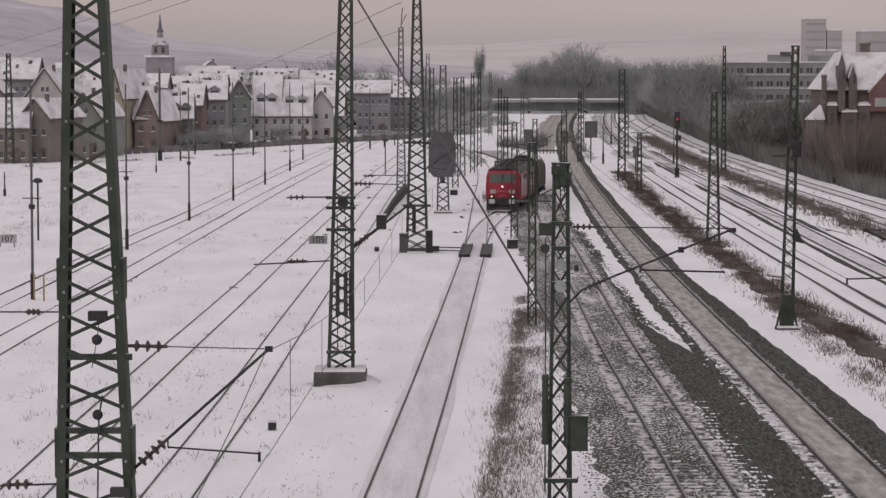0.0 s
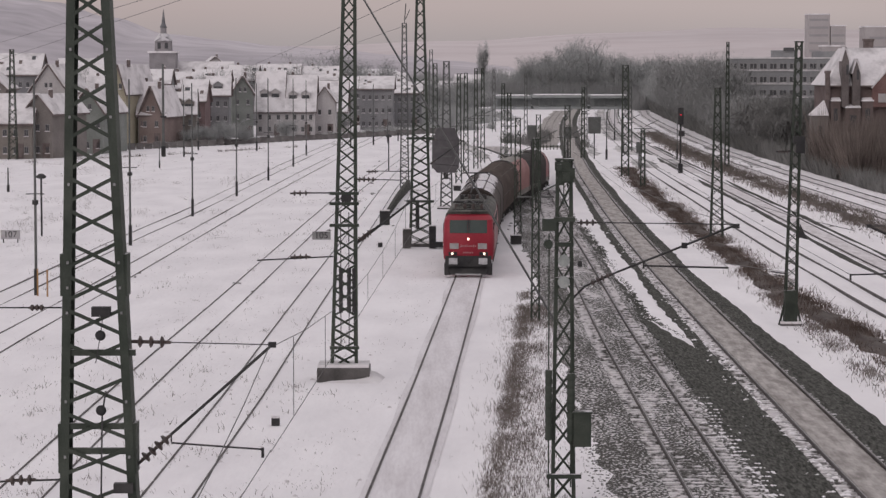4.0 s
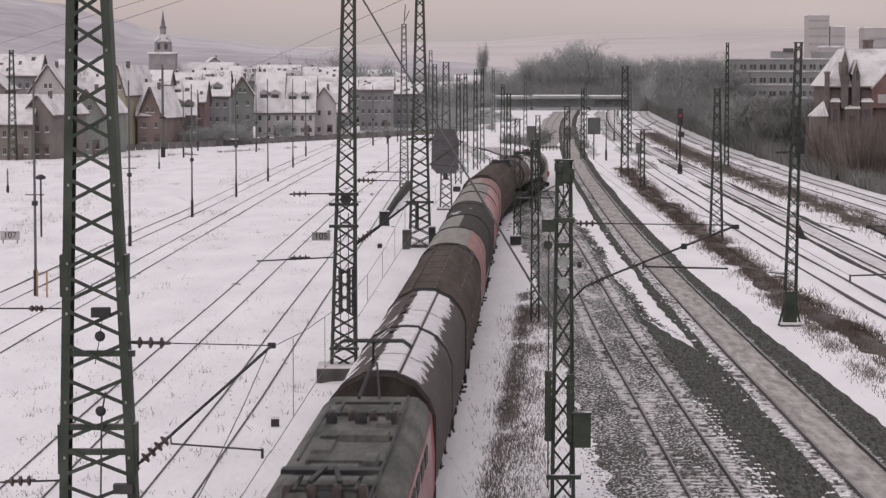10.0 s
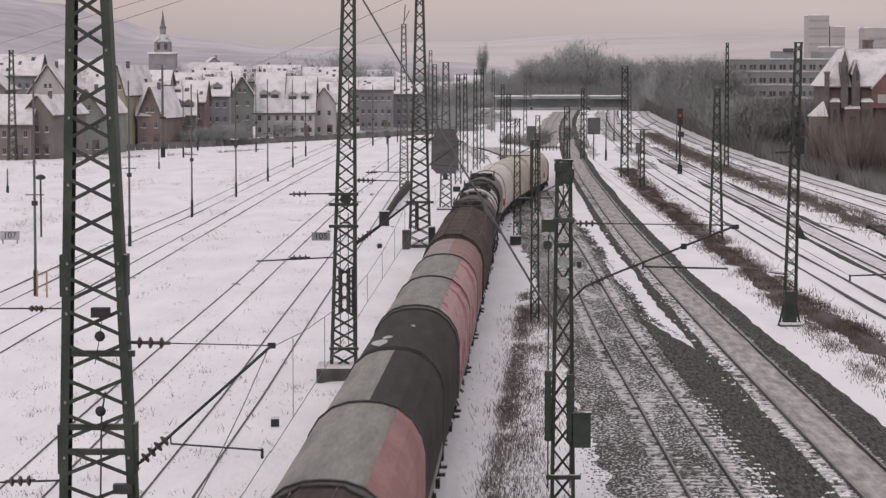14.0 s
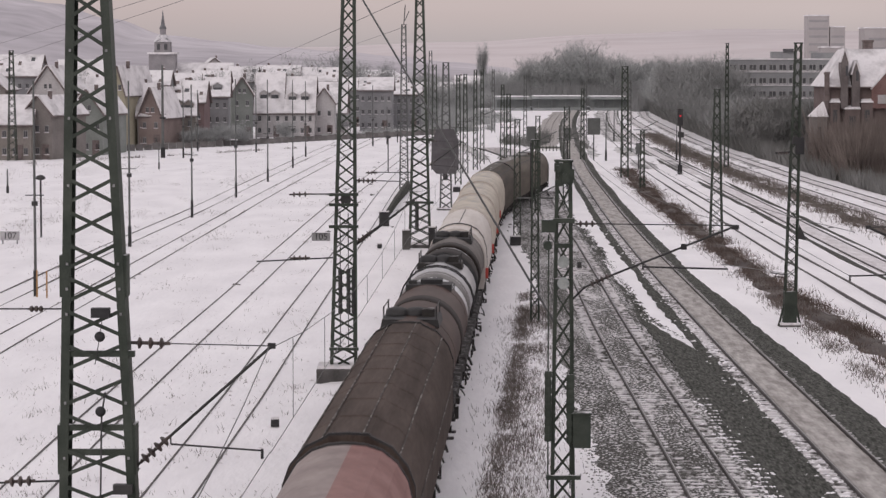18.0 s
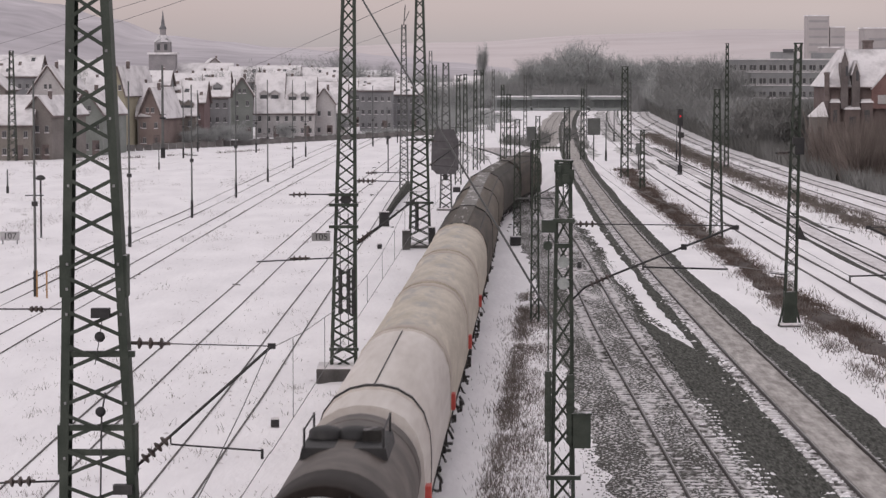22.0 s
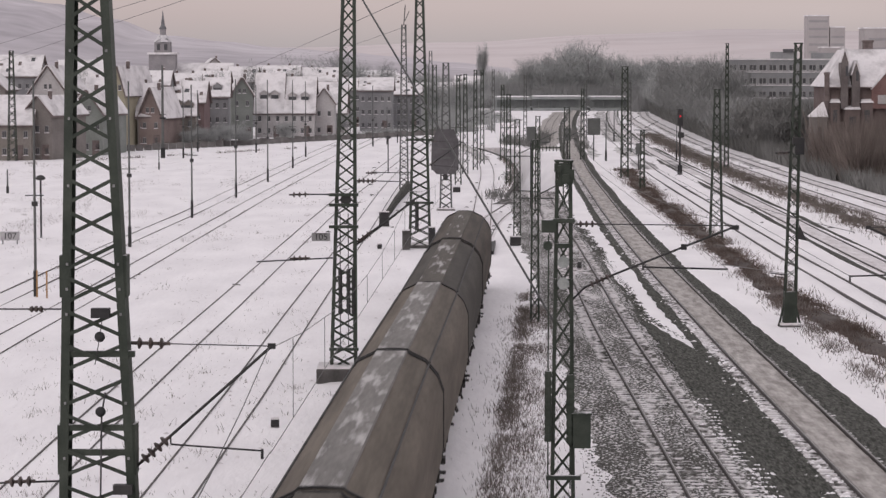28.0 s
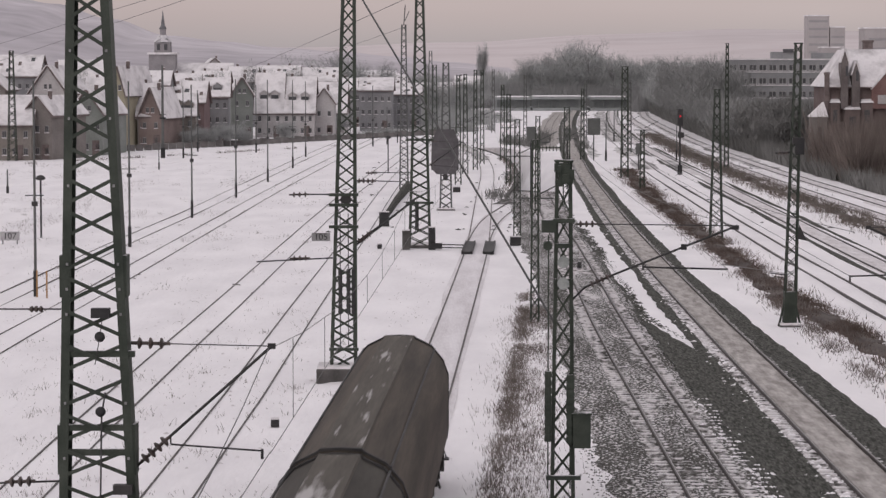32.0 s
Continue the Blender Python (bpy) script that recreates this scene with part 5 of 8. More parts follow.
m_silver = mat("silver_tank_sheet", (0.5, 0.5, 0.51), (0.7, 0.7, 0.71), 0.9, 0.32, 0.85, 0.05, 5, 0.25, stretch=(1.2, 0.2, 1.2))
m_tankdark = mat("sooty_tank_paint", (0.058, 0.049, 0.044), (0.132, 0.113, 0.102), 0.8, 0.45, 0, 0.2, 5, 0.4, gloss=0.15)
m_rustside = mat("rusty_red_side", (0.20, 0.095, 0.085), (0.29, 0.16, 0.145), 0.8, 0.6, 0, 0.2, 6, 0.3)
m_belt = mat("tarry_belt", (0.016, 0.012, 0.011), (0.03, 0.024, 0.021), 1.2, 0.6, 0, 0.2, 6, 0.3, gloss=0.12)
m_tankgrey = mat("shaded_grey_tank", (0.085, 0.08, 0.075), (0.16, 0.15, 0.142), 1.0, 0.5, 0.1, 0.2, 5, 0.35, stretch=(1, 0.4, 1))
m_creamring = mat("beige_cladding", (0.36, 0.305, 0.26), (0.45, 0.39, 0.34), 0.8, 0.55, 0, 0.1, 5, 0.2)
m_placard = mat("red_placard", (0.45, 0.06, 0.05), (0.55, 0.1, 0.08), 2, 0.5, 0, 0)
m_tankbrown = mat("brown_tank_paint", (0.05, 0.032, 0.026), (0.088, 0.058, 0.049), 0.8, 0.5, 0, 0.1, 5, 0.3, gloss=0.12, stretch=(1.2, 0.4, 1.2))

m_ridge = mat("ridge_panel", (0.15, 0.143, 0.136), (0.21, 0.2, 0.19), 0.7, 0.6, 0, 0.3, 5, 0.35, stretch=(2.6, 0.26, 1), snow=((0.46, 0.445, 0.44), 0.52, 0.66, 0.6), gloss=0.12)
m_ridge_dark = mat("dark_ridge_panel", (0.06, 0.053, 0.044), (0.105, 0.094, 0.08), 0.7, 0.6, 0, 0.3, 5, 0.35, stretch=(4.2, 0.22, 1), snow=((0.42, 0.405, 0.4), 0.58, 0.68, 0.6), gloss=0.12)
m_ridge_smeared = mat("smeared_dark_ridge", (0.06, 0.053, 0.044), (0.105, 0.094, 0.08), 0.7, 0.6, 0, 0.3, 5, 0.35, stretch=(2.4, 0.2, 1), snow=((0.44, 0.425, 0.42), 0.53, 0.66, 0.6), gloss=0.12)
m_red = mat("traffic_red_paint", (0.235, 0.013, 0.027), (0.3, 0.024, 0.04), 0.8, 0.42, 0, 0.1, 8, 0.15)
m_redside = mat("dirty_red_side", (0.3, 0.18, 0.18), (0.42, 0.32, 0.32), 0.9, 0.55, 0, 0.1, 8, 0.25, stretch=(1, 0.4, 1))
m_glass = mat("windscreen_glass", (0.035, 0.05, 0.045), (0.05, 0.065, 0.06), 1, 0.12, 0, 0, gloss=0.5)
m_loroof = mat("loco_roof_grime", (0.062, 0.063, 0.057), (0.15, 0.149, 0.136), 1.0, 0.75, 0, 0.3, 8, 0.4, stretch=(1.6, 0.5, 1))
m_lamp = mat("headlamp_lit", (0.9, 0.85, 0.75), (0.9, 0.85, 0.75), 1, 0.3, 0, 0, glow=((1.0, 0.74, 0.56), 2.0))
m_bufsnow = mat("buffer_snow", (0.34, 0.34, 0.35), (0.5, 0.5, 0.51), 3, 0.7, 0, 0.2)
m_patch = mat("pale_grey_patch", (0.3, 0.28, 0.28), (0.38, 0.36, 0.36), 2, 0.5, 0, 0)


m_faint = mat("faint_lettering_grey", (0.36, 0.22, 0.23), (0.42, 0.27, 0.28), 2, 0.5, 0, 0)


def outline(hw, y0, y1, z, c=0.22):
    """A plan outline with cut corners."""
    return [(-hw + c, y0, z), (hw - c, y0, z), (hw - c * 0.3, y0 + c * 0.35, z), (hw, y0 + c, z), (hw, y1 - c, z), (hw - c * 0.3, y1 - c * 0.35, z), (hw - c, y1, z),
            (-hw + c, y1, z), (-hw + c * 0.3, y1 - c * 0.35, z), (-hw, y1 - c, z), (-hw, y0 + c, z), (-hw + c * 0.3, y0 + c * 0.35, z)]


def locomotive(L):
    t = thing("locomotive", 0, 0, 0, 0, "red electric locomotive with lit headlamps, roof gear and one raised pantograph", "locomotive")
    e = L / 2 - 0.45
    s = Shape().loft([outline(1.42, -e, e, 1.0, 0.3), outline(1.47, -e - 0.02, e + 0.02, 1.35, 0.3), outline(1.48, -e - 0.02, e + 0.02, 2.25, 0.3), outline(1.46, -e + 0.1, e - 0.1, 2.6, 0.3),
                      outline(1.42, -e + 0.4, e - 0.4, 3.3, 0.3)])
    part("body", s, m_red, t, "", 40)
    for k, y0, y1 in ((1, -e + 0.4, -e + 1.2), (2, e - 1.2, e - 0.4)):
        a0, a1 = (0.18, 0.0) if k == 1 else (0.0, 0.18)
        s = Shape().loft([outline(1.42, y0, y1, 3.3, 0.25), outline(1.36, y0 + a0 * 1.2, y1 - a1 * 1.2, 3.46, 0.25), outline(1.2, y0 + 3.2 * a0, y1 - 3.2 * a1, 3.6, 0.2)])
        part("cab_roof", s, m_red, t, "", 40)
    s = Shape().loft([outline(1.43, -e + 1.15, e - 1.15, 3.24, 0.05), outline(1.33, -e + 1.15, e - 1.15, 3.62, 0.05), outline(1.15, -e + 1.15, e - 1.15, 3.775, 0.05)])
    part("roof_shell", s, m_loroof, t, "grimy dark roof edge", 40)
    for sx in (-1, 1):
        part("side_panel", Shape().loft([[(sx * 1.487, y, 1.25), (sx * 1.487, y, 2.25), (sx * 1.47, y, 2.6), (sx * 1.43, y, 3.25)] for y in (-e + 1.9, e - 1.9)], closed=False), m_redside, t, "dirty faded red side wall")
        for i in range(5):
            part("side_grille", Shape().box((sx * 1.455, -4 + i * 2.0, 2.9), (0.04, 1.3, 0.4), 0, 0), m_dark, t)
        part("side_skirt", Shape().box((sx * 1.40, 0, 0.86), (0.06, L - 5.5, 0.3)), m_under, t)
        part("cab_door", Shape().box((sx * 1.49, -e + 1.35, 2.15), (0.02, 0.62, 1.75)), m_red, t)
        part("cab_side_window", Shape().box((sx * 1.455, -e + 1.35, 2.85), (0.035, 0.5, 0.5)), m_glass, t)
    # roof deck and its gear
    part("roof_deck", Shape().loft([outline(1.16, -e + 0.95, e - 0.95, 3.76, 0.2), outline(1.10, -e + 1.0, e - 1.0, 3.83, 0.2)]), m_loroof, t, "grimy grey roof")
    for y, wy in ((-4.9, 2.2), (-1.6, 2.6), (1.9, 2.6), (5.3, 1.8)):
        part("roof_hatch", Shape().box((0.05, y, 3.87), (1.7, wy, 0.1)), m_loroof, t)
    for y0 in (-e + 1.5, 3.1):
        for i in range(4):
            part("roof_insulator", Shape().tube([(-0.75 + 0.5 * i, y0, 3.83), (-0.75 + 0.5 * i, y0, 4.1), (-0.75 + 0.5 * i, y0, 4.18)], 0.13, 8, 0.07), m_ins, t)
        part("panto_frame", Shape().box((0, y0 + 0.1, 4.06), (1.6, 0.1, 0.06)).box((0, y0 + 2.0, 4.06), (1.6, 0.1, 0.06)).box((-0.6, y0 + 1.0, 4.06), (0.07, 2.0, 0.05)).box((0.6, y0 + 1.0, 4.06), (0.07, 2.0, 0.05)), m_dark, t)
    # a dark plate puts in the front bay's shade; dark insulators, low cases further back
    part("bay_shade_plate", Shape().box((0, -e + 1.75, 3.85), (1.9, 1.1, 0.06)), m_dark, t, "dark plate painting the shadowed recess behind the cab")
    for gx, gy, wx, wy, h in ((-0.55, -e + 1.55, 0.5, 0.5, 0.12), (0.45, -e + 1.7, 0.6, 0.4, 0.12), (-0.1, -4.1, 1.1, 0.7, 0.1), (0.6, -3.0, 0.35, 1.4, 0.12), (-0.55, -1.2, 0.5, 1.6, 0.1), (0.2, 0.6, 1.2, 0.9, 0.1), (0.55, 2.4, 0.4, 1.0, 0.12)):
        part("roof_case", Shape().loft([[(gx - wx / 2, gy - wy / 2, 3.86), (gx + wx / 2, gy - wy / 2, 3.86), (gx + wx / 2, gy + wy / 2, 3.86), (gx - wx / 2, gy + wy / 2, 3.86)],
                                        [(gx - wx / 2 + 0.05, gy - wy / 2 + 0.05, 3.9 + h), (gx + wx / 2 - 0.05, gy - wy / 2 + 0.05, 3.9 + h), (gx + wx / 2 - 0.05, gy + wy / 2 - 0.05, 3.9 + h), (gx - wx / 2 + 0.05, gy + wy / 2 - 0.05, 3.9 + h)]]), m_loroof, t)
    for gx in (-0.7, 0.0, 0.7):
        part("roof_insulator", Shape().tube([(gx, 2.6, 3.83), (gx, 2.6, 4.1), (gx, 2.6, 4.2)], 0.15, 8, 0.1), m_dark, t)
    part("roof_conduit", Shape().tube([(0.85, -e + 1.2, 3.9), (0.9, 0, 3.92), (0.85, e - 1.4, 3.9)], 0.03, 6), m_dark, t)
    part("folded_pantograph", Shape().box((0, -e + 2.9, 4.22), (1.95, 0.42, 0.1)).beam((-0.3, -e + 1.6, 4.2), (-0.1, -e + 2.9, 4.28), 0.1, 0.08).beam((0.3, -e + 1.6, 4.2), (0.1, -e + 2.9, 4.28), 0.1, 0.08), m_dark, t)
    part("bus_bar", Shape().tube([(-0.85, -4, 4.1), (-0.85, 4, 4.1)], 0.035, 5), m_dark, t)
    pan = part("raised_pantograph", Shape().tube([(-0.25, 5.4, 4.15), (-0.05, 7.6, 4.75), (0, 7.0, 5.38)], 0.05, 6).tube([(0.25, 5.4, 4.15), (0.05, 7.6, 4.75)], 0.03, 5), m_dark, t)
    for dy in (0, 0.35):
        part("contact_strip", Shape().tube([(-0.98, 6.85 + dy, 5.2), (-0.75, 6.85 + dy, 5.38), (0.75, 6.85 + dy, 5.38), (0.98, 6.85 + dy, 5.2)], 0.035, 6), m_dark, pan)
    # cab front
    tilt = math.atan2(0.3, 0.7)
    for sx in (-1, 1):
        part("windscreen", Shape().box((sx * 0.57, -e + 0.232, 2.92), (1.04, 0.03, 0.8), 0, -tilt), m_glass, t, "dark tinted windscreen")
        part("wiper", Shape().beam((sx * 0.12, -e + 0.1, 2.6), (sx * 0.08, -e + 0.34, 3.2), 0.03, 0.03), m_dark, t)
        part("marker_panel", Shape().box((sx * 0.82, -e - 0.03, 1.80), (0.52, 0.03, 0.33)), m_patch, t, "pale grey rectangle on the red front")
        part("headlamp", Shape().tube([(sx * 0.93, -e - 0.05, 1.36), (sx * 0.93, -e - 0.01, 1.36)], 0.07, 14), m_lamp, t, "lit headlamp")
        part("headlamp_bezel", Shape().box((sx * 0.9, -e - 0.02, 1.36), (0.5, 0.03, 0.2)), m_dark, t)
        part("buffer", Shape().tube([(sx * 0.87, -e, 0.95), (sx * 0.87, -L / 2 + 0.02, 0.95)], 0.12, 10), m_dark, t)
        part("buffer_plate", Shape().box((sx * 0.87, -L / 2, 0.95), (0.5, 0.05, 0.36)), m_bufsnow, t, "buffer plate crusted with snow")
        part("buffer", Shape().tube([(sx * 0.87, e, 0.95), (sx * 0.87, L / 2, 0.95)], 0.22, 12), m_dark, t)
        part("step", Shape().box((sx * 1.25, -e + 0.2, 0.45), (0.3, 0.3, 0.7)), m_dark, t)
        part("mirror", Shape().box((sx * 1.46, -e + 0.75, 2.9), (0.05, 0.1, 0.34)), m_dark, t)
    part("window_post", Shape().box((0, -e + 0.226, 2.93), (0.08, 0.03, 0.82), 0, -tilt), m_dark, t)
    part("top_lamp", Shape().tube([(0, -e - 0.06, 2.22), (0, -e + 0.02, 2.22)], 0.075, 14), m_lamp, t, "lit upper headlamp")
    # maker's lettering becomes a row of plain bars
    for i in range(8):
        part("lettering_bar", Shape().box((-0.42 + i * 0.12, -e - 0.03, 1.8), (0.05, 0.012, 0.1 if i % 3 else 0.14)), m_faint, t)
    for i in range(6):
        part("number_bar", Shape().box((-0.26 + i * 0.1, -e - 0.03, 1.42), (0.045, 0.012, 0.08)), m_faint, t)
    part("buffer_beam", Shape().box((0, -e + 0.02, 0.92), (2.7, 0.22, 0.62)), m_dark, t, "black buffer beam")
    part("snow_plough", Shape().loft([[(-1.25, -e + 0.1, 0.6), (1.25, -e + 0.1, 0.6), (1.0, -e - 0.2, 0.14), (-1.0, -e - 0.2, 0.14)], [(-1.25, -e + 0.3, 0.6), (1.25, -e + 0.3, 0.6), (1.1, -e + 0.1, 0.14), (-1.1, -e + 0.1, 0.14)]]), m_dark, t)
    part("plough_snow", Shape().box((0, -e - 0.16, 0.16), (1.5, 0.1, 0.08)), m_bufsnow, t, "packed snow on the plough")
    part("coupling_hook", Shape().box((0, -e - 0.22, 0.98), (0.16, 0.4, 0.2)), m_dark, t)
    for y in (-5.0, 5.0):
        bogie(t, y)
    part("transformer_case", Shape().box((0, 0, 0.65), (2.3, 5.0, 0.7)), m_under, t)
    wagons.append((t, -1.3, L))
    return t


locomotive(18.9)
# first wagon under snow, then the hooded, tarpaulin and tank wagons in train order
first = wagon(17.6, 24.8, [(0.48, 1.0, m_snowhood, None), (0.52, 1.0, m_snowhood, None)], "brown hooded wagon with thick snow on its roof", TARP)
roof_snow(first, 24.25, 0.48)
# Black panel paints the shade on the brown wagon's end.
part("end_wall", Shape().loft([ring(scaled(TARP, 0.985), -12.17), ring(scaled(TARP, 0.985), -12.14)]), m_black, first, "black end wall, shade put into its colour", 35)
wagon(42.4, 23.1, [(1.0, 1.0, m_brown, None)], "long brown tarpaulin wagon with a ridge", TARP)
wagon(65.5, 11.9, [(1.0, 1.0, m_grey, m_pink)], "short hooded wagon, grey roof and faded red side", HOOD, 0.3)
wagon(77.4, 11.8, [(1.0, 0.985, m_grey, m_black)], "short dark hooded wagon with a grey roof panel", HOOD, 0.3)
black = wagon(89.2, 11.9, [(1.0, 0.985, m_black, None)], "short black hooded wagon with a patch of snow", HOOD, 0.3)
for px, py, wx, wy in ((-0.45, -3.9, 0.34, 0.9), (-0.35, -2.6, 0.2, 0.4), (0.2, 0.6, 0.1, 0.3)):
    part("snow_patch", Shape().loft([[(px + wx * q * math.cos(a), py + wy * q * math.sin(a), 4.14 - 0.09 * abs(px) + z) for a in [math.tau * k / 11 for k in range(11)]] for q, z in ((1.0, 0.0), (0.75, 0.03), (0.2, 0.04))]), m_bufsnow, black, "thin patch of snow", 50)
wagon(101.1, 12.2, [(1.0, 1.0, m_grey, m_graffiti)], "short grey hooded wagon, red scrawls on its side", HOOD, 0.3)
wagon(113.3, 11.9, [(1.0, 0.99, m_grey, m_graffiti)], "short grey hooded wagon, red scrawls on its side", HOOD, 0.3)
wagon(125.2, 11.6, [(1.0, 0.97, m_pinkgrey, m_rustside)], "short pinkish-grey hooded wagon with a rusty side", HOOD, 0.3)
wagon(136.8, 24.6, [(1.0, 1.0, m_brown, None)], "long dark brown tarpaulin wagon with seams", TARP)
tank(161.4, 16.4, m_tankbrown, "rust-brown tank wagon with a dark belt and valve platform", m_belt, belts=((8.6, 1.7),), deck=(2.6, 2.6), deck_dark=True, deck2=(14.6, 1.4))
tank(177.8, 17.6, m_silver, "silver tank wagon with dark belt, curved rails and valve platform", m_belt, 1.38, belts=((14.6, 3.2),), deck=(8.8, 1.8), rails=(4.6, 5.3, 10.6, 11.3, 12.0), front_shade=True)
tank(195.4, 11.4, m_tankdark, "sooty dark tank wagon with a broad valve platform", m_belt, belts=((1.3, 2.0),), deck=(6.6, 2.6), deck_dark=True)
CREAM = [(1.36, 1.2), (1.45, 1.7), (1.46, 2.5), (1.42, 3.05), (1.26, 3.55), (0.98, 3.92), (0.6, 4.14), (0.2, 4.23)]
for i, (front, long) in enumerate(((206.8, 17.2), (224.0, 16.8), (240.8, 16.4), (257.2, 18.3))):
    paint = m_white if i == 0 else m_cream
    w_tank = wagon(front, long, [(0.21, 0.988, m_white if i == 0 else m_cream, None), (0.79, 1.0, paint, None)] if i == 0 else [(1.0, 1.0, paint, None)],
                   "white tank wagon with a dark front hoop" if i == 0 else "cream tank wagon stained grey on top", CREAM, 0.2, False)
    part("placard", Shape().box((1.48, -long / 2 + (0.9 if i == 0 else 0.7), 1.95), (0.2, 0.5, 0.5)), m_placard, w_tank, "red warning placard")
    if i == 0:
        yy = -long / 2 + 3.7
        part("hoop", Shape().loft([ring(scaled(CREAM, 1.012), yy - 0.07), ring(scaled(CREAM, 1.012), yy + 0.07)]), m_dark, w_tank, "thin dark hoop", 35)
        part("centre_seam", Shape().tube([(0, yy + 0.1, 4.24), (0, long / 2 - 0.4, 4.24)], 0.02, 5), m_dark, w_tank)
    else:
        for yy, wide in ((-long / 2 + 0.9, 0.5), (long / 2 - 0.9, 0.5)):
            part("end_ring", Shape().loft([ring(scaled(CREAM, 0.999), yy - wide), ring(scaled(CREAM, 1.006), yy - wide + 0.08), ring(scaled(CREAM, 1.006), yy + wide - 0.08), ring(scaled(CREAM, 0.999), yy + wide)]), m_creamring, w_tank, "plain beige cladding ring", 35)
wagon(275.6, 17.0, [(1.0, 1.0, m_brown2, None)], "short dark brown hooded wagon", TARP, ridge_mat=m_ridge_dark)
wagon(292.6, 23.5, [(1.0, 1.0, m_taupe, None)], "taupe hooded wagon with snow smeared along its ridge", TARP, 0.35, ridge_mat=m_ridge)
wagon(316.1, 22.6, [(1.0, 1.0, m_taupe, None)], "taupe hooded wagon with snow smeared along its ridge", TARP, 0.35, ridge_mat=m_ridge)
wagon(338.7, 23.8, [(1.0, 0.99, m_taupe2, None)], "dark taupe hooded wagon with snow smears", TARP, 0.35, ridge_mat=m_ridge_smeared)
wagon(362.5, 22.6, [(1.0, 1.0, m_brown2, None)], "last dark brown hooded wagon of the train", TARP, 0.35, ridge_mat=m_ridge_dark)


# ---- the town behind the yard ----
m_pane = mat("dim_window_glass", (0.06, 0.062, 0.068), (0.10, 0.10, 0.105), 0.5, 0.25, 0, 0, gloss=0.4)
m_frame = mat("window_frame_white", (0.27, 0.265, 0.265), (0.34, 0.33, 0.33), 2, 0.7, 0, 0)
m_tile = mat("roof_tiles", (0.13, 0.105, 0.10), (0.2, 0.165, 0.16), 1.5, 0.9, 0, 0.3, 8, 0.4)
WALLS = {k: mat("render_" + k, a, b, 0.35, 0.9, 0, 0.2, 4, 0.25) for k, a, b in (
    ("beige", (0.2, 0.182, 0.165), (0.265, 0.24, 0.222)), ("umber", (0.17, 0.155, 0.145), (0.23, 0.21, 0.20)), ("sage", (0.19, 0.205, 0.19), (0.25, 0.265, 0.25)),
    ("yellow", (0.31, 0.285, 0.215), (0.38, 0.35, 0.27)), ("rust", (0.185, 0.145, 0.135), (0.245, 0.195, 0.183)), ("grey", (0.20, 0.20, 0.21), (0.27, 0.27, 0.275)),
    ("pale", (0.42, 0.40, 0.40), (0.52, 0.50, 0.50)), ("maroon", (0.15, 0.105, 0.105), (0.2, 0.145, 0.145)))}


def window(parent, x, y, z, w, h, face=-1):
    f = part("window", Shape().box((x, y, z), (w, 0.08, h)), m_frame, parent)
    part("pane", Shape().box((x - w * 0.23, y + face * 0.03, z), (w * 0.38, 0.06, h * 0.84)).box((x + w * 0.23, y + face * 0.03, z), (w * 0.38, 0.06, h * 0.84)), m_pane, f)
    part("sill", Shape().box((x, y + face * 0.06, z - h / 2 - 0.05), (w * 1.15, 0.16, 0.09)), m_roofsnow, f)


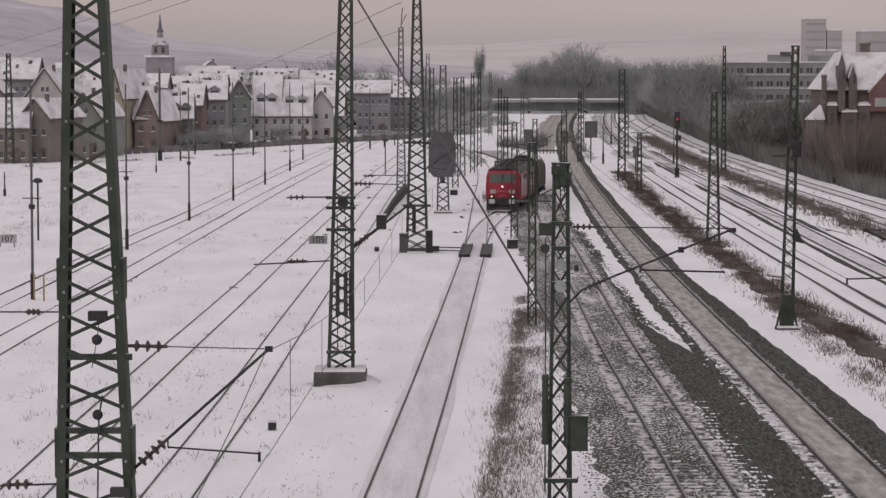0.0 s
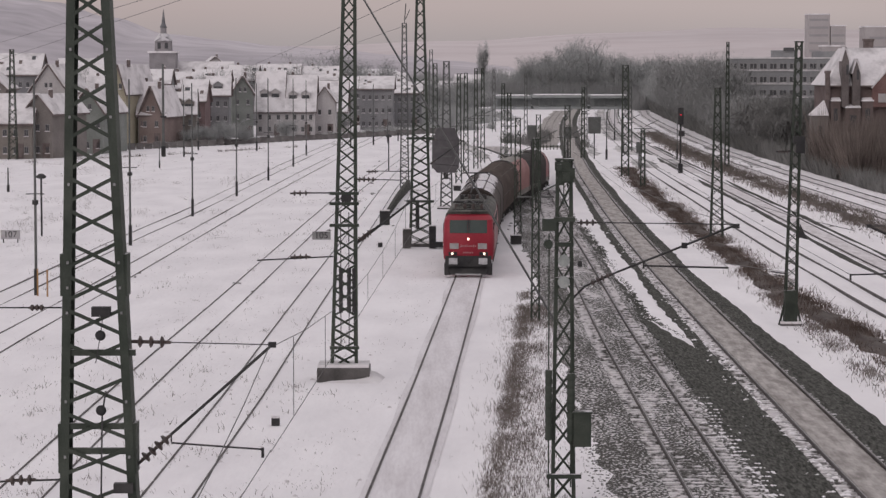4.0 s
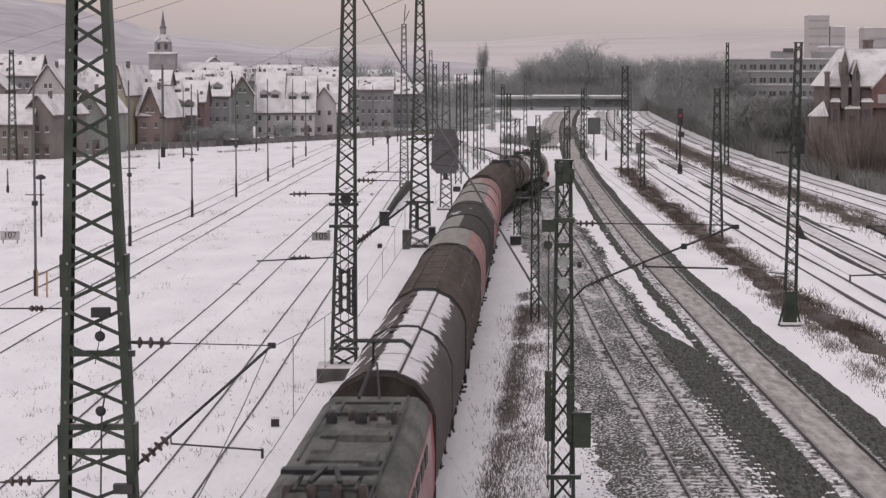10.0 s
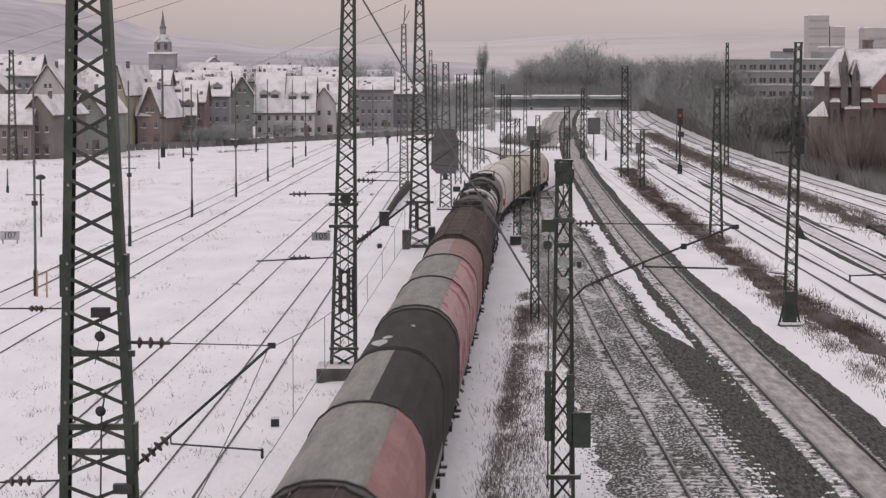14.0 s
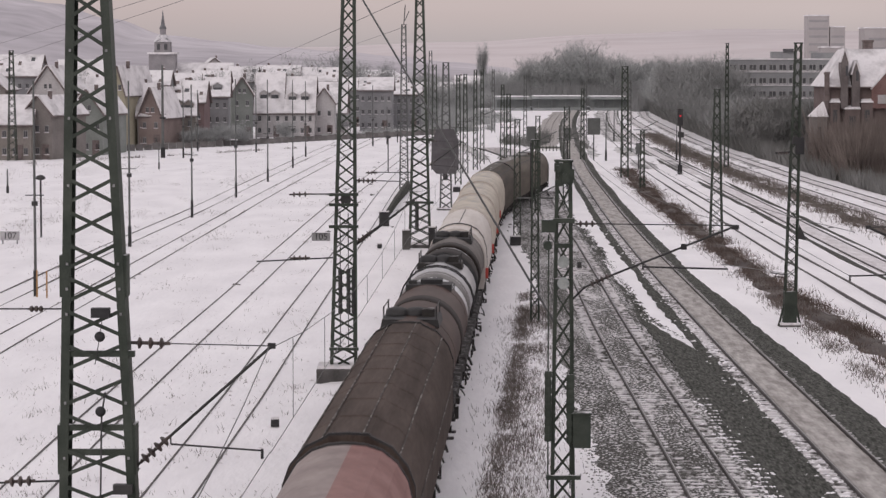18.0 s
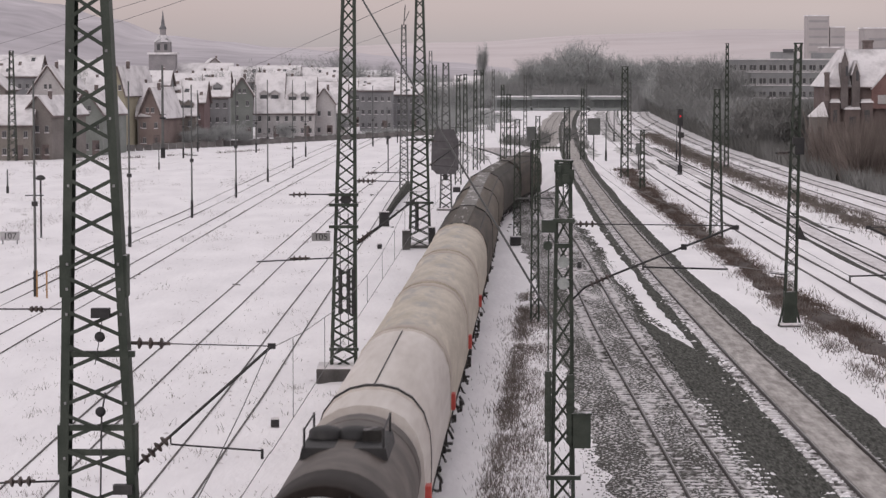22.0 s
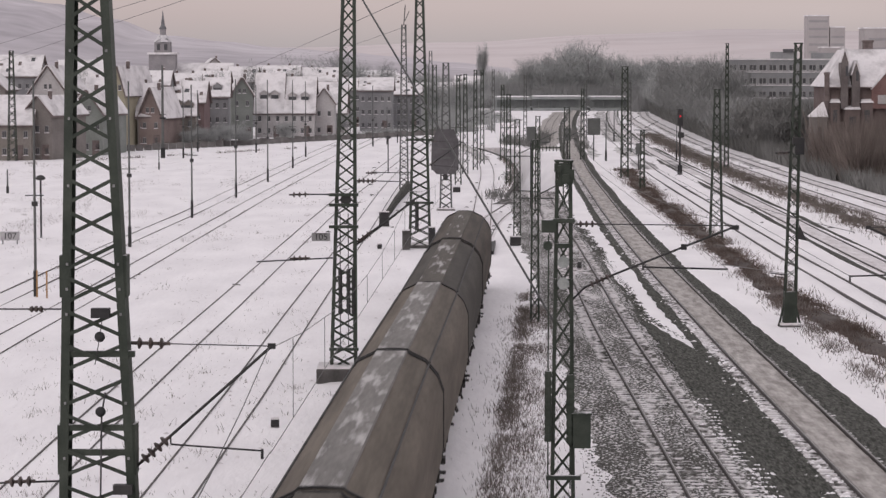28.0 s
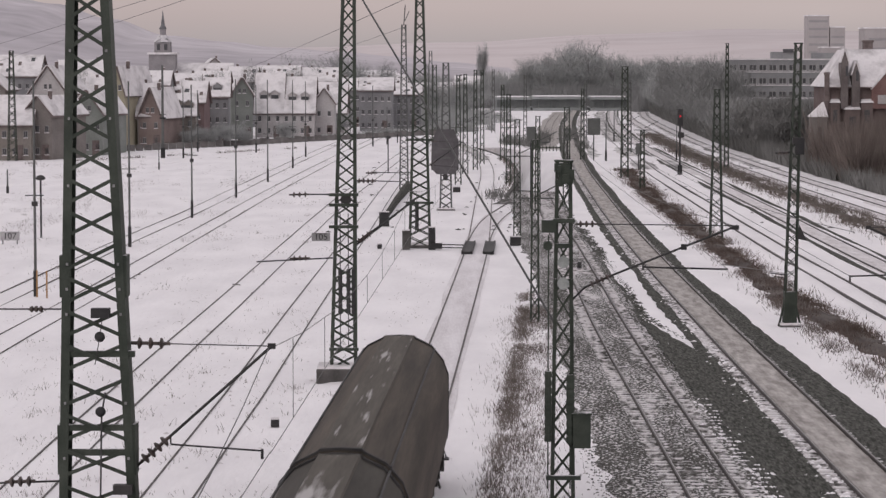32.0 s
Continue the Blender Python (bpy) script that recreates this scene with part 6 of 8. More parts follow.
def house(x, y, w, dp, eave, ridge, rz, wall, along, label, dormers=0, bare=0.0, chimneys=1, base=0.0):
    """A house > wall, two roof slopes (> snow), windows (> pane, sill), chimneys, dormers, door."""
    t = thing("house", x, y, base, rz, label, "house", "houses of the town")
    hw, hd = w / 2, dp / 2
    s = Shape()
    if along == "y":
        prof = [(-hw, -0.6), (hw, -0.6), (hw, eave), (0, ridge), (-hw, eave)]
        s.loft([[(px, yy, pz) for px, pz in prof] for yy in (-hd, hd)])
    else:
        prof = [(-hd, -0.6), (hd, -0.6), (hd, eave), (0, ridge), (-hd, eave)]
        s.loft([[(xx, py, pz) for py, pz in prof] for xx in (-hw, hw)])
    part("wall", s, WALLS[wall], t)
    half, length = (hw, dp + 0.8) if along == "y" else (hd, w + 0.8)
    slope = math.hypot(half, ridge - eave)
    n = Vector((half, ridge - eave)).normalized()
    for e in (-1, 1):
        over = 0.45
        a, b = Vector((e * (half + n.x * over), eave - n.y * over)), Vector((0, ridge))
        up = Vector((e * n.y, n.x)) * 0.16
        for nm, lift, thick, mt, inset in (("roof_slope", 0.02, 0.16, m_tile, 0.0), ("snow", 0.18, 0.16, m_roofsnow, 0.12 + bare)):
            p0, p1 = a + (b - a) * (inset / slope) + up.normalized() * lift, b + up.normalized() * lift
            q0, q1 = p0 + up.normalized() * thick, p1 + up.normalized() * thick
            l2 = length / 2 - (0.1 if nm == "snow" else 0)
            rings = []
            for k in (-1, 1):
                rings.append([(c[0], k * l2, c[1]) if along == "y" else (k * l2, c[0], c[1]) for c in (p0, p1, q1, q0)])
            ob = part(nm, Shape().loft(rings), mt, t if nm == "roof_slope" else roof_ob)
            if nm == "roof_slope":
                roof_ob = ob
    for k in range(chimneys):
        cx = (-0.25 + 0.5 * k) * (w if along == "x" else dp)
        c = (cx, 0.6) if along == "x" else (0.6, cx)
        ch = part("chimney", Shape().box((c[0], c[1], ridge + 0.2), (0.45, 0.45, 1.1)), m_tile, t)
        part("snow_cap", Shape().box((c[0], c[1], ridge + 0.8), (0.5, 0.5, 0.1)), m_roofsnow, ch)
    if along == "x":
        look_up = random.Random(int(abs(x) * 10 + y))
        for k in range(max(2, int(w / 1.9))):
            u, v = look_up.uniform(-0.42, 0.42) * w, look_up.uniform(0.2, 0.75)
            c = Vector((u, -hd * (1 - v) - 0.1, eave + (ridge - eave) * v + 0.26))
            d = Vector((0, hd, ridge - eave)).normalized() * look_up.uniform(0.3, 0.6)
            part("skylight", Shape().beam(c - d, c + d, look_up.uniform(0.4, 0.9), 0.14, (0, -(ridge - eave), hd)), m_pane if k % 2 else m_tile, t)
    floors = max(2, int(eave / 2.2))
    cols = max(2, int(w / 1.25))
    for fl in range(floors):
        for c in range(cols):
            window(t, (c + 0.5) / cols * w - hw, -hd - 0.03, 1.2 + fl * eave / floors * 0.98, 0.56, 0.92)
    if along == "y" and ridge - eave > 2.5:
        for wx in (-0.42, 0.42):
            window(t, wx, -hd - 0.03, eave + (ridge - eave) * 0.25, 0.5, 0.8)
        part("barge_board", Shape().beam((-hw - 0.2, -hd - 0.42, eave - 0.15), (0, -hd - 0.42, ridge + 0.05), 0.1, 0.2, (0, 1, 0)), m_tile, t)
        part("barge_board", Shape().beam((hw + 0.2, -hd - 0.42, eave - 0.15), (0, -hd - 0.42, ridge + 0.05), 0.1, 0.2, (0, 1, 0)), m_tile, t)
    for k in range(dormers):
        dx = ((k + 0.5) / dormers - 0.5) * w * 0.8
        zc = eave + (ridge - eave) * 0.42
        yc = -hd * 0.62
        d = part("dormer", Shape().loft([[(dx - 0.8, yy, zc - 0.7), (dx + 0.8, yy, zc - 0.7), (dx + 0.8, yy, zc + 0.5), (dx, yy, zc + 1.1), (dx - 0.8, yy, zc + 0.5)] for yy in (yc - 0.5, yc + 1.8)]), WALLS[wall], t)
        part("pane", Shape().box((dx, yc - 0.52, zc - 0.1), (1.3, 0.06, 0.75)), m_pane, d)
        part("snow", Shape().beam((dx - 0.45, yc - 0.6, zc + 0.9), (dx - 0.45, yc + 1.8, zc + 0.9), 1.1, 0.12, (-0.5, 0, 0.8)).beam((dx + 0.45, yc - 0.6, zc + 0.9), (dx + 0.45, yc + 1.8, zc + 0.9), 1.1, 0.12, (0.5, 0, 0.8)), m_roofsnow, d)
    part("door", Shape().box((hw * 0.55, -hd - 0.04, 1.0), (1.0, 0.1, 2.1)), m_tile, t)
    return t


house(-58.2, 335, 7.1, 10, 4.7, 8.4, 0, "beige", "x", "low beige house with a broad snowy roof")
house(-52.7, 338, 4.1, 12, 6.0, 8.4, -14, "umber", "y", "umber gabled house with snow on its roof")
house(-49.4, 357, 4.8, 11, 5.8, 9.1, -10, "sage", "y", "sage-grey gabled house behind the yard fence")
house(-48.0, 384, 2.5, 11, 8.2, 12.5, -16, "yellow", "y", "tall narrow yellow house with a steep gable")
house(-45.4, 386, 2.9, 9, 4.9, 9.7, 0, "umber", "x", "brown house with a deep snowy roof")
house(-43.8, 386, 3.7, 10, 4.7, 9.2, -12, "rust", "y", "rust-brown house with a steep gable")
house(-41.2, 397, 3.6, 9, 4.7, 8.0, 4, "beige", "x", "small beige house with dormers under snow", dormers=2)
house(-40.6, 409, 3.7, 10, 6.6, 9.9, 0, "maroon", "x", "maroon brick house with a snowy roof")
house(-38.0, 421, 3.8, 9, 7.4, 10.4, 3, "grey", "x", "grey house with a snow-covered roof", dormers=1)
house(-35.4, 435, 3.7, 10, 7.6, 10.5, 8, "sage", "y", "grey-green gabled house behind the yard")
house(-30.8, 446, 4.8, 12, 4.3, 11.2, 0, "pale", "x", "pale house with a tall snowy mansard roof", dormers=2)
house(-25.6, 446, 5.6, 12, 4.3, 10.5, 0, "pale", "x", "pale house with a long balcony and snowy roof", dormers=2)
house(-21.2, 448, 3.6, 8, 6.0, 8.5, 0, "pale", "y", "pale gabled house front with dark attic windows")
house(-22.0, 472, 7.6, 14, 3.8, 9.3, 0, "pale", "x", "pale house with a wide snowy roof")
house(-13.0, 490, 6.3, 14, 7.8, 10.1, 0, "grey", "x", "plain grey hall with a low snowy roof")
house(-7.6, 507, 6.3, 12, 6.8, 8.9, 0, "grey", "x", "grey hall behind the masts")
house(-73.7, 435, 7.8, 10, 10.8, 14.3, 0, "grey", "x", "grey house on the slope with a big snowy roof")
house(-64.0, 415, 6.5, 10, 8.1, 12.5, -12, "pale", "y", "pale gabled house with small windows", chimneys=2)
house(-79.4, 474, 4.5, 9, 8.2, 11.0, 0, "beige", "x", "beige house with snowy roof among others")
house(-69.7, 485, 9.8, 10, 9.0, 13.6, 0, "grey", "x", "house with wide snowy roof and chimneys", chimneys=2)
house(-60.2, 445, 6.5, 10, 6.3, 10.3, 0, "pale", "x", "pale house with snowy roof and skylight", dormers=1)
house(-53.7, 464, 6.3, 9, 9.0, 11.5, 0, "grey", "x", "grey house with snowy roof beyond the gables", chimneys=2)
house(-49.1, 474, 6.0, 9, 8.0, 11.0, 5, "umber", "x", "brown house with snowy roof beyond the gables", chimneys=2)
house(-46.5, 504, 6.8, 9, 8.9, 11.4, 0, "grey", "x", "grey house with snowy roof in the second row", chimneys=2)
house(-41.8, 524, 5.9, 9, 9.3, 12.3, -4, "grey", "x", "grey house with snowy roof in the second row")
house(-35.8, 544, 9.2, 9, 10.5, 12.5, 0, "umber", "x", "brown house with snowy roof in the second row", chimneys=2)
house(-26.6, 544, 8.0, 9, 9.2, 12.1, 0, "pale", "x", "pale house with snowy roof in the second row")
house(-19.4, 524, 4.7, 9, 7.6, 9.9, 0, "grey", "x", "grey house partly behind the mast")
house(-14.7, 624, 11.3, 9, 8.4, 10.3, 0, "pale", "x", "pale far hall with snowy roof")
house(-1.7, 645, 8.0, 10, 6.5, 8.2, 0, "grey", "x", "far grey building by the tracks")
house(7.5, 765, 7.8, 10, 7.1, 9.5, 0, "pale", "x", "far pale building by the tracks")
house(23.0, 905, 11.7, 10, 7.8, 10.3, 0, "pale", "x", "far pale building behind the station")
house(-73.5, 405, 6.4, 10, 8.7, 11.6, 0, "umber", "y", "brown gabled house at the town's edge")
house(-59.5, 645, 7.3, 10, 11.6, 14.6, 10, "pale", "y", "pale gabled house below the hill")

# church: square tower, clock stage, lantern and spire
ch = thing("church", -69.6, 620, 0, 0, "grey church tower with a stepped lantern and thin spire", "church")
m_stone = mat("grey_stone", (0.22, 0.21, 0.22), (0.30, 0.285, 0.295), 0.4, 0.9, 0, 0.3, 5, 0.3)
m_slate = mat("slate_roof", (0.14, 0.14, 0.15), (0.2, 0.2, 0.21), 0.6, 0.7, 0, 0.2, 5, 0.3, snow=((0.6, 0.58, 0.6), 0.35, 0.5, 0.5))
part("tower", Shape().box((0, 0, 7.5), (6.4, 6.4, 16.5)), m_stone, ch)
part("cornice", Shape().box((0, 0, 15.8), (7.2, 7.2, 0.5)), m_roofsnow, ch)
part("clock_stage", Shape().loft([[(a, b, 16) for a, b in ((-2, -2), (2, -2), (2, 2), (-2, 2))], [(a, b, 18.6) for a, b in ((-1.9, -1.9), (1.9, -1.9), (1.9, 1.9), (-1.9, 1.9))]]), m_stone, ch)
part("cap_roof", Shape().loft([[(2.4 * math.cos(a), 2.4 * math.sin(a), 18.6) for a in [math.tau * k / 8 for k in range(8)]], [(1.0 * math.cos(a), 1.0 * math.sin(a), 20.4) for a in [math.tau * k / 8 for k in range(8)]]]), m_slate, ch)
part("lantern", Shape().tube([(0, 0, 20.3), (0, 0, 22.0)], 0.75, 8), m_stone, ch)
part("spire", Shape().tube([(0, 0, 21.9), (0, 0, 22.8), (0, 0, 26.4)], 0.95, 8, 0.05), m_slate, ch)
for sx in (-0.9, 0.9):
    part("belfry_opening", Shape().box((sx, -2.0, 17.4), (0.8, 0.1, 1.5)), m_pane, ch)
part("nave_wall", Shape().box((9, 3, 4), (16, 9, 9)), m_stone, ch)
part("nave_roof", Shape().loft([[(1, yy, zz) for yy, zz in ((-2.2, 8.4), (3, 13.5), (8.2, 8.4))], [(17.3, yy, zz) for yy, zz in ((-2.2, 8.4), (3, 13.5), (8.2, 8.4))]]), m_roofsnow, ch)

# brick villa past the hedge
m_villa = mat("weathered_grey_brick", (0.135, 0.118, 0.116), (0.19, 0.168, 0.165), 0.5, 0.9, 0, 0.4, 7, 0.45)
m_villa_red = mat("red_brick", (0.18, 0.107, 0.1), (0.24, 0.15, 0.142), 0.5, 0.9, 0, 0.4, 7, 0.45)
m_villa_wall = mat("brown_red_brick", (0.125, 0.097, 0.093), (0.178, 0.14, 0.135), 0.5, 0.9, 0, 0.4, 7, 0.45)
vb = thing("brick_villa", 54.2, 300, 0, 0, "grey and red brick villa with snowy roof and pointed gables", "house")
part("wall", Shape().box((0.2, 5, 4.6), (16.2, 12, 10.6)), m_villa_wall, vb)
part("roof", Shape().loft([[(-8.3, -1.4, 10.0), (8.8, -1.4, 10.0), (8.8, 11.6, 10.0), (-8.3, 11.6, 10.0)], [(-8.1, -1.2, 10.3), (8.8, -1.2, 10.3), (8.8, 11.4, 10.3), (-8.1, 11.4, 10.3)], [(-5.6, 3.2, 14.5), (8.2, 3.2, 14.6), (8.2, 7, 14.6), (-5.6, 7, 14.5)]]), m_roofsnow, vb, "steep roof under thick snow")
part("eaves_board", Shape().box((0.2, -1.3, 9.92), (16.8, 0.4, 0.16)), m_tile, vb)
part("corner_shaft", Shape().box((-8.15, -1.2, 9.9), (0.55, 0.5, 3.2)).box((-8.15, -1.2, 11.6), (0.7, 0.6, 0.3)), m_tile, vb, "dark chimney shaft at the corner")
part("snow_cap", Shape().box((-8.15, -1.2, 11.8), (0.72, 0.62, 0.12)), m_roofsnow, vb)


def gable(gx, zt, gw, point, front, back, mt, label=""):
    """A pointed wall gable with a snowy right slope; returns nothing."""
    hw = gw / 2
    g = part("gable", Shape().loft([[(gx - hw, yy, 7.4), (gx + hw, yy, 7.4), (gx + hw, yy, zt - point), (gx, yy, zt), (gx - hw, yy, zt - point)] for yy in (front, back)]), mt, vb, label)
    for e in (-1, 1):
        part("gable_snow", Shape().beam((gx + e * 0.02, (front + back) / 2, zt + 0.08), (gx + e * (hw + 0.1), (front + back) / 2, zt - point - 0.1), back - front + 0.16, 0.13 + 0.09 * (e > 0), (0, 0, 1)), m_roofsnow, g)
    return g


gable(-6.1, 14.5, 0.85, 1.5, -1.75, 0.4, m_villa, "narrow pointed gable")
gable(-4.75, 13.1, 0.95, 1.6, -1.75, 0.0, m_villa, "narrow pointed gable")
big = gable(2.1, 15.4, 9.8, 5.6, -1.6, 6.0, m_villa_red, "broad red brick gable")
part("pale_panel", Shape().box((-1.1, -1.64, 8.5), (2.0, 0.1, 1.05)), WALLS["pale"], big)
for gx, zz, ww in ((-5.85, 11.9, 0.3), (-4.6, 11.3, 0.3)):
    part("slit_window", Shape().box((gx, -1.78, zz), (ww, 0.06, 1.2)), m_pane, vb)
for bx, bz, bw, bd in ((-7.2, 8.1, 1.1, 0.8), (-5.2, 7.3, 1.8, 1.2), (-3.4, 8.1, 1.4, 0.7)):
    bay = part("bay", Shape().box((bx, -1 - bd / 2, bz / 2), (bw, bd, bz)), m_villa_wall, vb)
    part("bay_snow", Shape().loft([[(bx - bw / 2 - 0.1, -1.1 - bd, bz), (bx + bw / 2 + 0.1, -1.1 - bd, bz), (bx + bw / 2 + 0.1, -0.98, bz), (bx - bw / 2 - 0.1, -0.98, bz)],
                                   [(bx - bw / 2 + 0.1, -1 - bd, bz + 0.16), (bx + bw / 2, -1 - bd, bz + 0.2), (bx + bw / 2, -0.98, bz + 0.5), (bx - bw / 2 + 0.1, -0.98, bz + 0.45)]]), m_roofsnow, bay)
    part("pane", Shape().box((bx, -1.03 - bd, bz - 1.6), (bw * 0.45, 0.06, 1.5)), m_pane, bay)
part("chimney", Shape().box((-2.35, 4.5, 14.6), (1.1, 1.0, 2.0)).box((-2.35, 4.5, 15.5), (1.3, 1.2, 0.25)), m_tile, vb)
tur = part("turret", Shape().box((-9.15, -1.0, 3.2), (1.9, 1.9, 6.6)), WALLS["umber"], vb, "small grey-brown stair turret")
part("turret_roof", Shape().loft([[(-10.25, -2.1, 6.4), (-8.05, -2.1, 6.4), (-8.05, 0.1, 6.4), (-10.25, 0.1, 6.4)], [(-10.2, -2.05, 6.55), (-8.1, -2.05, 6.55), (-8.1, 0.05, 6.55), (-10.2, 0.05, 6.55)], [(-8.62, -1.2, 8.2), (-8.5, -1.2, 8.2), (-8.5, -1.0, 8.2), (-8.62, -1.0, 8.2)]]), m_roofsnow, tur, "white peak of snow on the turret")
part("pane", Shape().box((-9.1, -1.98, 4.6), (0.5, 0.06, 1.2)), m_pane, tur)

# flat-roofed office block and the tower blocks far behind
of = thing("office_block", 84.5, 620, 0, -4, "long grey office block with bands of windows", "office building")
m_office = mat("office_concrete", (0.23, 0.235, 0.245), (0.29, 0.295, 0.30), 0.3, 0.85, 0, 0.1, 3, 0.2)
part("wall", Shape().box((0, 6, 7), (27, 12, 14.4)), m_office, of)
part("roof_snow", Shape().box((0, 6, 14.35), (27.4, 12.4, 0.35)), m_roofsnow, of)
part("penthouse", Shape().box((0.6, 6, 15.3), (6.4, 5, 1.9)), m_office, of)
part("penthouse", Shape().box((10.4, 6, 15.2), (5.6, 5, 1.6)), m_office, of)
part("lift_head", Shape().box((1.6, 4, 16.5), (2.6, 2, 0.9)), m_pane, of)
for fl in range(4):
    for c in range(11):
        window(of, -12.3 + c * 2.46, -0.02, 12.3 - fl * 3.3, 1.9, 1.5)
    part("ledge", Shape().box((0, -0.1, 11.2 - fl * 3.3), (27.1, 0.25, 0.22)), m_roofsnow, of)
# Haze is put into the concrete and glass colours of the tower blocks.
m_tower = mat("hazed_tower_concrete", (0.35, 0.325, 0.325), (0.405, 0.378, 0.378), 0.15, 0.9, 0, 0)
m_tower_glass = mat("hazed_tower_glass", (0.28, 0.27, 0.275), (0.31, 0.3, 0.305), 0.4, 0.5, 0, 0)
for x, y, w, dp, h, words in ((164.7, 1100, 9.6, 10, 35, "pale tower block in the haze"), (173.2, 1100, 6.6, 10, 30, "pale tower block in the haze"), (162.5, 900, 23, 12, 26.4, "pale flat-roofed block in the haze"),
                              (140, 900, 8, 8, 19.5, "pale flat-roofed block in the haze")):
    t = thing("tower_block", x, y, 0, 0, words, "apartment building", "far tower blocks")
    part("wall", Shape().box((0, 0, h / 2), (w, dp, h)), m_tower, t)
    part("parapet", Shape().box((0, 0, h + 0.1), (w + 0.4, dp + 0.4, 0.5)), m_roofsnow, t)
    for fl in range(int(h / 3.4)):
        part("window_band", Shape().box((0, -dp / 2 - 0.02, 2 + fl * 3.4), (w * 0.86, 0.06, 1.0)), m_tower_glass, t)

# station canopies at the far end of the tracks
# Canopy colour is paled to carry haze and lift the shade beneath.
m_canopy = mat("haze_pale_canopy_steel", (0.27, 0.285, 0.285), (0.34, 0.355, 0.355), 0.4, 0.8, 0, 0)
for x, w, z in ((19.6, 11.0, 4.0), (33.2, 15.5, 4.15), (47.6, 11.0, 4.05)):
    t = thing("platform_canopy", x, 722, 0, 0, "grey station platform canopy with snow on its roof", "platform canopy", "station canopies")
    part("roof", Shape().box((0, 0, z - 0.35), (w, 18, 0.5)), m_canopy, t)
    part("roof_snow", Shape().box((0, 0, z - 0.03), (w * 0.9, 18.3, 0.16)), m_snow, t)
    part("platform", Shape().box((0, 6, 0.35), (w * 0.98, 34, 0.75)), m_canopy, t)
    for k in range(4):
        # Pale panels stand forward so the space under the roof is not black.
        part("screen_panel", Shape().box(((k - 1.5) * w / 4, -6.0, 2.1), (w / 4 - 0.04, 0.2, 2.8)), m_canopy, t)
        part("post", Shape().tube([((k - 1.5) * w / 4, -7.0, 0.7), ((k - 1.5) * w / 4, -7.0, z - 0.4)], 0.16, 6), m_canopy, t)
    part("fascia", Shape().box((0, -9.05, z - 0.5), (w, 0.12, 0.7)), m_canopy, t)


# ---- hills: snow slopes with strips of wood, far behind everything, haze put into their colours ----
def ridge_line(name, y, heights, mt, label, deep=700):
    """A rolling slope whose crest runs through evenly spaced heights between two ends."""
    x0, x1, hs = heights
    s = Shape()
    n = 120
    rings = []
    for j in range(9):
        k = j / 8
        row = []
        for i in range(n + 1):
            u = i / n * (len(hs) - 1)
            a = min(int(u), len(hs) - 2)
            f = u - a
            f = f * f * (3 - 2 * f)
            h = hs[a] * (1 - f) + hs[a + 1] * f
            x = x0 + (x1 - x0) * i / n
            row.append((x, y + deep * k, -3 + (h + 3) * (1 - (1 - k) ** 1.6) + (h * 0.05) * noise.noise((x * 0.006, k * 2.0, y))))
        rings.append(row)
    s.loft(rings, closed=False)
    solo(name, s, mt, label, "hill", kind="structure", smooth=60)


# Both hill colours are lifted towards the sky's to paint distance haze.
m_hill = mat("hazed_hill_snow_and_wood", (0.43, 0.402, 0.432), (0.535, 0.5, 0.53), 0.004, 0.95, 0, 0, 0.03, 0.35, stretch=(0.6, 1, 3), ramp=(0.42, 0.62))
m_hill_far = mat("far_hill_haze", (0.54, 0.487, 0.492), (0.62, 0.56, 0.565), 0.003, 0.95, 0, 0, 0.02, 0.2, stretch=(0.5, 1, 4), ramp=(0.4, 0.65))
ridge_line("backdrop_hill", 1900, (-640, 68, [112, 104, 98, 89, 80, 63, 45, 39, 33, 29, 24, 18, 12]), m_hill, "snowy hillside with strips of wood, paled by haze in the colour")
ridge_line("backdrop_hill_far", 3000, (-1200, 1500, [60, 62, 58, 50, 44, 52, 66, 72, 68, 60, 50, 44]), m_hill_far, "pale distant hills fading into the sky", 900)


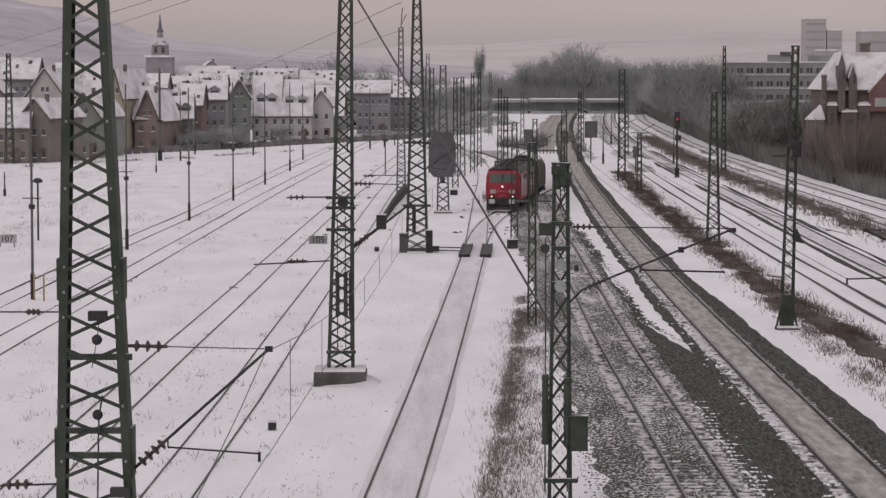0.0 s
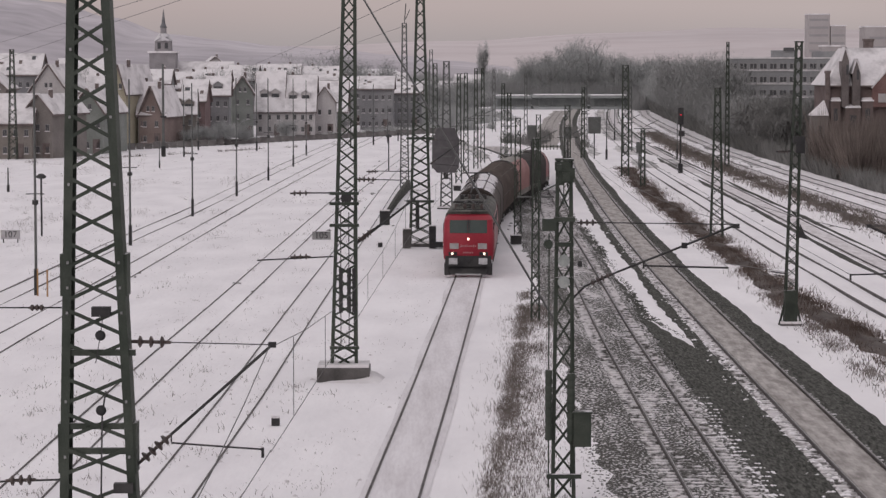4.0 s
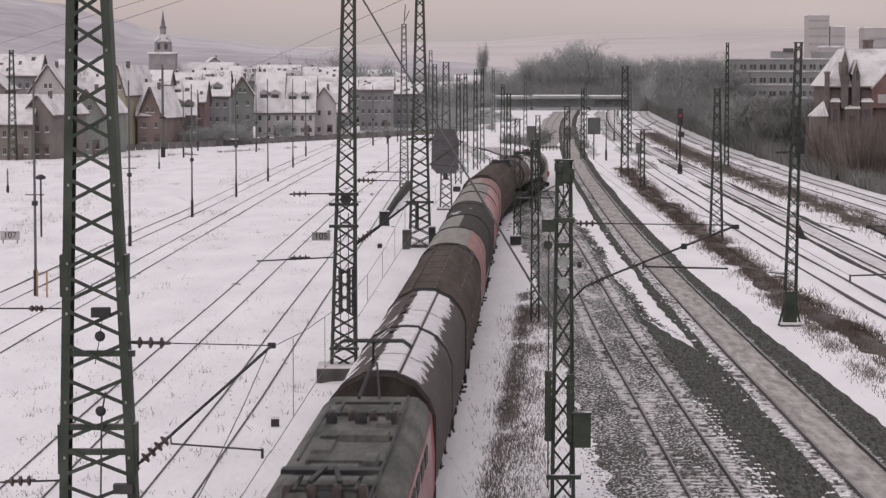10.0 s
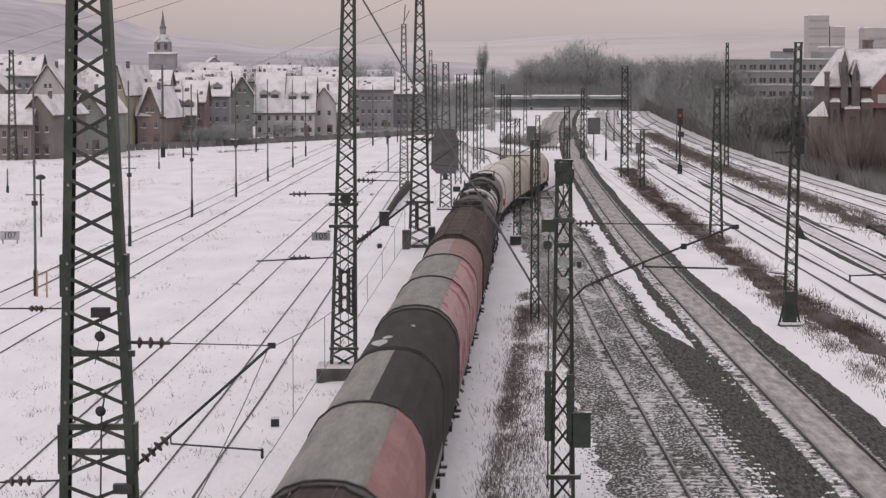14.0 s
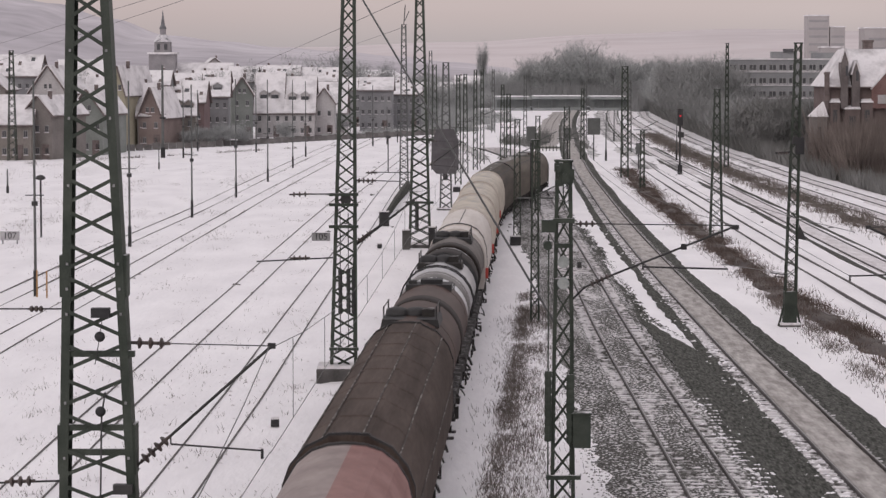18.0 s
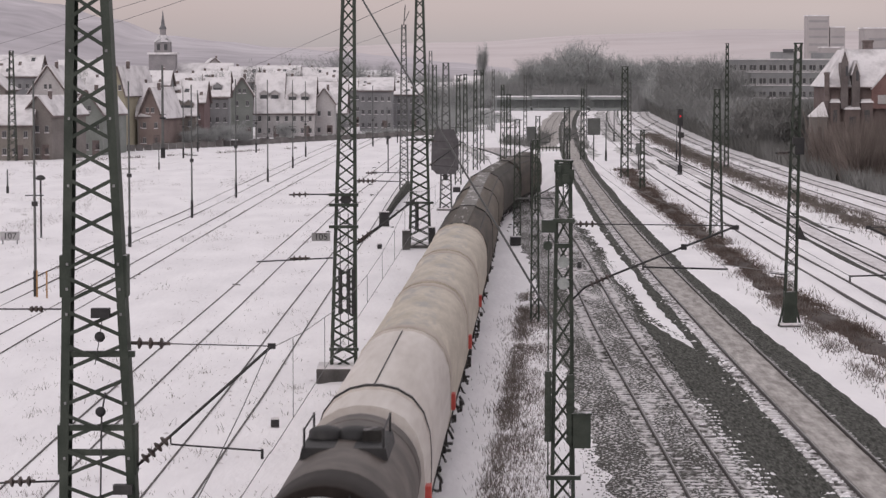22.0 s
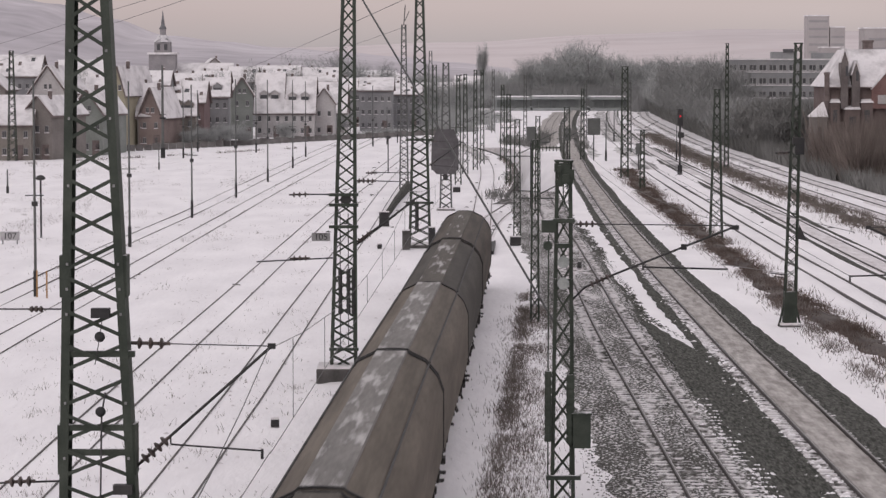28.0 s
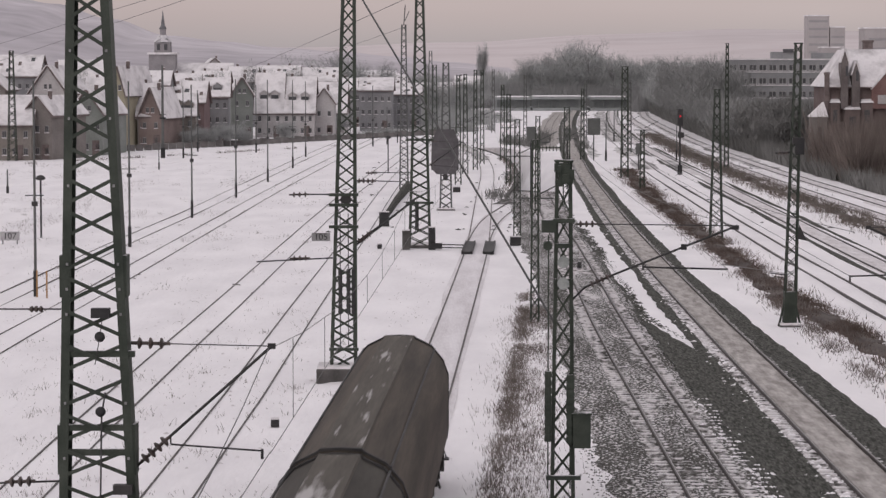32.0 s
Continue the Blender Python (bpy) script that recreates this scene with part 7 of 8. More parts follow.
# ---- trees and brush ----
def tree_meshes(seed, h, spread, n_limb=9, twigs=900, slim=False):
    """A bare tree: tapered trunk, limbs, and a crown of fine twigs."""
    rnd = random.Random(seed)
    wood, crown = Shape(), Shape()
    top = Vector((rnd.uniform(-0.4, 0.4), rnd.uniform(-0.4, 0.4), h * 0.8))
    wood.tube([(0, 0, -0.2), (rnd.uniform(-.15, .15), 0, h * 0.3), top * 0.7, top], h * 0.018, 6, 0.05)
    tips = []
    for i in range(n_limb):
        z = h * rnd.uniform(0.22, 0.75)
        a = rnd.uniform(0, math.tau)
        r = spread * rnd.uniform(0.5, 1.0) * (1 - abs(z / h - 0.45) * 0.7)
        rise = h * rnd.uniform(0.12, 0.3)
        p0 = Vector((0, 0, z))
        p1 = p0 + Vector((math.cos(a) * r * 0.5, math.sin(a) * r * 0.5, rise * 0.4))
        p2 = p0 + Vector((math.cos(a) * r, math.sin(a) * r, rise))
        wood.tube([p0, p1, p2], h * 0.008, 5, 0.03)
        tips += [p1, p2, (p1 + p2) / 2]
    tips.append(top)
    for i in range(twigs):
        c = rnd.choice(tips)
        o = c + Vector((rnd.gauss(0, spread * 0.2), rnd.gauss(0, spread * 0.2), rnd.gauss(0, h * 0.06)))
        if o.z < h * 0.12:
            continue
        d = Vector((rnd.gauss(0, 0.6), rnd.gauss(0, 0.6), rnd.uniform(0.2, 1.2))).normalized() * rnd.uniform(0.5, 1.3)
        side = Vector((rnd.gauss(0, 1), rnd.gauss(0, 1), 0)).normalized() * rnd.uniform(0.03, 0.065)
        base = len(crown.v)
        crown.v += [o - side, o + side, o + d]
        crown.f.append([base, base + 1, base + 2])
    return wood, crown


# Haze is put into the twig colours: palest far off, greyer midway.
m_crown = mat("haze_pale_twigs", (0.31, 0.318, 0.315), (0.42, 0.428, 0.425), 0.15, 0.95, 0, 0, gloss=0.05, vary=0.1)
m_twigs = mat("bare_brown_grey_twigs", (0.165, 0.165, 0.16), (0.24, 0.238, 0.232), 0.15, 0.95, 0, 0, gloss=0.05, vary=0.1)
m_haze_twigs = mat("haze_mid_twigs", (0.225, 0.228, 0.226), (0.31, 0.313, 0.31), 0.15, 0.95, 0, 0, gloss=0.05, vary=0.1)
kinds = []
for k, (h, sp, n, tw) in enumerate(((14.0, 5.0, 18, 4200), (12.0, 4.6, 16, 3800), (15.5, 5.6, 20, 4800), (9.0, 4.2, 16, 3200), (5.0, 3.2, 14, 2200))):
    wood, crown = tree_meshes(31 + k, h, sp, n, tw)
    kinds.append((wood.mesh("trunk", m_bark), crown.mesh("crown", m_crown), crown.mesh("crown", m_twigs), crown.mesh("crown", m_haze_twigs)))


def tree(k, x, y, z, rz, size, words, group="trees by the line", crown=1):
    t = thing("tree", x, y, z, rz, words, "tree", group)
    t.scale = (size, size, size)
    part("trunk", kinds[k][0], None, t)
    part("crown", kinds[k][crown], None, t)


rnd = random.Random(5)


def hedge_x(y):
    return float(np.interp(y, [200, 234, 298, 382, 480, 680, 900], [42.2, 42.0, 42.0, 43.2, 47, 56, 82]))


def room(x, y):
    """How tall the wood stands at a place: low before the office block, higher along the curve."""
    across = x / y
    if 0.115 < across < 0.155 and y < 610:
        return 12.3 - (178 - 120) * y / 4400
    return min(float(np.interp(y, [250, 300, 360, 420, 700], [5.0, 7.0, 11.0, 13.0, 15.0])), 11.2 + 8 * y / 4400)


def grow(x, y, words):
    if y < 345 and x / y > 0.138:
        return
    h = room(x, y) * rnd.uniform(0.78, 1.05)
    k = min(range(5), key=lambda q: abs((14.0, 12.0, 15.5, 9.0, 5.0)[q] - h + rnd.uniform(-1.5, 1.5)))
    # Farther trees take paler twigs to carry the haze.
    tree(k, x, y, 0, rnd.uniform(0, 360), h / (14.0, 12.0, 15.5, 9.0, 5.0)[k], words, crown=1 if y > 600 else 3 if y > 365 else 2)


for i in range(105):
    y = 315 + 405 * i / 105
    grow(hedge_x(y) + rnd.uniform(2.0, 5.0), y, "leafless grey-brown tree in the thicket")
for i in range(90):
    y = 330 + 410 * rnd.random()
    x = hedge_x(y) + 5 + rnd.random() ** 1.2 * (10 if y < 400 else 40)
    if 43 < x < 66 and 285 < y < 322:
        continue
    grow(x, y, "leafless grey-brown tree in the thicket")
for i in range(85):
    y = rnd.uniform(770, 900)
    x = 28 + rnd.random() ** 1.1 * 64
    h = float(np.interp(x * 850 / y, [30, 38, 42, 46, 50, 55, 64, 100], [15.0, 16.0, 18.0, 20.5, 18.5, 16.5, 15.2, 15.0])) * rnd.uniform(0.8, 1.02)
    tree(rnd.choice((0, 2)), x, y, 0, rnd.uniform(0, 360), h / 15.0, "leafless tree beyond the station")
edge = [Vector((hedge_x(y), y, 0)) for y in range(225, 800, 8)]
solo("thicket_floor", ribbon(edge, [(0.6, -0.05), (1.6, 0.1), (20, 0.12), (48, -0.05)], 0.8), m_soil, "leaf litter and dead stalks under the trees", "undergrowth", kind="structure")
town_trees = ((-45, 470, 1, 0.9), (-30, 480, 0, 0.8), (-33, 560, 2, 0.95), (-24, 560, 0, 1.05), (-28, 545, 2, 0.9), (-20, 590, 1, 1.1), (-15, 600, 0, 0.9), (-38, 520, 1, 1.0), (-72, 480, 1, 0.9),
                   (-8, 560, 3, 0.9), (-3, 570, 1, 0.8), (2, 590, 3, 1.0), (6, 600, 1, 0.75), (-1, 540, 3, 1.0), (4, 560, 3, 0.8), (9, 640, 1, 0.8), (13, 680, 1, 0.9))
yard_trees = ((-47, 420, 4, 1.0), (-42, 428, 4, 0.9), (-38.5, 392, 3, 0.45), (-37, 389, 4, 0.7), (-35.6, 395, 3, 0.5), (-34.2, 391, 4, 0.8), (-32.6, 396, 3, 0.5), (-31.6, 393, 4, 0.6), (-39.6, 388, 4, 0.6), (-54, 352, 4, 0.7), (-26, 412, 4, 0.8), (-18.5, 462, 4, 0.7))
for x, y, k, s in town_trees + yard_trees:
    tree(k, x, y, 0, rnd.uniform(0, 360), s * (0.8 if y < 440 else 1), "leafless garden tree among the houses", "trees of the town")
# the poplar beside the far tracks
wood, crown = tree_meshes(77, 18.5, 1.9, 30, 5200)
pop = thing("poplar", 12.6, 800, 0, 0, "tall slim leafless poplar by the far tracks", "tree")
tagged(part("bough", wood, m_bark, pop), kind="stuff")
part("crown", crown, m_crown, pop)

# a low fence and hedge band along the yard's far edge
m_fence = mat("weathered_grey_boards", (0.12, 0.112, 0.11), (0.2, 0.19, 0.187), 0.8, 0.9, 0, 0.3, 6, 0.4)
fence = thing("yard_fence", 0, 0, 0, 0, "low dark board fence along the yard's edge", "fence")
for i in range(60):
    x = -60 + i * 1.0
    y = 342 + (x + 58) * 2.05
    part("board_panel", Shape().box((x, y, 0.35 + 0.1 * math.sin(i * 2.3)), (1.15, 0.12, 1.1)), m_fence, fence)


def blades(name, spots, hmin, hmax, width, material, label, lean=0.35, category="dry grass", seed=3):
    """Many thin stalks in one mesh; spots yields places."""
    r = random.Random(seed)
    s = Shape()
    for x, y, f in spots:
        h = r.uniform(hmin, hmax) * f
        a = r.uniform(0, math.tau)
        d = Vector((r.gauss(0, lean), r.gauss(0, lean), 1)) * h
        side = Vector((math.cos(a), math.sin(a), 0)) * width
        base = len(s.v)
        p = Vector((x, y, -0.03))
        s.v += [p - side, p + side, p + d * 0.6 + side * 0.6, p + d]
        s.f.append([base, base + 1, base + 2, base + 3])
    me = bpy.data.meshes.new(name)
    me.from_pydata([tuple(v) for v in s.v], [], s.f)
    me.materials.append(material)
    tagged(new(name, me), label, category, kind="stuff")


def patch(n, line, w, seed, clump=0.5, along=1.0):
    """Spots along a line, thick where a noise field is high."""
    r = random.Random(seed)
    pts = spline(line, 2)
    out = []
    while len(out) < n:
        i = int((r.random() ** along) * (len(pts) - 1))
        q = pts[i].lerp(pts[i + 1], r.random())
        x, y = q.x + r.gauss(0, w * 0.42), q.y
        v = noise.noise((x * 0.55, y * 0.22, seed)) + 0.6 * noise.noise((x * 1.7, y * 0.8, seed))
        if v > r.uniform(-0.5, clump):
            out.append((x, y, 0.7 + 0.5 * v))
    return out


blades("dry_brush", patch(6800, [(0.95, 58), (1.38, 71.6), (1.85, 79), (2.55, 93), (3.5, 112), (4.05, 124), (4.5, 135)], 0.5, 11, -0.1), 0.1, 0.36, 0.012, m_weeds, "dry brown stalks standing in the snow", 0.45)
blades("dry_brush", patch(3600, [(1.35, 58), (1.8, 71.6), (2.3, 79), (3.05, 93), (4.0, 112), (4.6, 128)], 1.0, 14, 0.3), 0.1, 0.34, 0.011, m_weeds, "dry brown stalks standing in the snow", 0.45, seed=31)
blades("dry_brush", patch(8500, [(2.0, 58), (2.5, 75), (3.3, 95), (4.2, 114), (4.9, 128)], 1.75, 12, 0.5), 0.08, 0.32, 0.010, m_stalk, "sparse dry grass in thin snow", 0.3)
VERGE = [(20.3, 62), (19.7, 90), (19.2, 108), (18.9, 118), (18.6, 132), (18.8, 159), (19.5, 204), (20.2, 241), (22.0, 301)]
VERGE_E = [(33.2, 130), (33.3, 187), (33.5, 215), (33.5, 250), (33.7, 290), (35.3, 374), (38, 460)]
solo("verge_soil", ribbon(spline(VERGE, 1.2), [(-0.9, -0.06), (-0.4, 0.08), (0.0, 0.14), (0.35, 0.08), (0.7, -0.06)], 1.1), m_soil, "brown frozen verge between the tracks", "verge", kind="structure")
solo("verge_soil", ribbon(spline(VERGE_E, 4), [(-0.6, -0.08), (-0.3, 0.06), (0.1, 0.1), (0.3, 0.06), (0.6, -0.08)], 1.9), m_soil, "brown frozen verge between the tracks", "verge", kind="structure")
blades("bramble", patch(42000, VERGE, 1.6, 21, 0.2, 1.3), 0.12, 0.52, 0.018, m_bramble, "dense brown brambles along the verge", 0.5, "brambles")
blades("bramble", patch(24000, VERGE_E, 2.5, 22, 1.0), 0.18, 0.75, 0.026, m_weeds, "dense brown brambles along the far verge", 0.45, "brambles")
under = []
r3 = random.Random(17)
while len(under) < 30000:
    y = 228 + 470 * r3.random() ** 1.3
    x = hedge_x(y) + 0.6 + 9 * r3.random() ** 1.6
    if noise.noise((x * 0.2, y * 0.1, 3)) > -0.3:
        under.append((x, y, min(1.0, 0.45 + (y - 228) / 260)))
edge_brush = []
while len(edge_brush) < 9000:
    x = r3.uniform(-60, 10)
    y = 346 + (x + 58) * 2.1 + abs(r3.gauss(0, 5))
    v = noise.noise((x * 0.25, y * 0.05, 8))
    if v > -0.15:
        edge_brush.append((x, y, (0.35 + 0.5 * max(0, v)) * (1.0 if x < -14 else 1.7)))
blades("yard_edge_brush", edge_brush, 0.8, 2.6, 0.05, m_crown, "grey shrubs and weeds along the yard's edge", 0.35, "shrubs")
far_brush = []
while len(far_brush) < 9000:
    x = r3.uniform(-10, 17)
    y = 500 + r3.uniform(0, 110) + abs(x) * 4
    if noise.noise((x * 0.3, y * 0.08, 5)) > -0.25 + 0.02 * max(0, x):
        far_brush.append((x, y, float(np.interp(x, [-10, 2, 9, 17], [1.0, 0.95, 0.5, 0.22])) * r3.uniform(0.6, 1.1)))
blades("far_thicket", far_brush, 1.5, 6.0, 0.07, m_crown, "dense leafless thicket beyond the yard", 0.25, "undergrowth")
behind = []
while len(behind) < 17000:
    x = r3.uniform(-2, 72)
    y = r3.uniform(752, 800)
    v = noise.noise((x * 0.12, 2.0, 6)) + 0.5 * noise.noise((x * 0.5, y * 0.1, 2))
    behind.append((x, y, 0.85 + 0.3 * v))
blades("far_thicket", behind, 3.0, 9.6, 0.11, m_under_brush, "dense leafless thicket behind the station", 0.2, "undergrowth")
near_villa = []
while len(near_villa) < 12000:
    y = r3.uniform(262, 294)
    x = r3.uniform(43.3, 56.5)
    v = noise.noise((x * 0.4, y * 0.15, 12))
    if v > -0.35:
        near_villa.append((x, y, 1.0 + 0.5 * v))
blades("garden_thicket", near_villa, 2.2, 7.0, 0.045, m_garden, "dense bare bushes before the villa", 0.22, "undergrowth")
junction = []
for cx, cy, n, tall in ((13.9, 392, 420, 1.0), (15.3, 402, 420, 1.1), (21.6, 385, 240, 0.8), (16.2, 412, 420, 1.1), (12.4, 400, 320, 1.0), (10.6, 405, 300, 1.0), (7.6, 274, 130, 0.5), (23.0, 440, 320, 1.1), (17.6, 430, 320, 1.0), (5.2, 238, 200, 0.5)):
    for k in range(n):
        junction.append((cx + r3.gauss(0, 0.55), cy + r3.gauss(0, 5), tall * r3.uniform(0.5, 1.1)))
blades("junction_brush", junction, 0.6, 2.2, 0.045, m_twigs, "dark scrub between the tracks of the junction", 0.35, "shrubs")
# Blades added to stand in for the grey haze beyond the yard.
town_end = []
while len(town_end) < 20000:
    x = r3.uniform(-70, 34)
    y = r3.uniform(830, 900)
    town_end.append((x, y, 0.85 + 0.4 * noise.noise((x * 0.08, 4.0, 1)) + 0.25 * noise.noise((x * 0.4, y * 0.1, 1))))
blades("far_thicket", town_end, 4.5, 11.5, 0.15, m_crown, "grey bare twigs standing in for haze beyond the yard's end", 0.15, "undergrowth")
station_side = []
while len(station_side) < 6000:
    x = r3.uniform(53, 84)
    y = r3.uniform(690, 745) + (x - 53) * 1.5
    station_side.append((x, y, 0.8 + 0.4 * noise.noise((x * 0.2, y * 0.1, 1))))
blades("far_thicket", station_side, 2.0, 6.5, 0.1, m_under_brush, "dense leafless thicket beside the station", 0.2, "undergrowth")
blades("undergrowth", under, 1.0, 3.8, 0.05, m_twigs, "grey leafless undergrowth along the tracks", 0.3, "undergrowth")
blades("verge_grass", patch(3000, [(17.2, 60), (17.0, 95), (17.3, 118), (17.6, 135)], 0.9, 23, 0.9), 0.12, 0.4, 0.018, m_stalk, "thin dry grass poking through the snow", 0.5)
bank = []
for i in range(2600):
    f = r3.random()
    x, y = -62 + 46 * f + r3.gauss(0, 0.25), 300 + 92 * f + r3.gauss(0, 0.8)
    if noise.noise((x * 0.4, y * 0.1, 21)) > -0.05:
        bank.append((x, y, 0.6 + 0.6 * r3.random()))
blades("yard_edge_weeds", bank, 0.1, 0.5, 0.03, m_stalk, "pale weeds along the bank at the yard's edge", 0.4)
field = []
r2 = random.Random(9)
while len(field) < 5200:
    y = 62 + 330 * r2.random() ** 1.5
    x = r2.uniform(-0.175 * y - 4, -2 + 0.01 * y)
    v = noise.noise((x * 0.35, y * 0.16, 4)) + 0.5 * noise.noise((x * 1.1, y * 0.5, 9))
    if v > 0.12 and r2.random() < 0.5:
        field.append((x, y, 0.6 + v * 0.5))
for i in range(330):
    y = 64 + 300 * r2.random() ** 1.3
    x = r2.uniform(-0.176 * y, -1.5 - 0.025 * y)
    size, count = r2.uniform(0.08, 0.3) * (1 + y / 250), r2.randint(5, 22)
    for k in range(count):
        field.append((x + r2.gauss(0, size), y + r2.gauss(0, size * 2), r2.uniform(1.0, 2.6)))
blades("field_grass", field, 0.03, 0.13, 0.012, m_stalk, "scattered dry tufts in the snowfield", 0.5)
far_grass = []
while len(far_grass) < 2300:
    y = r2.uniform(175, 330)
    x = r2.uniform(-0.178 * y, -0.02 * y)
    if noise.noise((x * 0.2, y * 0.05, 14)) > (0.2 if x < -0.12 * y else 0.42):
        far_grass.append((x, y, 1.0))
blades("field_grass", far_grass, 0.06, 0.3, 0.013, m_stalk, "pale dry weeds standing in the snow", 0.4)



def clumps(name, spots, small, large, long, material, label, category, seed):
    """Low uneven mounds in one mesh; spots yields places with their heights."""
    r = random.Random(seed)
    s = Shape()
    for x, y, z in spots:
        w = r.uniform(small, large)
        l2 = w * r.uniform(1.0, long)
        n = 9
        base = len(s.v)
        s.v.append(Vector((x, y, z + 0.012 + 0.1 * w)))
        for k in range(n):
            a, q = math.tau * k / n, r.uniform(0.35, 1.3)
            s.v.append(Vector((x + math.cos(a) * w * q, y + math.sin(a) * l2 * q, z - 0.05)))
        s.f += [[base, base + 1 + k, base + 1 + (k + 1) % n] for k in range(n)]
    ob = new(name, s.mesh(name, material, 70))
    tagged(ob, label, category, kind="stuff")


r4 = random.Random(41)
c_edge = [q for q in offset(spline(LINE_C, 0.5), -1.2) if 56 < q.y < 190]
snowy, dark = [], []
for i in range(2600):
    left, right = gap_edges[int(len(gap_edges) * r4.random() ** 1.3)]
    if r4.random() < 0.5:
        if left.y < 92:
            snowy.append((left.x + r4.gauss(0.0, 0.22), left.y, 0.06))
    else:
        if right.y < 108:
            snowy.append((right.x - abs(r4.gauss(0.0, 0.2)), right.y, 0.01))
    dark.append((right.x + abs(r4.gauss(0, 0.14)), right.y + r4.random(), -0.005))
for i in range(30):
    q = gap_edges[int(len(gap_edges) * r4.random())]
    f = r4.random()
    snowy.append((q[0].x + (q[1].x - q[0].x) * f, q[0].y, 0.062 - 0.05 * f))
clumps("snow_clumps", snowy[:1000], 0.04, 0.19, 3.6, m_snow, "small clumps of snow on dark gravel", "snow", 1)
ends = []
for i in range(650):
    q = c_edge[int(len(c_edge) * r4.random() ** 1.2)]
    ends.append((q.x + r4.gauss(0.12, 0.2), q.y, 0.07))
clumps("snow_clumps", ends, 0.05, 0.2, 2.8, m_snow, "snow lying on the sleeper ends", "snow", 6)
clumps("snow_clumps", snowy[1000:1500], 0.03, 0.08, 2.0, m_snow, "crumbs of snow on dark gravel", "snow", 2)
clumps("gravel_clumps", dark, 0.03, 0.13, 2.2, m_gravel_dark, "stones strewn at the gravel's edge", "gravel", 3)
dark = []
for i in range(1300):
    y = 58 + 80 * r4.random() ** 1.4
    dark.append((float(np.interp(y, [60, 85, 112, 142], [4.8, 4.85, 4.9, 5.1])) + r4.gauss(-0.1, 0.22), y, -0.005))
clumps("gravel_clumps", dark, 0.03, 0.12, 2.2, m_gravel, "stones strewn at the gravel's edge", "gravel", 4)
dents = []
for i in range(160):
    y = 60 + 150 * r4.random() ** 1.5
    dents.append((r4.uniform(-0.18 * y, -0.02 * y), y, 0.0))
clumps("snow_lumps", dents, 0.06, 0.3, 1.8, m_snow, "small lumps in the snowfield", "snow", 5)

steps = []
for i in range(260):
    k = r4.uniform(0, 14)
    y = 62 + 210 * r4.random() ** 1.4
    steps.append((-0.165 * y + k * 0.0115 * y + 1.2 * noise.noise((k * 0.6, y * 0.05, 7)), y, 0.015))
clumps("footprints", steps, 0.05, 0.13, 2.2, m_ruts, "footprints and crumbs in the snow", "snow", 8)

dirt = []
for i in range(240):
    k = (LINE_T3, LINE_T3, LINE_T4, LINE_T1)[i % 4]
    y = 115 + 190 * r4.random()
    if noise.noise((i % 4 * 3.0, y * 0.06, 5)) > 0.05:
        dirt.append((float(np.interp(y, [p[1] for p in k], [p[0] for p in k])) + r4.choice((-0.75, 0.75)) + r4.gauss(0, 0.16), y, 0.03))
clumps("track_dirt_crumbs", dirt, 0.04, 0.11, 3.0, m_soil, "dark dirt thawed out along the yard rails", "dirt", 12)
fittings = []
for i in range(200):
    y = 185 + 380 * r4.random() ** 1.3
    k = r4.choice((LINE_A0, LINE_A0, LINE_A0, LINE_T1, LINE_T2, LINE_D, LINE_E, LINE_G))
    fittings.append((float(np.interp(y, [p[1] for p in k], [p[0] for p in k])) + r4.choice((-1.6, -1.2, 1.2, 1.7, 2.4)) + r4.gauss(0, 0.2), y, 0.06))
clumps("track_fittings", fittings, 0.08, 0.3, 1.6, m_under, "small dark point fittings and cable boxes beside the rails", "track fittings", 9)
tufts = []
for i in range(500):
    q = 246 + 90 * r4.random()
    tufts.append((float(np.interp(q, [p[1] for p in LINE_A], [p[0] for p in LINE_A])) + r4.choice((-2.7, -2.5)) + max(-0.4, min(0.25, r4.gauss(0, 0.25))), q, 0.7 + 0.4 * r4.random()))
blades("dry_brush", tufts, 0.15, 0.8, 0.03, m_weeds, "dry weeds along the far lead track", 0.4, seed=15)

# ---- small trackside things ----
for x, y in ((1.75, 168.5), (3.15, 168.5)):
    t = thing("point_blade_cover", x, y, 0, -2, "dark open frame where the points lie bare of snow", "railway points", "point covers")
    part("frame", Shape().box((0, 0, 0.1), (0.72, 10.0, 0.18)), m_dark, t)
    part("lip", Shape().box((0.3, 0, 0.2), (0.12, 10.2, 0.06)), m_dark, t)
    part("lip", Shape().box((-0.3, 0, 0.2), (0.12, 10.2, 0.06)), m_dark, t)
t = thing("point_motor", 0.4, 168, 0, 0, "snow-dusted point motor with its rods", "point motor")
part("case", Shape().box((-0.9, 0, 0.25), (0.9, 0.6, 0.35)), m_dark, t)
for dz in (0.15, 0.35):
    part("rod", Shape().tube([(-0.5, 0, dz), (1.0, 0.2, dz - 0.05)], 0.04, 6), m_dark, t)
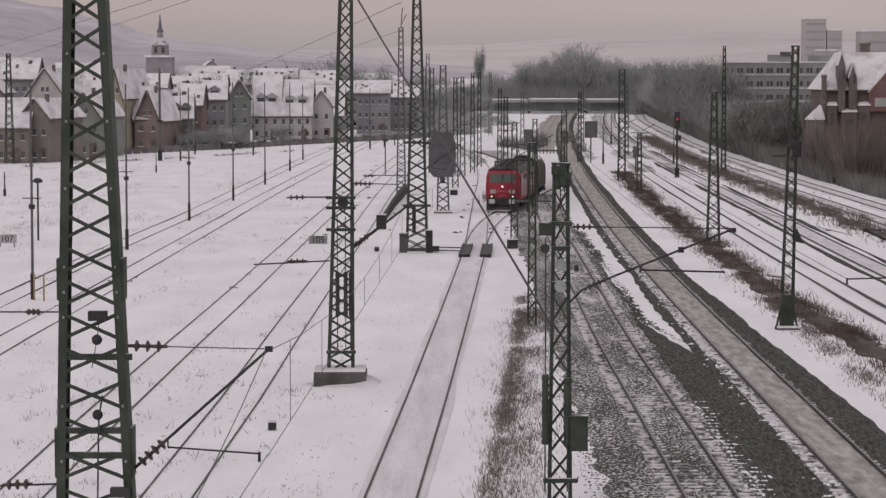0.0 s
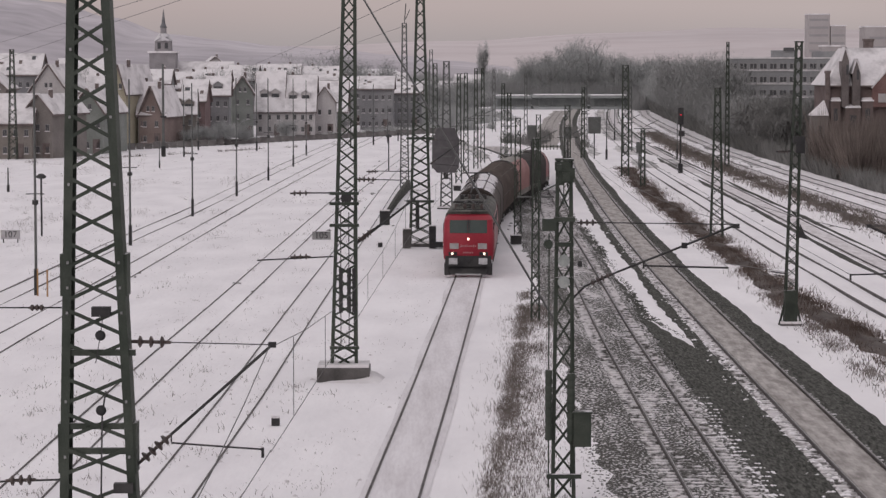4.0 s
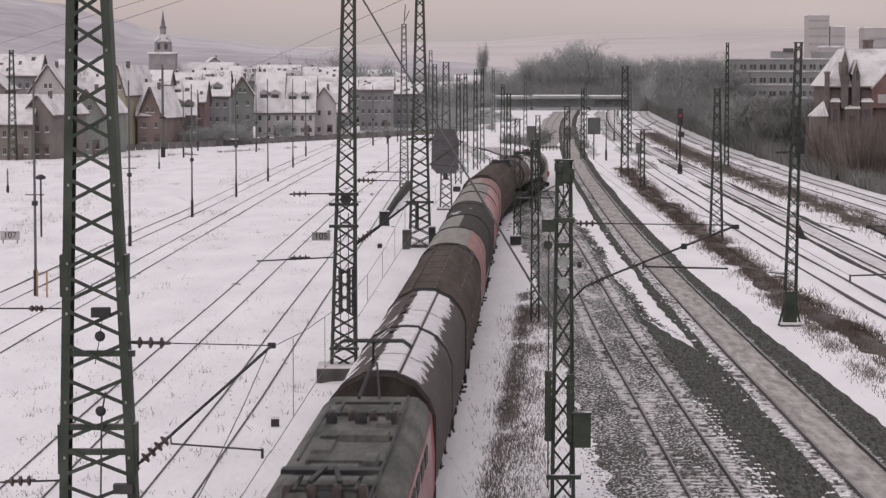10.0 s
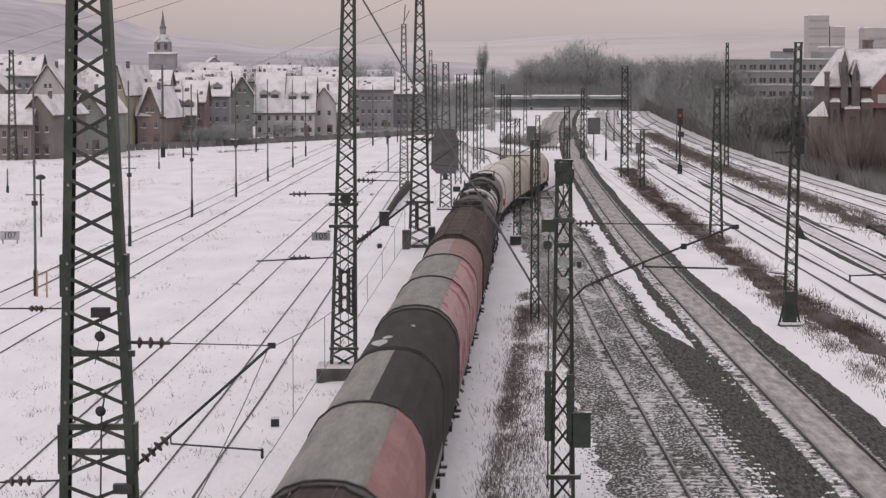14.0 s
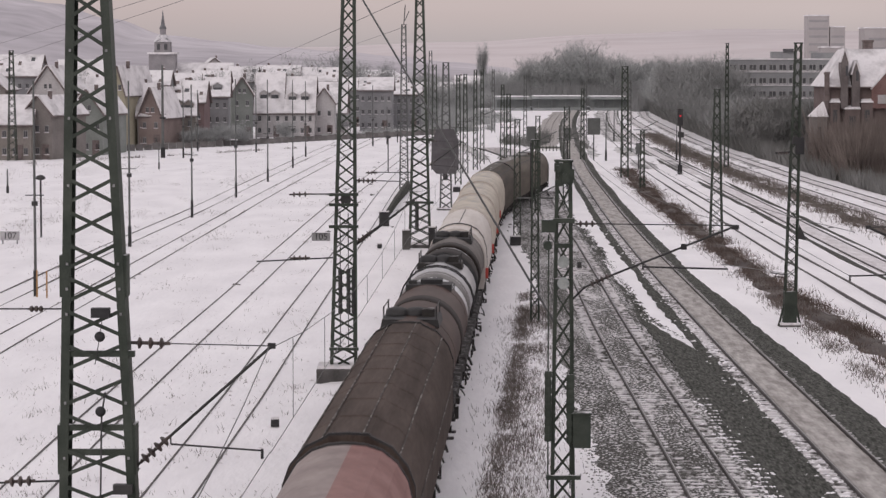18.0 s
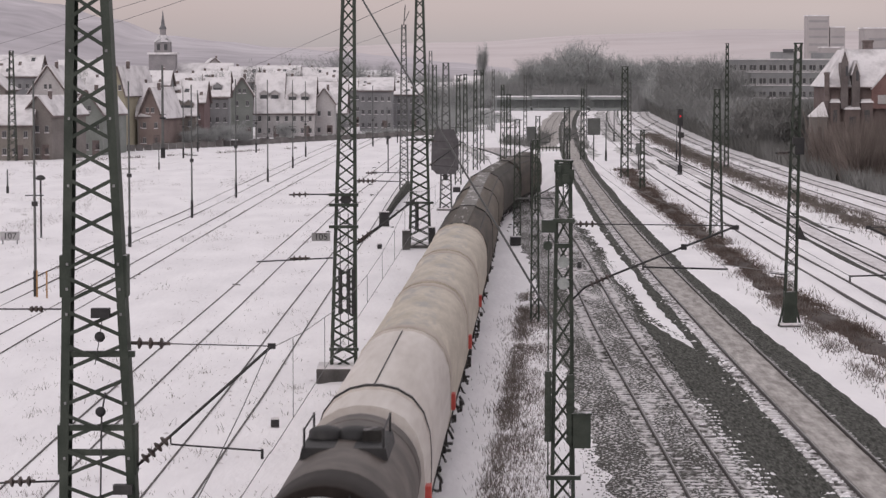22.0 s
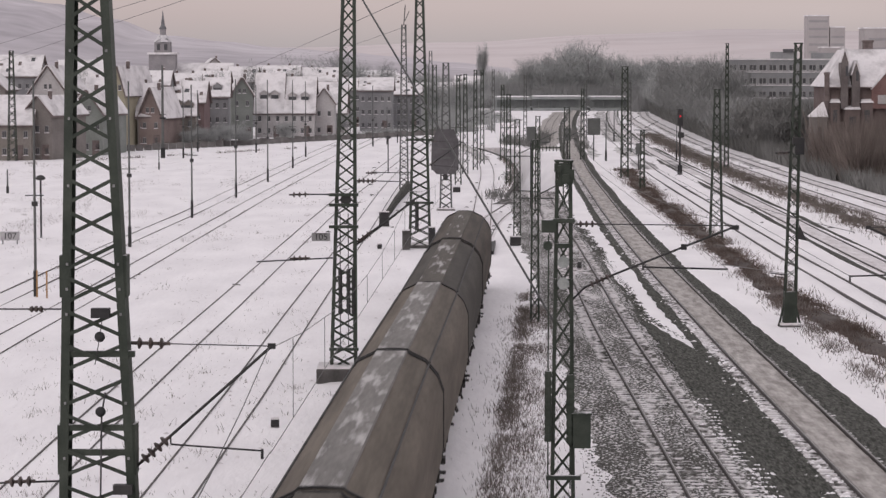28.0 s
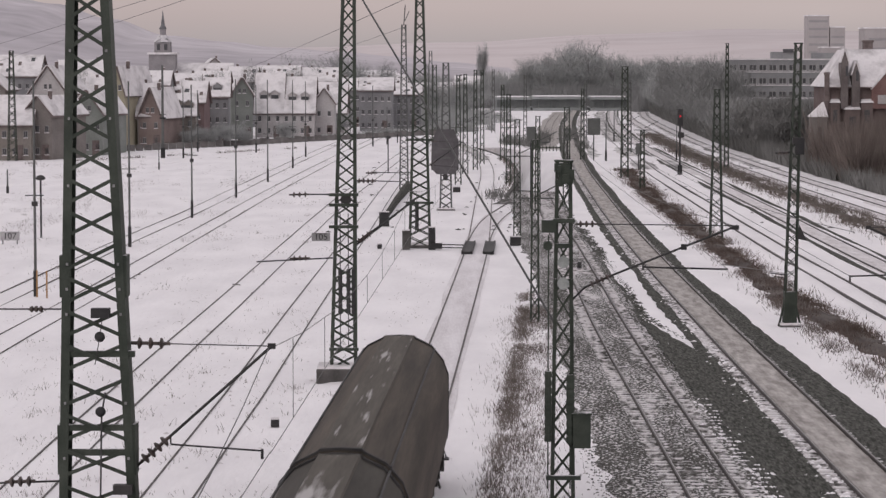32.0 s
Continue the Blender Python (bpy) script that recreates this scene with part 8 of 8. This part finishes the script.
for x, y, w, h, words in ((-5.77, 84.7, 0.28, 0.26, "small dark marker post in the snow"), (-4.58, 193, 0.75, 1.1, "small dark cabinet by the yard tracks"), (5.01, 172, 0.7, 0.6, "low dark relay box"),
                          (-4.32, 169, 0.3, 0.3, "small dark marker post in the snow"), (1.35, 246, 0.7, 0.5, "low dark hood beside the siding"), (-2.5, 168, 0.5, 1.3, "grey narrow cabinet at the mast's foot"),
                          (-0.75, 168, 0.45, 1.5, "dark narrow cabinet at the mast's foot")):
    t = thing("trackside_cabinet", x, y, 0, 8, words, "cabinet", "trackside boxes")
    part("case", Shape().box((0, 0, h / 2), (w, w * 0.6, h)), m_dark if "dark" in words else m_concrete, t)
    part("snow_cap", Shape().box((0, 0, h + 0.03), (w * 1.04, w * 0.64, 0.07)), m_roofsnow, t)
for x, y in ((-23.0, 133), (-22.4, 132.5)):
    t = thing("wooden_stake", x + 1.2, y, 0, 0, "thin ochre stake beside the pole", "stake", "stakes")
    part("stake", Shape().box((0, 0, 0.7), (0.08, 0.08, 1.5)), mat("ochre_wood", (0.3, 0.17, 0.08), (0.4, 0.25, 0.13), 3, 0.8), t)
# dark earth ramp between the masts
slope = Shape().loft([[(-4.85, 203, -0.1), (-4.5, 203, -0.1), (-4.55, 203, 0.4), (-4.8, 203, 0.4)], [(-4.45, 225, -0.1), (-4.05, 225, -0.1), (-4.1, 225, 0.6), (-4.4, 225, 0.6)], [(-3.75, 250, -0.1), (-3.3, 250, -0.1), (-3.35, 250, 0.9), (-3.7, 250, 0.9)]])
solo("loading_ramp", slope, m_gravel_dark, "narrow dark earth ramp beside the yard track", "ramp")

# ---- sleepers, one by one where the bridge overlooks them, joined further off ----
block = Shape()
block.loft([[(-1.3, -0.14, 0), (1.3, -0.14, 0), (1.3, 0.14, 0), (-1.3, 0.14, 0)], [(-1.3, -0.125, 0.075), (1.3, -0.125, 0.075), (1.3, 0.125, 0.075), (-1.3, 0.125, 0.075)]])
block_mesh = block.mesh("sleeper", m_sleeper)


def sleepers(line_points, owner, z, first, count, last):
    line = spline(line_points, 0.1)
    run, k, placed = 0.0, 0, 0
    rest = Shape()
    for a, b in zip(line, line[1:]):
        run += (b - a).length
        if a.y < first or a.y > last or run < k * 0.6:
            continue
        k = int(run / 0.6) + 1
        turn = math.atan2(-(b - a).x, (b - a).y)
        if placed < count:
            ob = part("sleeper", block_mesh, None, owner)
            ob.matrix_basis = Matrix.Translation((a.x, a.y, z)) @ Matrix.Rotation(turn, 4, "Z")
            placed += 1
        else:
            rest.box((a.x, a.y, z + 0.03), (2.6, 0.26, 0.09), turn)
    if rest.v:
        tagged(part("sleepers_far", rest, m_sleeper, owner), kind="stuff")


sleepers(LINE_B, t_b, 0.0, 58, 290, 244)
sleepers(LINE_C, t_c, 0.005, 58, 290, 330)


# ---- what moves: the train on its line ----
def motions():
    line = spline(LINE_A, 3)
    run = [0.0]
    for a, b in zip(line, line[1:]):
        run.append(run[-1] + (b - a).length)

    def at(s):
        """Place on the line, s metres from its near end."""
        s = max(0.0, min(run[-1] - 0.01, s))
        i = int(np.searchsorted(run, s, side="right")) - 1
        i = min(i, len(line) - 2)
        return line[i].lerp(line[i + 1], (s - run[i]) / (run[i + 1] - run[i]))

    zero = float(np.interp(112.1, [p.y for p in line], run))
    # distance of the train's front past its place at 6 s
    known_t = [0.0, 1.5, 3.0, 4.5, 6.0, 32.0]
    known_s = [104.0, 76.5, 50.2, 24.7, 0.0, -423.0]
    times = [k * 0.5 for k in range(65)]
    for t, front, length in wagons:
        rows = []
        for sec in times:
            s = zero + float(np.interp(sec, known_t, known_s)) + front
            a, b = at(s + length * 0.2), at(s + length * 0.8)
            d = b - a
            mid = (a + b) / 2
            za, zb = lead_z(a.y), lead_z(b.y)
            rows.append((sec, pose(mid.x, mid.y, 0.05 + (za + zb) / 2, math.degrees(math.atan2(zb - za, d.length)), 0, math.degrees(math.atan2(-d.x, d.y)))))
        walk(t, rows)


motions()
